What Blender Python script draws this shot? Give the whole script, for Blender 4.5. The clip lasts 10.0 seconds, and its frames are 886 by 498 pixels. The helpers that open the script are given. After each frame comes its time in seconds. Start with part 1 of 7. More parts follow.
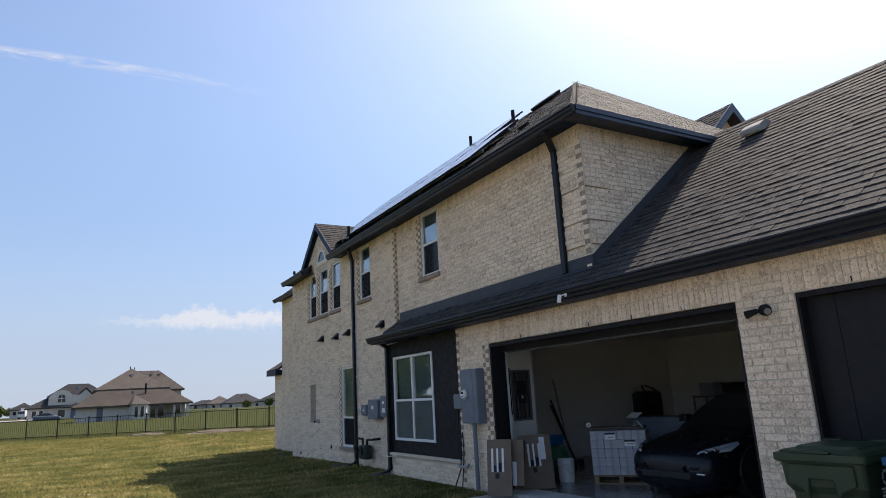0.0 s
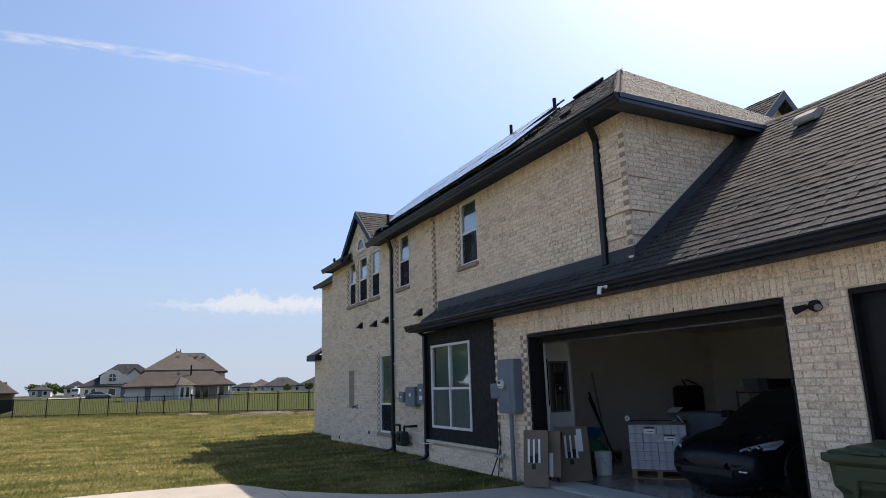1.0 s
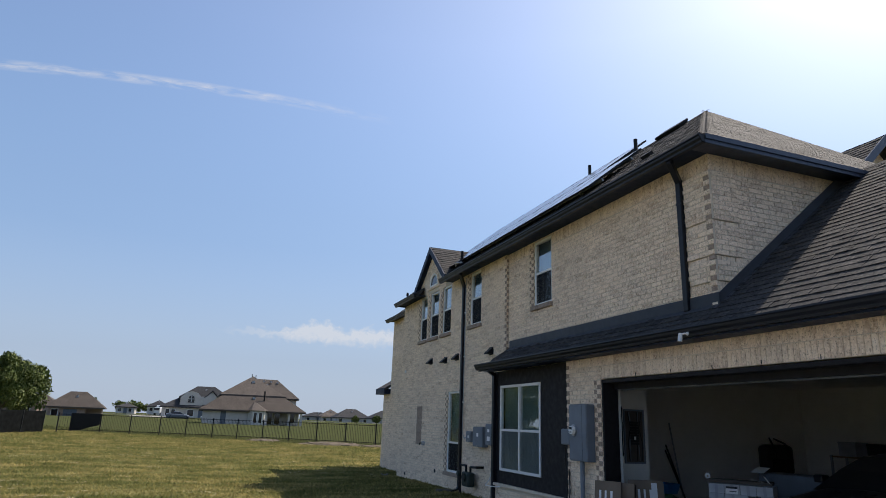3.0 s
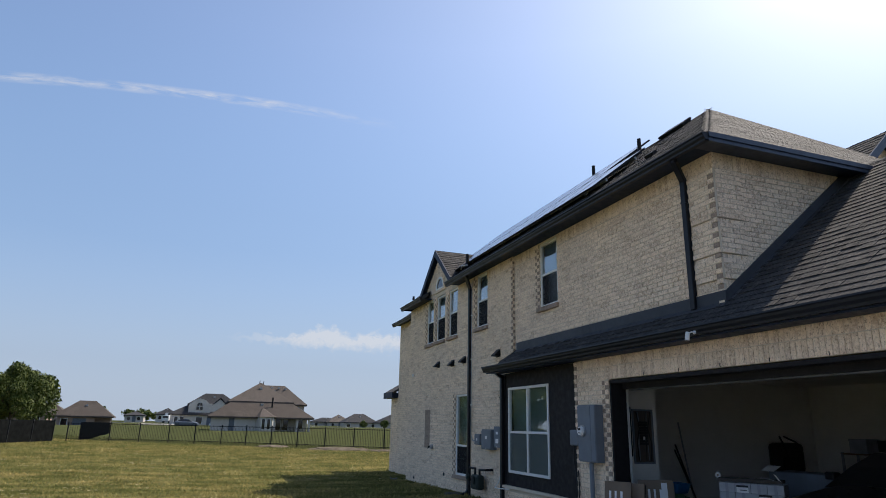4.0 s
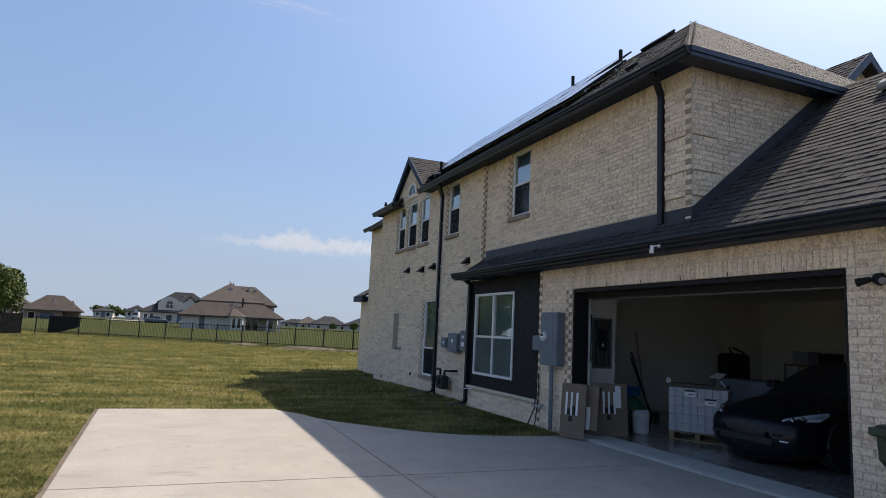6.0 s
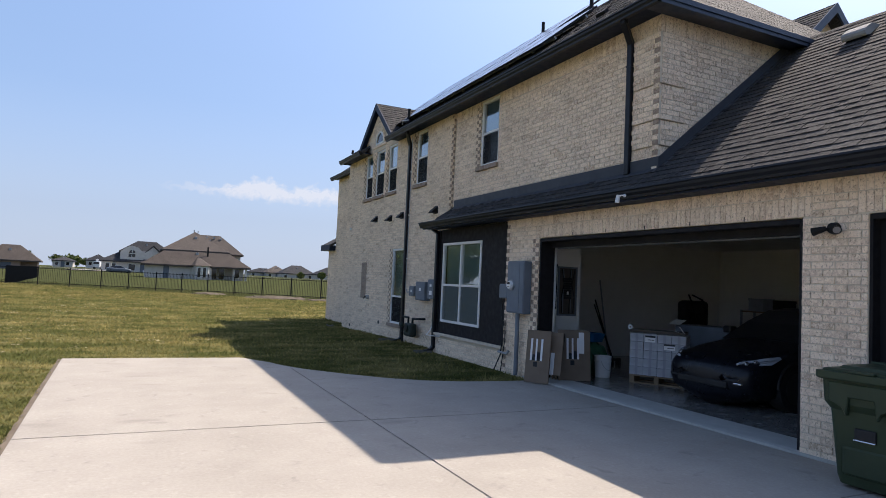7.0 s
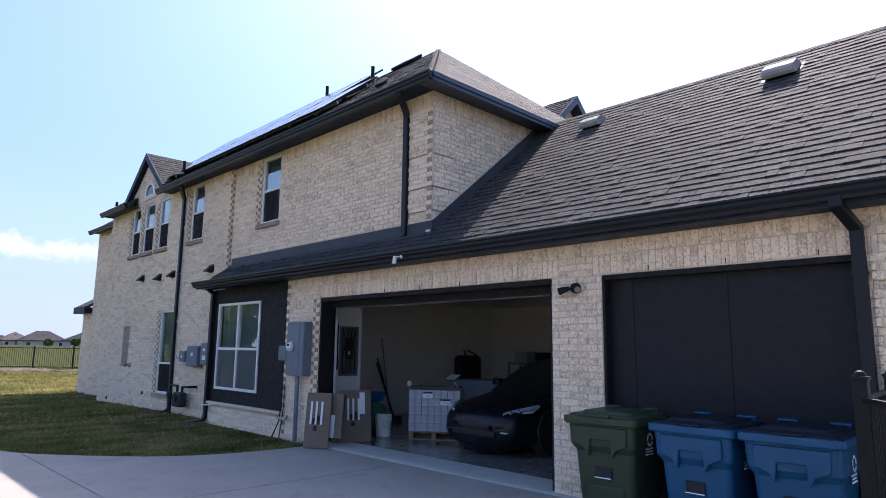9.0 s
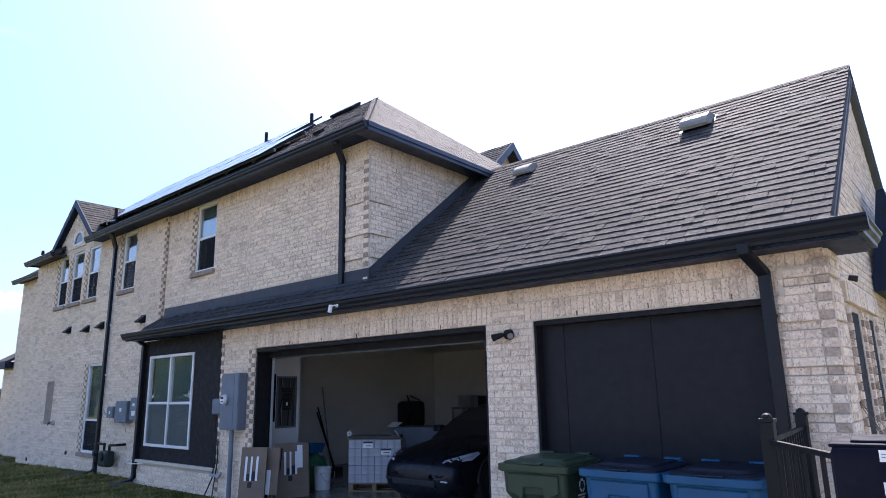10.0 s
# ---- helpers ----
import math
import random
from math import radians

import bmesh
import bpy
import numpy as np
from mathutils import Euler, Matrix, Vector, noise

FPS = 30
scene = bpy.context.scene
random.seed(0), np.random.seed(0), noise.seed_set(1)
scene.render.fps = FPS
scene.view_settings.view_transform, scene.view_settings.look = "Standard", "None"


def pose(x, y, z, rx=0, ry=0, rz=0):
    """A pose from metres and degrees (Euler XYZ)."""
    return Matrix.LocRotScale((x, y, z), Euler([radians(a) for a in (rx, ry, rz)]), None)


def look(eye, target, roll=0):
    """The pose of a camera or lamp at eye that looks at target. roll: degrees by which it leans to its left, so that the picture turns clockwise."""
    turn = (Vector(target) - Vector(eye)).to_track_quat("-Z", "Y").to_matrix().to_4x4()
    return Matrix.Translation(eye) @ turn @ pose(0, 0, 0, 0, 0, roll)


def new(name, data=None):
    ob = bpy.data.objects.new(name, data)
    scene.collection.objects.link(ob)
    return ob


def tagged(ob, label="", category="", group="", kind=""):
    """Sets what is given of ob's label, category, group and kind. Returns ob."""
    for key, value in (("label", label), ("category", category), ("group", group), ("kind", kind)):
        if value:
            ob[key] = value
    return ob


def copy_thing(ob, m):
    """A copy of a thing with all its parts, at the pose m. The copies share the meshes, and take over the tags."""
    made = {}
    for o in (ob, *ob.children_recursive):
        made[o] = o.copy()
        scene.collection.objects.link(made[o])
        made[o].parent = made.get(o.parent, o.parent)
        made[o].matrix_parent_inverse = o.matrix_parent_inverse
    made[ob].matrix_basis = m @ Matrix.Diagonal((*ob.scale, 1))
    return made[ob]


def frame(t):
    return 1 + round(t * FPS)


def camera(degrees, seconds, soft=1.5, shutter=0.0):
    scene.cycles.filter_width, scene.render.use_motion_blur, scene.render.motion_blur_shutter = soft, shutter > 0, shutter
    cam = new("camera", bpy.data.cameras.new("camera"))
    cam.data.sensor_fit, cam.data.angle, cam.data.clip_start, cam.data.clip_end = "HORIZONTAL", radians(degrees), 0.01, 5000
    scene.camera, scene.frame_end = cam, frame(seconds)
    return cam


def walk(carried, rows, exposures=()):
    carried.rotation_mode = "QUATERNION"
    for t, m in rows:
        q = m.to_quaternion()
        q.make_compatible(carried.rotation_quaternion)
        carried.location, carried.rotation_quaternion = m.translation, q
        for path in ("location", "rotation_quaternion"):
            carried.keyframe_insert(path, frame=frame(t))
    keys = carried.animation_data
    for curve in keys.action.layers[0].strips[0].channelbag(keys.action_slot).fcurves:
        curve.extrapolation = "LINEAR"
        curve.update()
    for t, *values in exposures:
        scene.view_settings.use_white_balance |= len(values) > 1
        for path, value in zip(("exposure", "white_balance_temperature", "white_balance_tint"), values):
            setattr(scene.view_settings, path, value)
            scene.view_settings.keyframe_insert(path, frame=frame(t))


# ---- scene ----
cam = camera(70.07, 10.0, soft=0.9)
PATH = [
    (0, (0.4644, 0.4312, 1.6429), (1.4539, 2.1109, 2.0896), -3.17),
    (0.5, (0.4694, 0.4361, 1.6493), (1.4229, 2.1407, 2.0795), -2.74),
    (1, (0.4722, 0.4450, 1.6557), (1.3563, 2.1898, 2.0726), -1.71),
    (1.5, (0.4727, 0.4560, 1.6589), (1.3068, 2.2296, 2.0567), -0.96),
    (2, (0.4688, 0.4709, 1.6591), (1.1853, 2.2692, 2.1618), 1.49),
    (2.5, (0.4607, 0.4716, 1.6517), (1.1305, 2.2806, 2.1797), 2.42),
    (4, (0.4438, 0.4534, 1.6317), (1.0894, 2.2670, 2.1741), 1.19),
    (4.5, (0.4423, 0.4448, 1.6260), (1.0861, 2.2614, 2.1601), 0.95),
    (5, (0.4410, 0.4367, 1.6194), (1.1016, 2.2588, 2.1130), 0.64),
    (5.5, (0.4382, 0.4370, 1.6102), (1.1340, 2.2601, 2.0486), 1.12),
    (6, (0.4352, 0.4403, 1.5943), (1.1925, 2.2726, 1.8572), 2.78),
    (6.2, (0.4354, 0.4421, 1.5899), (1.2109, 2.2766, 1.7721), 3.83),
    (7.3, (0.4486, 0.4470, 1.5900), (1.3325, 2.2382, 1.6918), 1.94),
    (7.5, (0.4527, 0.4466, 1.5903), (1.3382, 2.2358, 1.7114), 1.57),
    (8, (0.4659, 0.4465, 1.5926), (1.3630, 2.2280, 1.7398), 0.76),
    (8.5, (0.4879, 0.4332, 1.6001), (1.4736, 2.1655, 1.7666), 1.99),
    (9, (0.5249, 0.3688, 1.6127), (1.9115, 1.7760, 1.9242), 0.71),
    (9.5, (0.5554, 0.2899, 1.6467), (2.0891, 1.5215, 2.0084), -1.20),
    (10, (0.5804, 0.2062, 1.6908), (2.0635, 1.4746, 2.1286), -1.11),
]
walk(cam, [(t, look(eye, aim, lean)) for t, eye, aim, lean in PATH],
     [(0, 0.88, 7050, 12.5), (1.5, 0.92, 7050, 12), (2.5, 0.64, 6850, 10.5), (5.0, 0.61, 6850, 10), (5.5, 0.55, 6850, 10.5), (6.2, 0.73, 6900, 12),
      (7.0, 0.89, 6850, 14), (8.0, 0.90, 6850, 14.5), (9.0, 1.33, 6300, 19.5), (9.5, 1.60, 6220, 19.5), (10.0, 1.64, 6180, 20)])

# ---- world and sun ----
SUN = Vector((4.33, 1.29, 5.95)).normalized()
world = bpy.data.worlds.new("sky")
scene.world = world
world.use_nodes = True
sky = world.node_tree.nodes.new("ShaderNodeTexSky")
sky.sky_type, sky.sun_disc = "NISHITA", False
sky.sun_elevation = math.asin(SUN.z)
sky.sun_rotation = math.atan2(SUN.x, SUN.y)
sky.altitude, sky.air_density, sky.dust_density, sky.ozone_density = 0, 0.62, 1.05, 2.0
wash = world.node_tree.nodes.new("ShaderNodeMix")
wash.data_type, wash.blend_type = "RGBA", "MULTIPLY"
wash.inputs[0].default_value = 1.0
wash.inputs[7].default_value = (0.978, 1.0, 0.985, 1)
world.node_tree.links.new(sky.outputs[0], wash.inputs[6])
world.node_tree.links.new(wash.outputs[2], world.node_tree.nodes["Background"].inputs[0])
world.node_tree.nodes["Background"].inputs[1].default_value = 0.176
lamp = bpy.data.lights.new("sun", "SUN")
lamp.energy, lamp.angle, lamp.color = 3.75, radians(0.53), (1.0, 0.93, 0.84)
sun = new("sun", lamp)
sun.matrix_world = look(SUN * 60, (0, 0, 0))


# ---- materials ----
def mat(name, rough=0.6, metal=0.0, spec=0.5):
    m = bpy.data.materials.new(name)
    m.use_nodes = True
    n = m.node_tree.nodes
    b = n["Principled BSDF"]
    b.inputs["Roughness"].default_value = rough
    b.inputs["Metallic"].default_value = metal
    b.inputs["Specular IOR Level"].default_value = spec
    return m, n, m.node_tree.links, b


def coords(n, l, scale=(1, 1, 1), world_space=False):
    """Object coordinates, or world places where pieces share a mesh."""
    mp = n.new("ShaderNodeMapping")
    mp.inputs["Scale"].default_value = scale
    if world_space:
        l.new(n.new("ShaderNodeNewGeometry").outputs["Position"], mp.inputs[0])
    else:
        l.new(n.new("ShaderNodeTexCoord").outputs["Object"], mp.inputs[0])
    return mp.outputs[0]


def noise_tex(n, l, vec, scale, detail=4.0, rough=0.55, dist=0.0):
    t = n.new("ShaderNodeTexNoise")
    t.inputs["Scale"].default_value, t.inputs["Detail"].default_value = scale, detail
    t.inputs["Roughness"].default_value, t.inputs["Distortion"].default_value = rough, dist
    l.new(vec, t.inputs["Vector"])
    return t.outputs[0]


def ramp(n, l, fac, stops):
    r = n.new("ShaderNodeValToRGB")
    e = r.color_ramp.elements
    while len(e) < len(stops):
        e.new(0.5)
    for s, (p, c) in zip(e, stops):
        s.position = p
        s.color = (*c, 1) if len(c) == 3 else c
    l.new(fac, r.inputs[0])
    return r.outputs[0]


def mix(n, l, fac, a, b, mode="MIX"):
    x = n.new("ShaderNodeMix")
    x.data_type, x.blend_type = "RGBA", mode
    for sock, v in ((x.inputs[0], fac), (x.inputs[6], a), (x.inputs[7], b)):
        if isinstance(v, bpy.types.NodeSocket):
            l.new(v, sock)
        elif isinstance(v, tuple):
            sock.default_value = (*v, 1)
        else:
            sock.default_value = v
    return x.outputs[2]


def calc(n, l, op, a, b=0.0):
    x = n.new("ShaderNodeMath")
    x.operation = op
    for sock, v in zip(x.inputs, (a, b)):
        if isinstance(v, bpy.types.NodeSocket):
            l.new(v, sock)
        else:
            sock.default_value = v
    return x.outputs[0]


def bump(n, l, b, height, strength=0.3, dist=0.01):
    x = n.new("ShaderNodeBump")
    x.inputs["Strength"].default_value, x.inputs["Distance"].default_value = strength, dist
    l.new(height, x.inputs["Height"])
    l.new(x.outputs[0], b.inputs["Normal"])


def chance(n, l):
    """A random number for each piece: by object and by loose island."""
    a = calc(n, l, "ADD", n.new("ShaderNodeObjectInfo").outputs["Random"], n.new("ShaderNodeNewGeometry").outputs["Random Per Island"])
    return calc(n, l, "FRACT", a)


def brick_mat(name, tones, smear=0.75):
    m, n, l, b = mat(name, 0.9, 0, 0.2)
    v = coords(n, l, world_space=True)
    base = ramp(n, l, chance(n, l), tones)
    slurry = ramp(n, l, noise_tex(n, l, v, 22, 6, 0.72, 0.8), [(0.44, (0, 0, 0)), (0.58, (1, 1, 1))])
    c = mix(n, l, calc(n, l, "MULTIPLY", slurry, smear), base, (0.95, 0.80, 0.625))
    specks = ramp(n, l, noise_tex(n, l, coords(n, l, (1, 1, 0.7), True), 46, 5, 0.7), [(0.37, (1, 1, 1)), (0.46, (0, 0, 0))])
    c = mix(n, l, calc(n, l, "MULTIPLY", specks, 0.74), c, (0.27, 0.20, 0.15))
    broad = ramp(n, l, noise_tex(n, l, v, 0.8, 3), [(0.3, (0.93, 0.93, 0.93)), (0.7, (1.06, 1.05, 1.04))])
    c = mix(n, l, 1.0, c, broad, "MULTIPLY")
    l.new(c, b.inputs["Base Color"])
    bump(n, l, b, noise_tex(n, l, v, 55, 5, 0.7), 0.55, 0.006)
    return m


BRICK = brick_mat("whitewashed_brick", [(0.0, (0.585, 0.44, 0.320)), (0.3, (0.75, 0.59, 0.434)), (0.6, (0.83, 0.67, 0.506)), (0.9, (0.72, 0.565, 0.418)), (1.0, (0.50, 0.36, 0.247))])
HEADER_BRICK = brick_mat("brown_brick_end", [(0.0, (0.24, 0.178, 0.138)), (0.5, (0.33, 0.25, 0.195)), (1.0, (0.28, 0.21, 0.165))], 0.15)


TAN_BRICK = brick_mat("tan_brick_end", [(0.0, (0.33, 0.24, 0.175)), (0.5, (0.41, 0.31, 0.235)), (1.0, (0.37, 0.275, 0.205))], 0.25)


def stone_like(name, c0, c1, scale=9, rough=0.92, bump_s=0.3, bump_scale=60, world_space=False):
    m, n, l, b = mat(name, rough, 0, 0.25)
    v = coords(n, l, world_space=world_space)
    c = ramp(n, l, noise_tex(n, l, v, scale, 6, 0.62), [(0.3, c0), (0.7, c1)])
    c = mix(n, l, 1.0, c, ramp(n, l, noise_tex(n, l, v, scale * 0.08, 3), [(0.3, (0.9, 0.9, 0.9)), (0.7, (1.05, 1.05, 1.05))]), "MULTIPLY")
    l.new(c, b.inputs["Base Color"])
    bump(n, l, b, noise_tex(n, l, v, bump_scale, 5, 0.7), bump_s, 0.004)
    return m


GREY_STONE = stone_like("weathered_block", (0.10, 0.10, 0.09), (0.17, 0.165, 0.15), 8)
MORTAR = stone_like("grey_mortar", (0.575, 0.485, 0.375), (0.68, 0.58, 0.455), 12)
PLASTER = stone_like("painted_plaster", (0.82, 0.79, 0.735), (0.87, 0.84, 0.785), 3, 0.8, 0.1, 90)
RENDER_WALL = stone_like("pale_render", (0.46, 0.43, 0.39), (0.54, 0.51, 0.47), 2, 0.9, 0.1, 20)
RED_WALL = stone_like("brown_brick_far", (0.27, 0.19, 0.15), (0.36, 0.27, 0.22), 3)
SMOOTH_CONCRETE = stone_like("smooth_concrete", (0.40, 0.40, 0.37), (0.48, 0.48, 0.45), 5, 0.8, 0.1, 60)
DIRT = stone_like("dry_soil", (0.11, 0.085, 0.062), (0.19, 0.155, 0.115), 3, 0.95, 0.6, 12)


def painted(name, colour, rough=0.5, metal=0.0, vary=0.12, grime=0.25):
    """Paint, plastic or coated metal with faint wear at two scales."""
    m, n, l, b = mat(name, rough, metal, 0.3)
    v = coords(n, l)
    lo, hi = tuple(c * (1 - vary) for c in colour), tuple(min(1, c * (1 + vary)) for c in colour)
    c = ramp(n, l, noise_tex(n, l, v, 3.0, 4), [(0.3, lo), (0.7, hi)])
    c = mix(n, l, calc(n, l, "MULTIPLY", ramp(n, l, noise_tex(n, l, v, 24, 5, 0.7), [(0.52, (0, 0, 0)), (0.75, (1, 1, 1))]), grime), c, tuple(0.8 * x + 0.02 for x in colour))
    l.new(c, b.inputs["Base Color"])
    l.new(ramp(n, l, noise_tex(n, l, v, 9, 3), [(0.3, (rough * 0.85,) * 3), (0.7, (min(1, rough * 1.15),) * 3)]), b.inputs["Roughness"])
    bump(n, l, b, noise_tex(n, l, v, 140, 3), 0.08, 0.002)
    return m


TRIM = painted("dark_trim_paint", (0.014, 0.023, 0.046), 0.5, 0, 0.1, 0.05)
TRIM.node_tree.nodes["Principled BSDF"].inputs["Specular IOR Level"].default_value = 0.15
GUTTER = painted("dark_gutter_metal", (0.009, 0.010, 0.014), 0.42, 0.0, 0.1, 0.05)
PANEL = painted("black_brown_panel", (0.0115, 0.0100, 0.0112), 0.7, 0.0, 0.03, 0.0)
DOOR_PAINT = painted("dark_navy_door", (0.0105, 0.0105, 0.0130), 0.6, 0.0, 0.04, 0.0)
VINYL = painted("white_vinyl", (0.74, 0.74, 0.72), 0.45, 0, 0.04)
GREY_METAL = painted("grey_enclosure_paint", (0.15, 0.175, 0.205), 0.5)
GALV = painted("galvanised_steel", (0.36, 0.37, 0.38), 0.45, 0.4)
BLACK = painted("black_metal", (0.009, 0.009, 0.010), 0.55)
BLACK.node_tree.nodes["Principled BSDF"].inputs["Specular IOR Level"].default_value = 0.2
LID_PLASTIC = painted("dark_navy_plastic", (0.007, 0.011, 0.020), 0.5)
BROWN_BOARD = painted("dull_brown_board", (0.085, 0.072, 0.062), 0.8)
FABRIC = painted("black_mesh_fabric", (0.010, 0.011, 0.011), 0.95, 0, 0.4, 0.05)
FABRIC.node_tree.nodes["Principled BSDF"].inputs["Specular IOR Level"].default_value = 0.0
BLACK_PLASTIC = painted("black_plastic", (0.02, 0.02, 0.021), 0.55)
CARD = painted("brown_cardboard", (0.185, 0.138, 0.10), 0.85)
WHITE_CARD = painted("white_carton", (0.40, 0.41, 0.44), 0.5, 0, 0.22)
TAPE = painted("grey_packing_tape", (0.30, 0.31, 0.34), 0.4)
PAPER = painted("white_paper", (0.75, 0.75, 0.74), 0.8, 0, 0.03)
RAW_WOOD = painted("raw_pine", (0.24, 0.17, 0.105), 0.8, 0, 0.2)
WHITE_PLASTIC = painted("white_plastic", (0.70, 0.70, 0.69), 0.45, 0, 0.04)
GREEN_PLASTIC = painted("dark_green_plastic", (0.032, 0.050, 0.026), 0.5, 0, 0.15)
BLUE_PLASTIC = painted("blue_plastic", (0.007, 0.080, 0.175), 0.45, 0, 0.12)
GREEN_BAG = painted("green_bag", (0.03, 0.12, 0.06), 0.6)
NAVY = painted("navy_case", (0.005, 0.005, 0.013), 0.75)
NAVY.node_tree.nodes["Principled BSDF"].inputs["Specular IOR Level"].default_value = 0.15
FASCIA = painted("navy_fascia_paint", (0.019, 0.032, 0.060), 0.42, 0, 0.1, 0.05)
FASCIA.node_tree.nodes["Principled BSDF"].inputs["Specular IOR Level"].default_value = 0.5
# lighter than the navy trim: grazing sky sheen put into the board colour
RAKE_SHEEN = painted("rake_board_sky_sheen", (0.10, 0.108, 0.112), 0.65)
FLASHING = painted("grey_flashing_metal", (0.045, 0.050, 0.060), 0.55, 0.0, 0.1)
TYRE = painted("tyre_rubber", (0.018, 0.018, 0.018), 0.85)
METER_GREEN = painted("dark_green_meter", (0.018, 0.03, 0.027), 0.5)
VENT_METAL = painted("weathered_vent_metal", (0.30, 0.285, 0.265), 0.75, 0.0)
CAR_PAINT = painted("dark_blue_car_paint", (0.006, 0.007, 0.011), 0.3, 0.0, 0.05, 0.05)
CAR_PAINT.node_tree.nodes["Principled BSDF"].inputs["Coat Weight"].default_value = 0.0
HEADLIGHT = painted("clear_headlight", (0.34, 0.37, 0.42), 0.12)
CAR_WHITE = painted("white_car_paint", (0.7, 0.7, 0.7), 0.3)
CAR_GREY = painted("grey_car_paint", (0.10, 0.12, 0.15), 0.3)
CHROME = painted("bright_metal", (0.6, 0.6, 0.6), 0.18, 1.0)


def shingle_mat(name, tones):
    m, n, l, b = mat(name, 0.84, 0, 0.1)
    v = coords(n, l, world_space=True)
    c = ramp(n, l, chance(n, l), tones)
    grit = ramp(n, l, noise_tex(n, l, v, 160, 3, 0.8), [(0.3, (0.5, 0.5, 0.5)), (0.7, (1.55, 1.55, 1.55))])
    c = mix(n, l, 1.0, c, grit, "MULTIPLY")
    # granules worn off and washed together in short smears along the courses
    smear = ramp(n, l, noise_tex(n, l, coords(n, l, (1.6, 0.75, 1.6), True), 20, 6, 0.8), [(0.34, (0.52, 0.52, 0.52)), (0.5, (0.96, 0.95, 0.94)), (0.66, (1.75, 1.71, 1.66))])
    c = mix(n, l, 1.0, c, smear, "MULTIPLY")
    c = mix(n, l, 1.0, c, ramp(n, l, noise_tex(n, l, v, 0.9, 4), [(0.3, (0.85, 0.85, 0.85)), (0.7, (1.12, 1.12, 1.12))]), "MULTIPLY")
    l.new(c, b.inputs["Base Color"])
    bump(n, l, b, noise_tex(n, l, v, 220, 3, 0.8), 0.5, 0.003)
    return m


SHINGLE = shingle_mat("weathered_shingle", [(0.0, (0.037, 0.037, 0.039)), (0.3, (0.046, 0.0455, 0.0465)), (0.7, (0.053, 0.0515, 0.052)), (1.0, (0.066, 0.063, 0.062))])
FAR_ROOF = shingle_mat("brown_far_roof", [(0.0, (0.062, 0.053, 0.047)), (1.0, (0.095, 0.083, 0.075))])
FAR_ROOF_DARK = shingle_mat("dark_far_roof", [(0.0, (0.030, 0.032, 0.036)), (1.0, (0.052, 0.052, 0.056))])

m, n, l, b = mat("poured_concrete", 0.88, 0, 0.3)
v = coords(n, l, world_space=True)
c = ramp(n, l, noise_tex(n, l, v, 1.1, 5, 0.6), [(0.25, (0.315, 0.285, 0.245)), (0.75, (0.395, 0.362, 0.315))])
c = mix(n, l, 1.0, c, ramp(n, l, noise_tex(n, l, v, 30, 5, 0.7), [(0.3, (0.9, 0.9, 0.9)), (0.7, (1.06, 1.06, 1.06))]), "MULTIPLY")
stain = ramp(n, l, noise_tex(n, l, coords(n, l, (0.35, 0.9, 1), True), 2.2, 2, 0.4), [(0.66, (0, 0, 0)), (0.76, (1, 1, 1))])
c = mix(n, l, calc(n, l, "MULTIPLY", stain, 0.5), c, (0.205, 0.188, 0.162))
spots = ramp(n, l, noise_tex(n, l, v, 3.4, 5, 0.62, 0.6), [(0.60, (0, 0, 0)), (0.70, (1, 1, 1))])
c = mix(n, l, calc(n, l, "MULTIPLY", spots, 0.42), c, (0.20, 0.185, 0.165))
pale = ramp(n, l, noise_tex(n, l, v, 7.5, 4, 0.6), [(0.58, (0, 0, 0)), (0.72, (1, 1, 1))])
c = mix(n, l, calc(n, l, "MULTIPLY", pale, 0.3), c, (0.46, 0.42, 0.37))
l.new(c, b.inputs["Base Color"])
bump(n, l, b, noise_tex(n, l, v, 90, 4, 0.7), 0.25, 0.003)
CONCRETE = m

m, n, l, b = mat("coated_garage_floor", 0.16, 0, 0.5)
v = coords(n, l, world_space=True)
l.new(ramp(n, l, noise_tex(n, l, v, 3, 5), [(0.3, (0.15, 0.148, 0.143)), (0.7, (0.21, 0.207, 0.20))]), b.inputs["Base Color"])
l.new(ramp(n, l, noise_tex(n, l, v, 5, 4), [(0.3, (0.12,) * 3), (0.7, (0.28,) * 3)]), b.inputs["Roughness"])
EPOXY = m


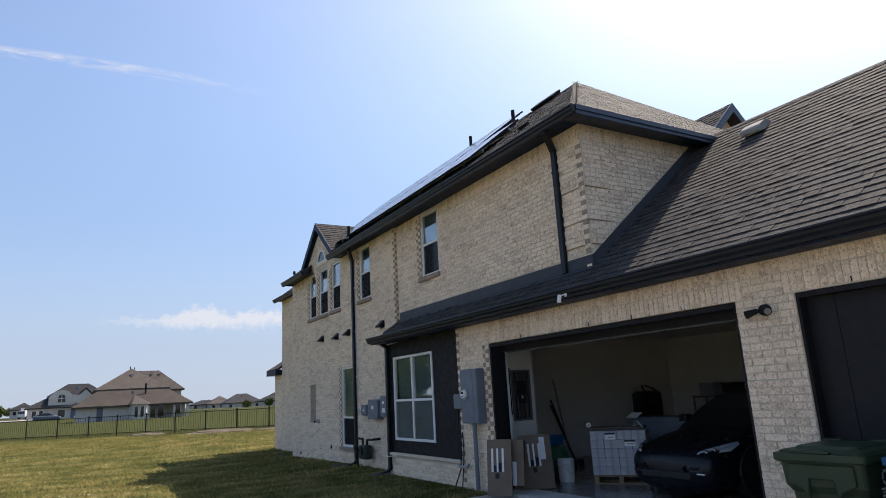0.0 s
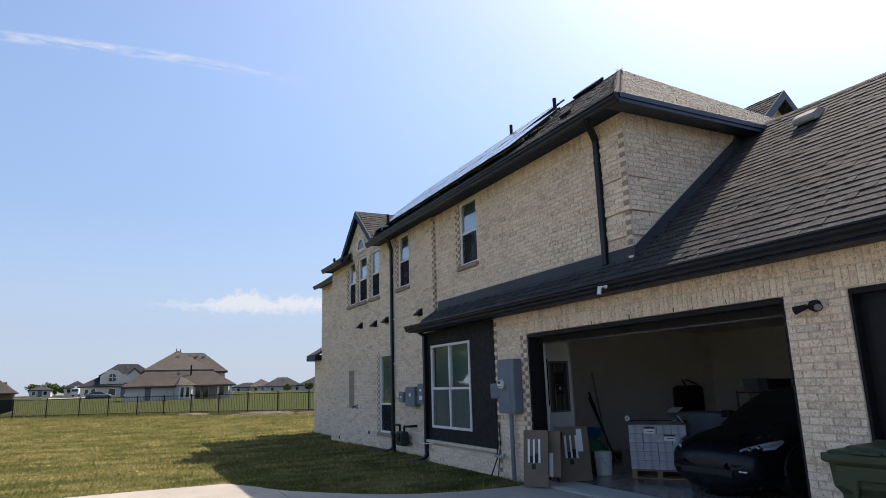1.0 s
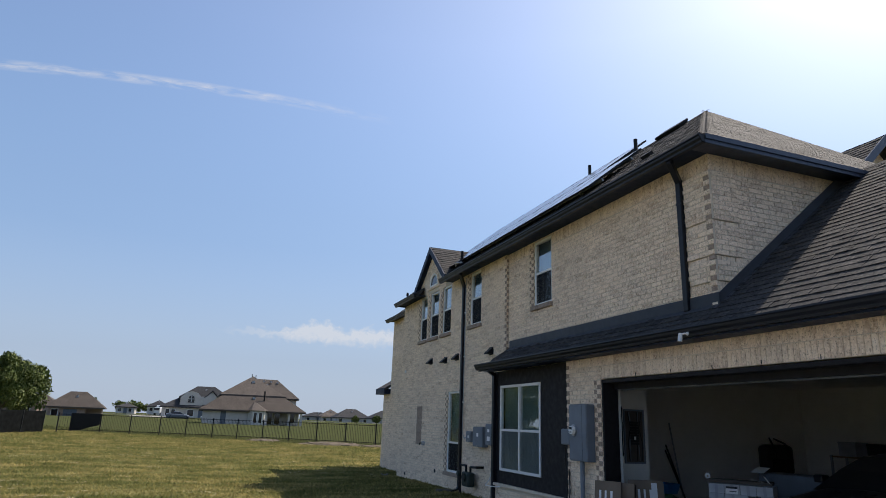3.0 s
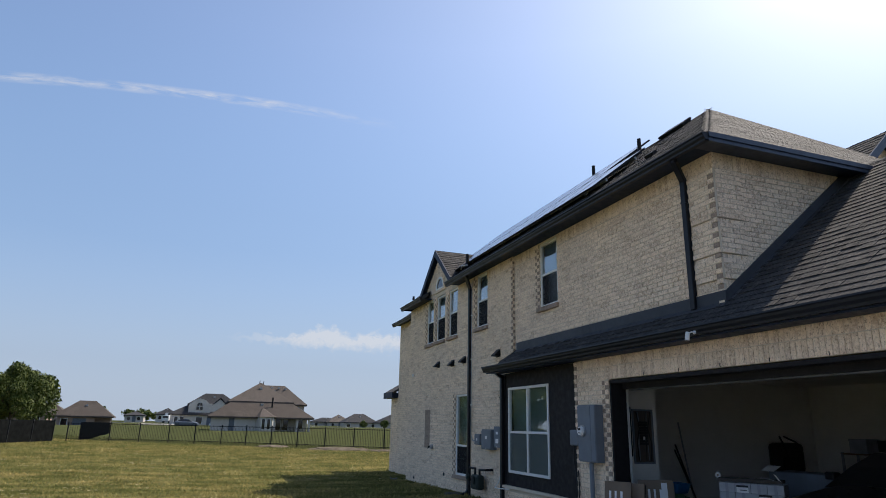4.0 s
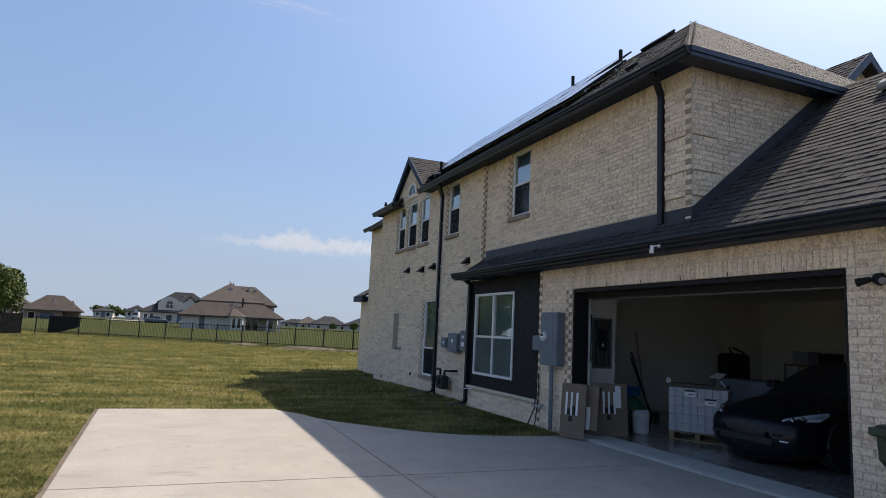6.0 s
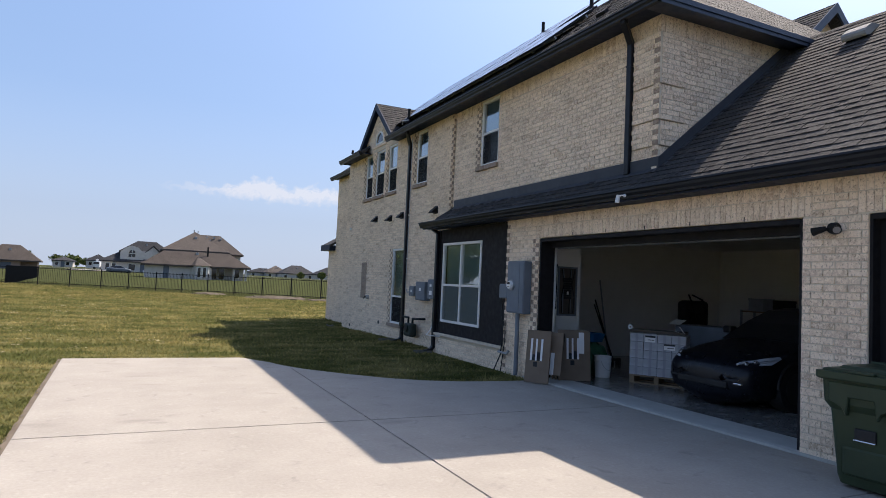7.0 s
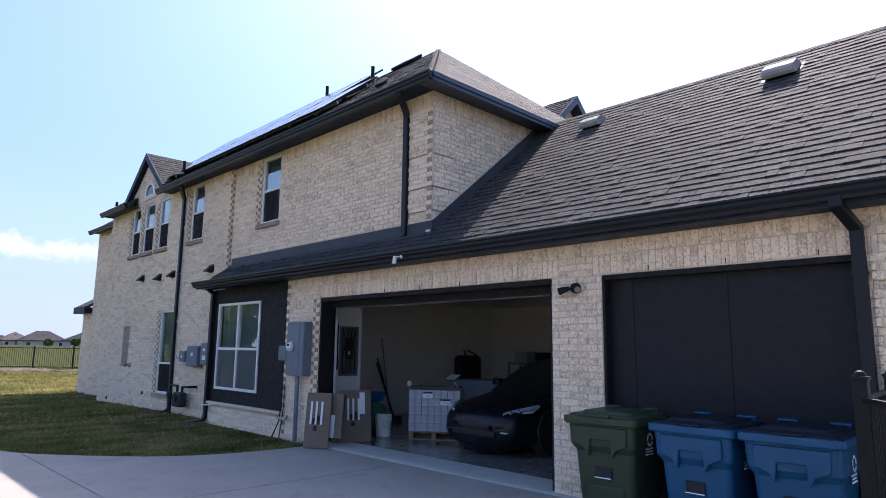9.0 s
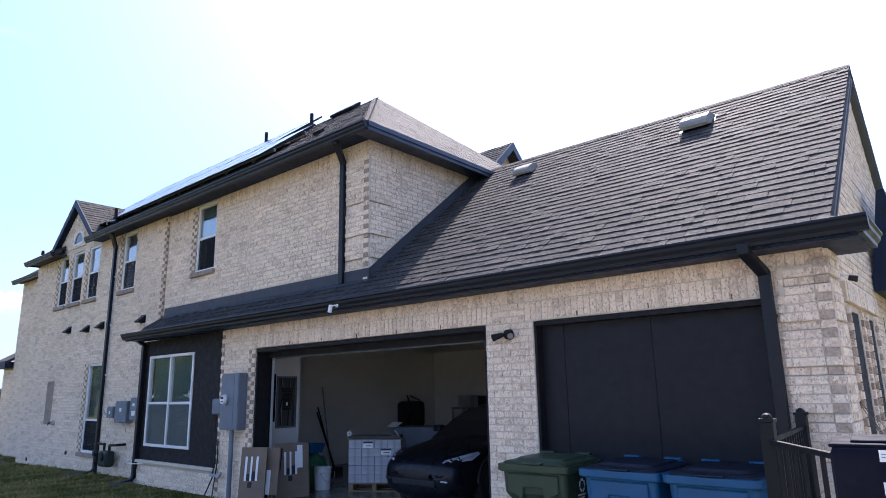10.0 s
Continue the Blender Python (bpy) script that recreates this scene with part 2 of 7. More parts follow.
def grass_mat(name, blades):
    m, n, l, b = mat(name, 1.0, 0, 0.0)
    v = coords(n, l, world_space=True)
    broad = noise_tex(n, l, v, 0.16, 5, 0.62)
    fine = noise_tex(n, l, v, 2.3, 6, 0.7)
    g = ramp(n, l, fine, [(0.25, (0.048, 0.056, 0.020)), (0.5, (0.078, 0.084, 0.033)), (0.75, (0.118, 0.117, 0.051))])
    dry = ramp(n, l, calc(n, l, "MULTIPLY", noise_tex(n, l, coords(n, l, (0.42, 1.1, 1), True), 1.15, 7, 0.72), 1.0), [(0.44, (0, 0, 0)), (0.66, (1, 1, 1))])
    c = mix(n, l, calc(n, l, "MULTIPLY", dry, 0.55), g, (0.36, 0.292, 0.150))
    c = mix(n, l, 1.0, c, ramp(n, l, broad, [(0.35, (0.80, 0.86, 0.75)), (0.65, (1.15, 1.08, 1.0))]), "MULTIPLY")
    # unmown field beyond the fence
    gp = n.new("ShaderNodeSeparateXYZ")
    l.new(v, gp.inputs[0])
    beyond = calc(n, l, "ADD", gp.outputs[1], calc(n, l, "MULTIPLY", gp.outputs[0], 0.95))
    far = ramp(n, l, calc(n, l, "DIVIDE", beyond, 100.0), [(0.52, (0, 0, 0)), (0.55, (1, 1, 1))])
    c = mix(n, l, calc(n, l, "MULTIPLY", far, 0.9), c, mix(n, l, fine, (0.034, 0.044, 0.019), (0.072, 0.080, 0.038)))
    if blades:
        tl = n.new("ShaderNodeBsdfTranslucent")
        ms = n.new("ShaderNodeMixShader")
        ms.inputs[0].default_value = 0.5
        c = mix(n, l, 1.0, c, ramp(n, l, chance(n, l), [(0.0, (1.35, 1.35, 1.25)), (1.0, (2.1, 2.0, 1.85))]), "MULTIPLY")
        l.new(c, tl.inputs[0])
        l.new(b.outputs[0], ms.inputs[1])
        l.new(tl.outputs[0], ms.inputs[2])
        l.new(ms.outputs[0], n["Material Output"].inputs[0])
    l.new(c, b.inputs["Base Color"])
    bump(n, l, b, noise_tex(n, l, v, 14, 6, 0.75), 0.7, 0.05)
    return m


LAWN = grass_mat("mown_lawn", False)
BLADES = grass_mat("grass_blades", True)


def leaf_mat(name, tones):
    m, n, l, b = mat(name, 0.6, 0, 0.3)
    l.new(ramp(n, l, chance(n, l), tones), b.inputs["Base Color"])
    b.inputs["Subsurface Weight"].default_value = 0.0
    return m


LEAF = leaf_mat("green_leaves", [(0.0, (0.040, 0.058, 0.014)), (0.5, (0.085, 0.115, 0.024)), (1.0, (0.15, 0.17, 0.04))])
BARK = stone_like("bark", (0.07, 0.055, 0.045), (0.14, 0.115, 0.09), 12, 0.95, 0.7, 30)
TWIG = stone_like("dry_twig", (0.13, 0.10, 0.085), (0.2, 0.16, 0.13), 12)

m, n, l, b = mat("window_glass", 0.015, 0, 0.5)
b.inputs["Transmission Weight"].default_value = 1.0
b.inputs["IOR"].default_value = 2.7
l.new(ramp(n, l, noise_tex(n, l, coords(n, l), 0.9, 2), [(0.0, (0.62, 0.72, 0.72)), (1.0, (0.70, 0.78, 0.78))]), b.inputs["Base Color"])
bump(n, l, b, noise_tex(n, l, coords(n, l), 2.2, 2), 0.03, 0.03)
GLASS = m
m, n, l, b = mat("lamp_lens", 0.1)
b.inputs["Base Color"].default_value = (0.16, 0.16, 0.17, 1)
LENS = m
m, n, l, b = mat("dark_car_glass", 0.04, 0, 0.6)
b.inputs["Base Color"].default_value = (0.01, 0.011, 0.013, 1)
DARK_GLASS = m
# teal that stands in for trees and sky mirrored in the lower windows
REFLECTION_TEAL = painted("teal_pane_reflection", (0.46, 0.58, 0.56), 0.8, 0, 0.06, 0.1)
# blue that stands in for sky mirrored in the upper panes
REFLECTION_BLUE = painted("blue_pane_reflection", (0.54, 0.66, 0.72), 0.8, 0, 0.05, 0.1)
# insect screen lightened, the reflection on the bay panes put into its colour
REFLECT_SCREEN = painted("insect_screen_with_reflection", (0.12, 0.145, 0.14), 0.8)
SCREEN = painted("insect_screen", (0.012, 0.013, 0.015), 0.8)
m, n, l, b = mat("solar_cell", 0.28, 0, 0.6)
v = coords(n, l)
l.new(ramp(n, l, noise_tex(n, l, v, 6, 3), [(0.3, (0.010, 0.012, 0.022)), (0.7, (0.016, 0.018, 0.03))]), b.inputs["Base Color"])
b.inputs["Coat Weight"].default_value = 1.0
b.inputs["Coat Roughness"].default_value = 0.22
CELL = m
# dark grey that carries the unlit look of the rooms behind the windows
ROOM_DIMNESS = painted("room_dimness_grey", (0.10, 0.10, 0.10), 0.9)


# ---- mesh helpers ----
def part(name, bm, material, parent=None, label=""):
    """Links a bmesh as one mesh object, under parent if there is one."""
    me = bpy.data.meshes.new(name)
    bm.normal_update()
    bm.to_mesh(me)
    bm.free()
    me.materials.append(material)
    ob = new(name, me)
    ob.parent = parent
    return tagged(ob, label)


def raw(name, verts, faces, material, parent=None, label=""):
    me = bpy.data.meshes.new(name)
    me.from_pydata([tuple(p) for p in verts], [], faces)
    me.materials.append(material)
    ob = new(name, me)
    ob.parent = parent
    return tagged(ob, label)


def thing(name, m, label, category, group=""):
    ob = new(name)
    ob.empty_display_size = 0.2
    ob.matrix_world = m
    return tagged(ob, label, category, group)


def structure(ob, label, category):
    return tagged(ob, label, category, kind="structure")


def box(bm, x0, x1, y0, y1, z0, z1, bev=0.0):
    r = bmesh.ops.create_cube(bm, size=1)
    mm = Matrix.Translation(((x0 + x1) / 2, (y0 + y1) / 2, (z0 + z1) / 2)) @ Matrix.Diagonal((abs(x1 - x0), abs(y1 - y0), abs(z1 - z0), 1))
    bmesh.ops.transform(bm, matrix=mm, verts=r["verts"])
    if bev:
        es = {e for v in r["verts"] for e in v.link_edges}
        bmesh.ops.bevel(bm, geom=list(es), offset=bev, segments=2, affect="EDGES", profile=0.5)
    return bm


def B(*a, **k):
    return box(bmesh.new(), *a, **k)


def turn_box(bm, m, sx, sy, sz, bev=0.0):
    """A box of that size centred on the pose m."""
    b2 = B(-sx / 2, sx / 2, -sy / 2, sy / 2, -sz / 2, sz / 2, bev=bev)
    bmesh.ops.transform(b2, matrix=m, verts=b2.verts)
    tmp = bpy.data.meshes.new("tmp")
    b2.to_mesh(tmp)
    b2.free()
    bm.from_mesh(tmp)
    bpy.data.meshes.remove(tmp)
    return bm


def cyl(bm, p0, p1, r0, r1=None, seg=14):
    p0, p1 = Vector(p0), Vector(p1)
    d = p1 - p0
    r = bmesh.ops.create_cone(bm, cap_ends=True, segments=seg, radius1=r0, radius2=r0 if r1 is None else r1, depth=d.length)
    bmesh.ops.transform(bm, matrix=Matrix.Translation((p0 + p1) / 2) @ d.to_track_quat("Z", "Y").to_matrix().to_4x4(), verts=r["verts"])
    return bm


def pipe(bm, pts, r, seg=10):
    """A tube through points, with a ball at each bend."""
    for a, b in zip(pts, pts[1:]):
        cyl(bm, a, b, r, seg=seg)
    for p in pts[1:-1]:
        q = bmesh.ops.create_uvsphere(bm, u_segments=seg, v_segments=6, radius=r * 1.02)
        bmesh.ops.translate(bm, vec=p, verts=q["verts"])
    return bm


def square_pipe(bm, pts, w, d):
    """A rectangular downpipe through points lying in a plane of constant y (w along y) or constant x."""
    for a, b in zip(pts, pts[1:]):
        a, b = Vector(a), Vector(b)
        v = b - a
        z = v.normalized()
        y = Vector((0, 1, 0)) if abs(z.y) < 0.9 else Vector((1, 0, 0))
        x = y.cross(z).normalized()
        y = z.cross(x)
        mm = Matrix.Translation((a + b) / 2) @ Matrix((x, y, z)).transposed().to_4x4()
        turn_box(bm, mm, d, w, v.length + d * 0.6, 0.008)
    return bm


def prism(bm, outline, axis, a0, a1):
    """A polygon, given in the two other axes, drawn out along one axis."""
    def p(u, w, a):
        return {"x": (a, u, w), "y": (u, a, w), "z": (u, w, a)}[axis]
    lo = [bm.verts.new(p(u, w, a0)) for u, w in outline]
    hi = [bm.verts.new(p(u, w, a1)) for u, w in outline]
    k = len(outline)
    bm.faces.new(lo)
    bm.faces.new(hi[::-1])
    for i in range(k):
        bm.faces.new((lo[i], hi[i], hi[(i + 1) % k], lo[(i + 1) % k]))
    bmesh.ops.recalc_face_normals(bm, faces=bm.faces)
    return bm


def wall_with_holes(bm, axis, c0, c1, u0, u1, v0, v1, holes):
    """A wall between c0 and c1 along its axis ('x' or 'y'), cut into boxes round its rectangular holes (u0, u1, v0, v1)."""
    us = sorted({u0, u1, *[min(max(h[i], u0), u1) for h in holes for i in (0, 1)]})
    for a, b in zip(us, us[1:]):
        if b - a < 1e-4:
            continue
        cuts = sorted([(max(h[2], v0), min(h[3], v1)) for h in holes if h[0] < (a + b) / 2 < h[1]])
        z = v0
        for lo, hi in cuts + [(v1, v1)]:
            if lo - z > 1e-4:
                box(bm, *((c0, c1, a, b, z, lo) if axis == "x" else (a, b, c0, c1, z, lo)))
            z = max(z, hi)
    return bm


# ---- bricks ----
BL, BH, JOINT = 0.2535, 0.0763, 0.010
BRICK_MESHES = {}


def brick_shape(w, h, proud):
    """A brick's front shell, y along its length, facing -x."""
    a, b, c = w / 2, h / 2, 0.003
    verts = [(0.03, -a, -b), (0.03, a, -b), (0.03, a, b), (0.03, -a, b), (-proud + c, -a, -b), (-proud + c, a, -b), (-proud + c, a, b), (-proud + c, -a, b),
             (-proud, -a + c, -b + c), (-proud, a - c, -b + c), (-proud, a - c, b - c), (-proud, -a + c, b - c)]
    faces = [(8, 11, 10, 9)]
    for i in range(4):
        j = (i + 1) % 4
        faces += [(i, 4 + i, 4 + j, j), (4 + i, 8 + i, 8 + j, 4 + j)]
    return verts, [f[::-1] for f in faces]


def brick_piece(w, h, proud, material):
    key = (round(w, 2), round(h, 3), round(proud, 3), material.name)
    if key not in BRICK_MESHES:
        me = bpy.data.meshes.new("brick")
        vs, fs = brick_shape(key[0] if w > 0.05 else w, h, proud)
        me.from_pydata(vs, [], fs)
        me.materials.append(material)
        BRICK_MESHES[key] = me
    return BRICK_MESHES[key]


def spans(u0, u1, v, holes):
    """What is left of a course between u0 and u1 at the height v once the holes are taken out."""
    out = [(u0, u1)]
    for h in holes:
        if h[2] < v < h[3]:
            out = [q for a, b in out for q in ((a, min(b, h[0])), (max(a, h[1]), b)) if q[1] - q[0] > 0.025]
    return out


def courses(u0, u1, v0, v1, holes=(), edge=None, phase=0):
    """Running bond: rows of (u, v, width, height) for the bricks of a rectangle; edge(v) narrows it."""
    out = []
    k = 0
    while v0 + (k + 0.7) * BH < v1:
        v = v0 + (k + 0.5) * BH
        lo, hi = edge(v) if edge else (u0, u1)
        for a, b in spans(max(lo, u0), min(hi, u1), v, holes):
            start = math.floor(a / BL) * BL + (0.5 * BL if (k + phase) % 2 else 0) - BL
            while start < b:
                p, q = max(start, a), min(start + BL, b)
                if q - p > 0.03:
                    out.append(((p + q) / 2, v, q - p - JOINT, BH - JOINT))
                start += BL
        k += 1
    return out


def soldiers(u0, u1, v0, v1, joint=0.005):
    k = max(1, round((u1 - u0) / BH))
    w = (u1 - u0) / k
    return [(u0 + (i + 0.5) * w, (v0 + v1) / 2, w - joint, v1 - v0 - JOINT) for i in range(k)]


def lay_stuff(name, rows, place, parent, material=None, proud=0.003, seed=1):
    """Joins bricks too far or too many to pick singly into one part. place: matrix from brick space (y along, facing -x)."""
    rng = random.Random(seed)
    verts, faces = [], []
    for u, v, w, h in rows:
        vs, fs = brick_shape(w, h, proud + rng.uniform(-0.003, 0.004))
        o = len(verts)
        tilt = rng.uniform(-0.004, 0.004)
        verts += [(x, u + y, v + z + tilt * y) for x, y, z in vs]
        faces += [tuple(i + o for i in f) for f in fs]
    ob = raw(name, verts, faces, material or BRICK, parent)
    ob.matrix_local = place
    return tagged(ob, kind="stuff")


def lay_pieces(rows, place, parent, material=None, proud=0.0035, seed=2, name="brick"):
    rng = random.Random(seed)
    for u, v, w, h in rows:
        ob = new(name, brick_piece(w, h, proud, material or BRICK))
        ob.parent = parent
        ob.matrix_local = place @ pose(rng.uniform(-0.003, 0.002), u, v, rng.uniform(-0.4, 0.4), 0, 0)


def face_x(x):
    return pose(x, 0, 0)


def face_minus_y(y):
    """Brick space whose length runs along +x, facing -y."""
    return pose(0, y, 0) @ Matrix(((0, 1, 0, 0), (1, 0, 0, 0), (0, 0, 1, 0), (0, 0, 0, 1)))


# ---- shingles ----
def shingle_rows(width, length, clip=None, step=0.142, seed=3, thick=(0.0115, 0.0120, 0.0125, 0.0125, 0.0170)):
    """Tabs (a, b, s0, s1, thickness) on a slope: a to b along the eave, s up the slope; clip(s) gives the eave range."""
    rng = random.Random(seed)
    out, k = [], 0
    while k * step < length:
        s = k * step
        lo, hi = clip(s) if clip else (0.0, width)
        a = lo - rng.uniform(0, 0.16)
        while a < hi:
            b = a + rng.choice((0.09, 0.12, 0.15, 0.18, 0.22)) * rng.uniform(0.9, 1.1)
            if min(b, hi) - max(a, lo) > 0.02:
                out.append((max(a, lo), min(b, hi) - 0.0015, s, min(s + step + 0.012, length), rng.choice(thick)))
            a = b
        k += 1
    return out


def tab_shape(a, b, s0, s1, t):
    """Verts in (along, up the slope, out of it)."""
    return ([(a, s0, 0), (b, s0, 0), (b, s1, 0), (a, s1, 0), (a, s0, t), (b, s0, t), (b, s1, max(0.0008, t - 0.0105)), (a, s1, max(0.0008, t - 0.0105))],
            [(4, 5, 6, 7), (0, 1, 5, 4), (1, 2, 6, 5), (3, 0, 4, 7)])


def slope_pose(origin, along, up):
    along, up = Vector(along).normalized(), Vector(up).normalized()
    out = along.cross(up)
    return Matrix.Translation(origin) @ Matrix((along, up, out)).transposed().to_4x4()


def shingle_stuff(name, tabs, m, parent, material=None):
    verts, faces = [], []
    for tab in tabs:
        vs, fs = tab_shape(*tab)
        o = len(verts)
        verts += vs
        faces += [tuple(i + o for i in f) for f in fs]
    ob = raw(name, verts, faces, material or SHINGLE, parent)
    ob.matrix_local = m
    return tagged(ob, kind="stuff")


TAB_MESHES = {}


def shingle_pieces(tabs, m, parent):
    for a, b, s0, s1, t in tabs:
        key = (round(b - a, 2), t, round(s1 - s0, 2))
        if key not in TAB_MESHES:
            me = bpy.data.meshes.new("shingle")
            vs, fs = tab_shape(-key[0] / 2, key[0] / 2, 0, key[2], t)
            me.from_pydata(vs, [], fs)
            me.materials.append(SHINGLE)
            TAB_MESHES[key] = me
        ob = new("shingle", TAB_MESHES[key])
        ob.parent = parent
        ob.matrix_local = m @ pose((a + b) / 2, s0, 0)

# ---- ground ----
def smooth(a, b, t):
    t = min(1.0, max(0.0, (t - a) / (b - a)))
    return t * t * (3 - 2 * t)


def ground_z(x, y):
    """Nearly level lawn that falls a little beside the house and rises slowly far away."""
    d = math.hypot(x, y)
    z = -0.03 - 0.09 * smooth(16, 23, y) * smooth(-6, 5, x) * (1 - smooth(26, 40, y))
    return z + 0.5 * smooth(60, 110, d) + 0.55 * smooth(120, 180, d) + 0.35 * smooth(200, 300, d)


def grid_axis():
    a = [0, 1.5, 3, 4.5, 6, 8, 10, 12.5, 15, 18, 21, 25, 30, 36, 44, 54, 66, 80, 100, 125, 155, 190, 230, 300, 420, 700, 1200, 2400, 4200]
    return sorted({-q for q in a} | set(a))


axis = grid_axis()
gv = [(x, y, ground_z(x, y)) for y in axis for x in axis]
k = len(axis)
gf = [(j * k + i, j * k + i + 1, (j + 1) * k + i + 1, (j + 1) * k + i) for j in range(k - 1) for i in range(k - 1)]
ground = structure(raw("ground", gv, gf, LAWN), "mown green lawn with straw-coloured dry patches", "lawn")
for p in ground.data.polygons:
    p.use_smooth = True

# ---- driveway: slabs of concrete with open joints ----
drive = structure(part("driveway", prism(bmesh.new(), [(0.05, -12), (6.66, -12), (6.66, 9.5), (5.3, 9.6), (4.2, 10.15), (3.6, 10.7), (2.3, 12.95), (-0.62, 13.05)], "z", -0.16, -0.010), CONCRETE), "pale poured concrete driveway beside the garage", "driveway")


def slab(pts):
    bm = prism(bmesh.new(), pts, "z", -0.10, 0.0)
    top = [e for e in bm.edges if all(abs(v.co.z) < 1e-6 for v in e.verts)]
    bmesh.ops.bevel(bm, geom=top, offset=0.006, segments=2, affect="EDGES")
    return bm


g = 0.005


def left_edge(y):
    return -0.655 + 0.026 * (13.07 - y)


JX, JY = 2.93, 7.35
part("slab", slab([(left_edge(JY), JY + g), (JX - g, JY + g), (JX - g, 11.66), (2.75, 12.25), (2.33, 13.02), (0.8, 13.12), (left_edge(13.14), 13.14)]), CONCRETE, drive)
part("slab", slab([(JX + g, JY + g), (6.645, JY + g), (6.645, 9.62), (6.0, 9.62), (5.35, 9.7), (4.75, 9.9), (4.2, 10.25), (3.65, 10.8), (JX + g, 11.66)]), CONCRETE, drive)
for y0, y1 in ((3.72, JY), (0.0, 3.72), (-3.7, 0.0), (-7.4, -3.7), (-12, -7.4)):
    part("slab", slab([(left_edge(y0), y0 + g), (JX - g, y0 + g), (JX - g, y1 - g), (left_edge(y1), y1 - g)]), CONCRETE, drive)
    part("slab", slab([(JX + g, y0 + g), (6.645, y0 + g), (6.645, y1 - g), (JX + g, y1 - g)]), CONCRETE, drive)
part("soil_edge", prism(box(bmesh.new(), left_edge(13.1) - 0.06, 2.3, 13.15, 13.21, -0.08, -0.018), [(left_edge(-12) - 0.06, -12), (left_edge(-12) + 0.02, -12), (left_edge(13.2) + 0.02, 13.2), (left_edge(13.2) - 0.06, 13.2)], "z", -0.08, -0.016), DIRT, drive, "dark soil along the slab edge")
# sloping strip of the garage floor in front of the doors
apron = bmesh.new()
prism(apron, [(6.665, -0.1), (7.2, -0.1), (7.2, 0.038), (6.73, 0.030), (6.665, 0.018)], "y", 1.2, 9.98)
part("threshold", apron, SMOOTH_CONCRETE, drive, "pale smooth concrete strip under the garage doors")

# ---- house shell ----
GX, UX, FX = 6.70, 7.12, 7.06          # faces of the garage wall, the upper wall and the long far wall
GY0, GY1 = 1.17, 10.72                 # ends of the garage wall
CY, JOG, FY, EY = 7.32, 13.97, 22.35, 25.55
SOF, SOF2, SLOPE = 2.83, 5.69, 0.816
OPEN_1, OPEN_2 = (4.79, 9.65, -1, 2.455), (1.61, 4.12, -1, 2.445)
WIN_1, WIN_2, TALL = (11.94, 12.72, 4.20, 5.66), (15.47, 16.20, 4.21, 5.66), (16.75, 17.70, 0.385, 2.52)
TRIO = [(17.66, 18.37, 4.23, 5.67), (18.72, 19.50, 4.23, 5.67), (19.80, 20.46, 4.23, 5.67)]
NICHE = (19.92, 20.42, 1.0, 2.15)


def roof_z(x):
    return 2.738 + SLOPE * (x - 6.30)


wall_garage = structure(part("wall_garage", wall_with_holes(bmesh.new(), "x", GX + 0.006, GX + 0.26, GY0 + 0.006, GY1, -0.2, SOF + 0.1, [OPEN_1, OPEN_2]), MORTAR), "whitewashed brick garage wall with two door openings", "wall")
wall_upper = structure(part("wall_upper", wall_with_holes(bmesh.new(), "x", UX + 0.006, UX + 0.26, CY + 0.006, JOG, 2.95, SOF2 + 0.1, [WIN_1]), MORTAR), "whitewashed brick upper storey wall above the garage", "wall")
wall_long = structure(part("wall_long", wall_with_holes(bmesh.new(), "x", FX + 0.006, FX + 0.26, JOG + 0.006, FY, -0.35, SOF2 + 0.1, [WIN_2, TALL, *TRIO]), MORTAR), "two-storey whitewashed brick side wall of the house", "wall")
wall_side = structure(part("wall_side", B(UX + 0.006, 11.6, CY + 0.006, CY + 0.26, 2.9, SOF2 + 0.1), MORTAR), "whitewashed brick return wall above the garage roof", "wall")
gable_bm = prism(bmesh.new(), [(GX + 0.262, -0.2), (13.6, -0.2), (13.6, 2.85), (10.16, 5.70), (GX + 0.262, 2.96)], "y", GY0 + 0.006, GY0 + 0.24)
wall_gable = structure(part("wall_gable", gable_bm, MORTAR), "whitewashed brick gable end of the garage", "wall")
wall_far = structure(part("wall_far", B(7.606, 7.9, FY - 0.2, EY, -0.35, SOF2 + 0.1), MORTAR), "set-back whitewashed brick end of the house", "wall")
wall_bay = structure(part("wall_bay", B(6.762, 7.05, GY1, 13.95, -0.25, 0.40), MORTAR), "low whitewashed brick wall under the dark bay", "wall")


def teeth(rows_of, wall, place, u0, u1, v0, v1, parity, seed, dark=None):
    """A strip where every other course ends in a brown header."""
    light, brown = [], []
    kk = 0
    while v0 + (kk + 0.7) * BH < v1:
        r = ((u0 + u1) / 2, v0 + (kk + 0.5) * BH, u1 - u0 - JOINT * 0.6, BH - JOINT)
        (brown if kk % 2 == parity else light).append(r)
        kk += 1
    rows_of(light, place, wall, None, 0.010, seed)
    rows_of(brown, place, wall, dark or HEADER_BRICK, 0.004, seed)


def joined(rows, place, wall, material, proud, seed):
    if rows:
        lay_stuff("brick_course", rows, place, wall, material, proud, seed)


def singly(rows, place, wall, material, proud, seed):
    lay_pieces(rows, place, wall, material, proud, seed)


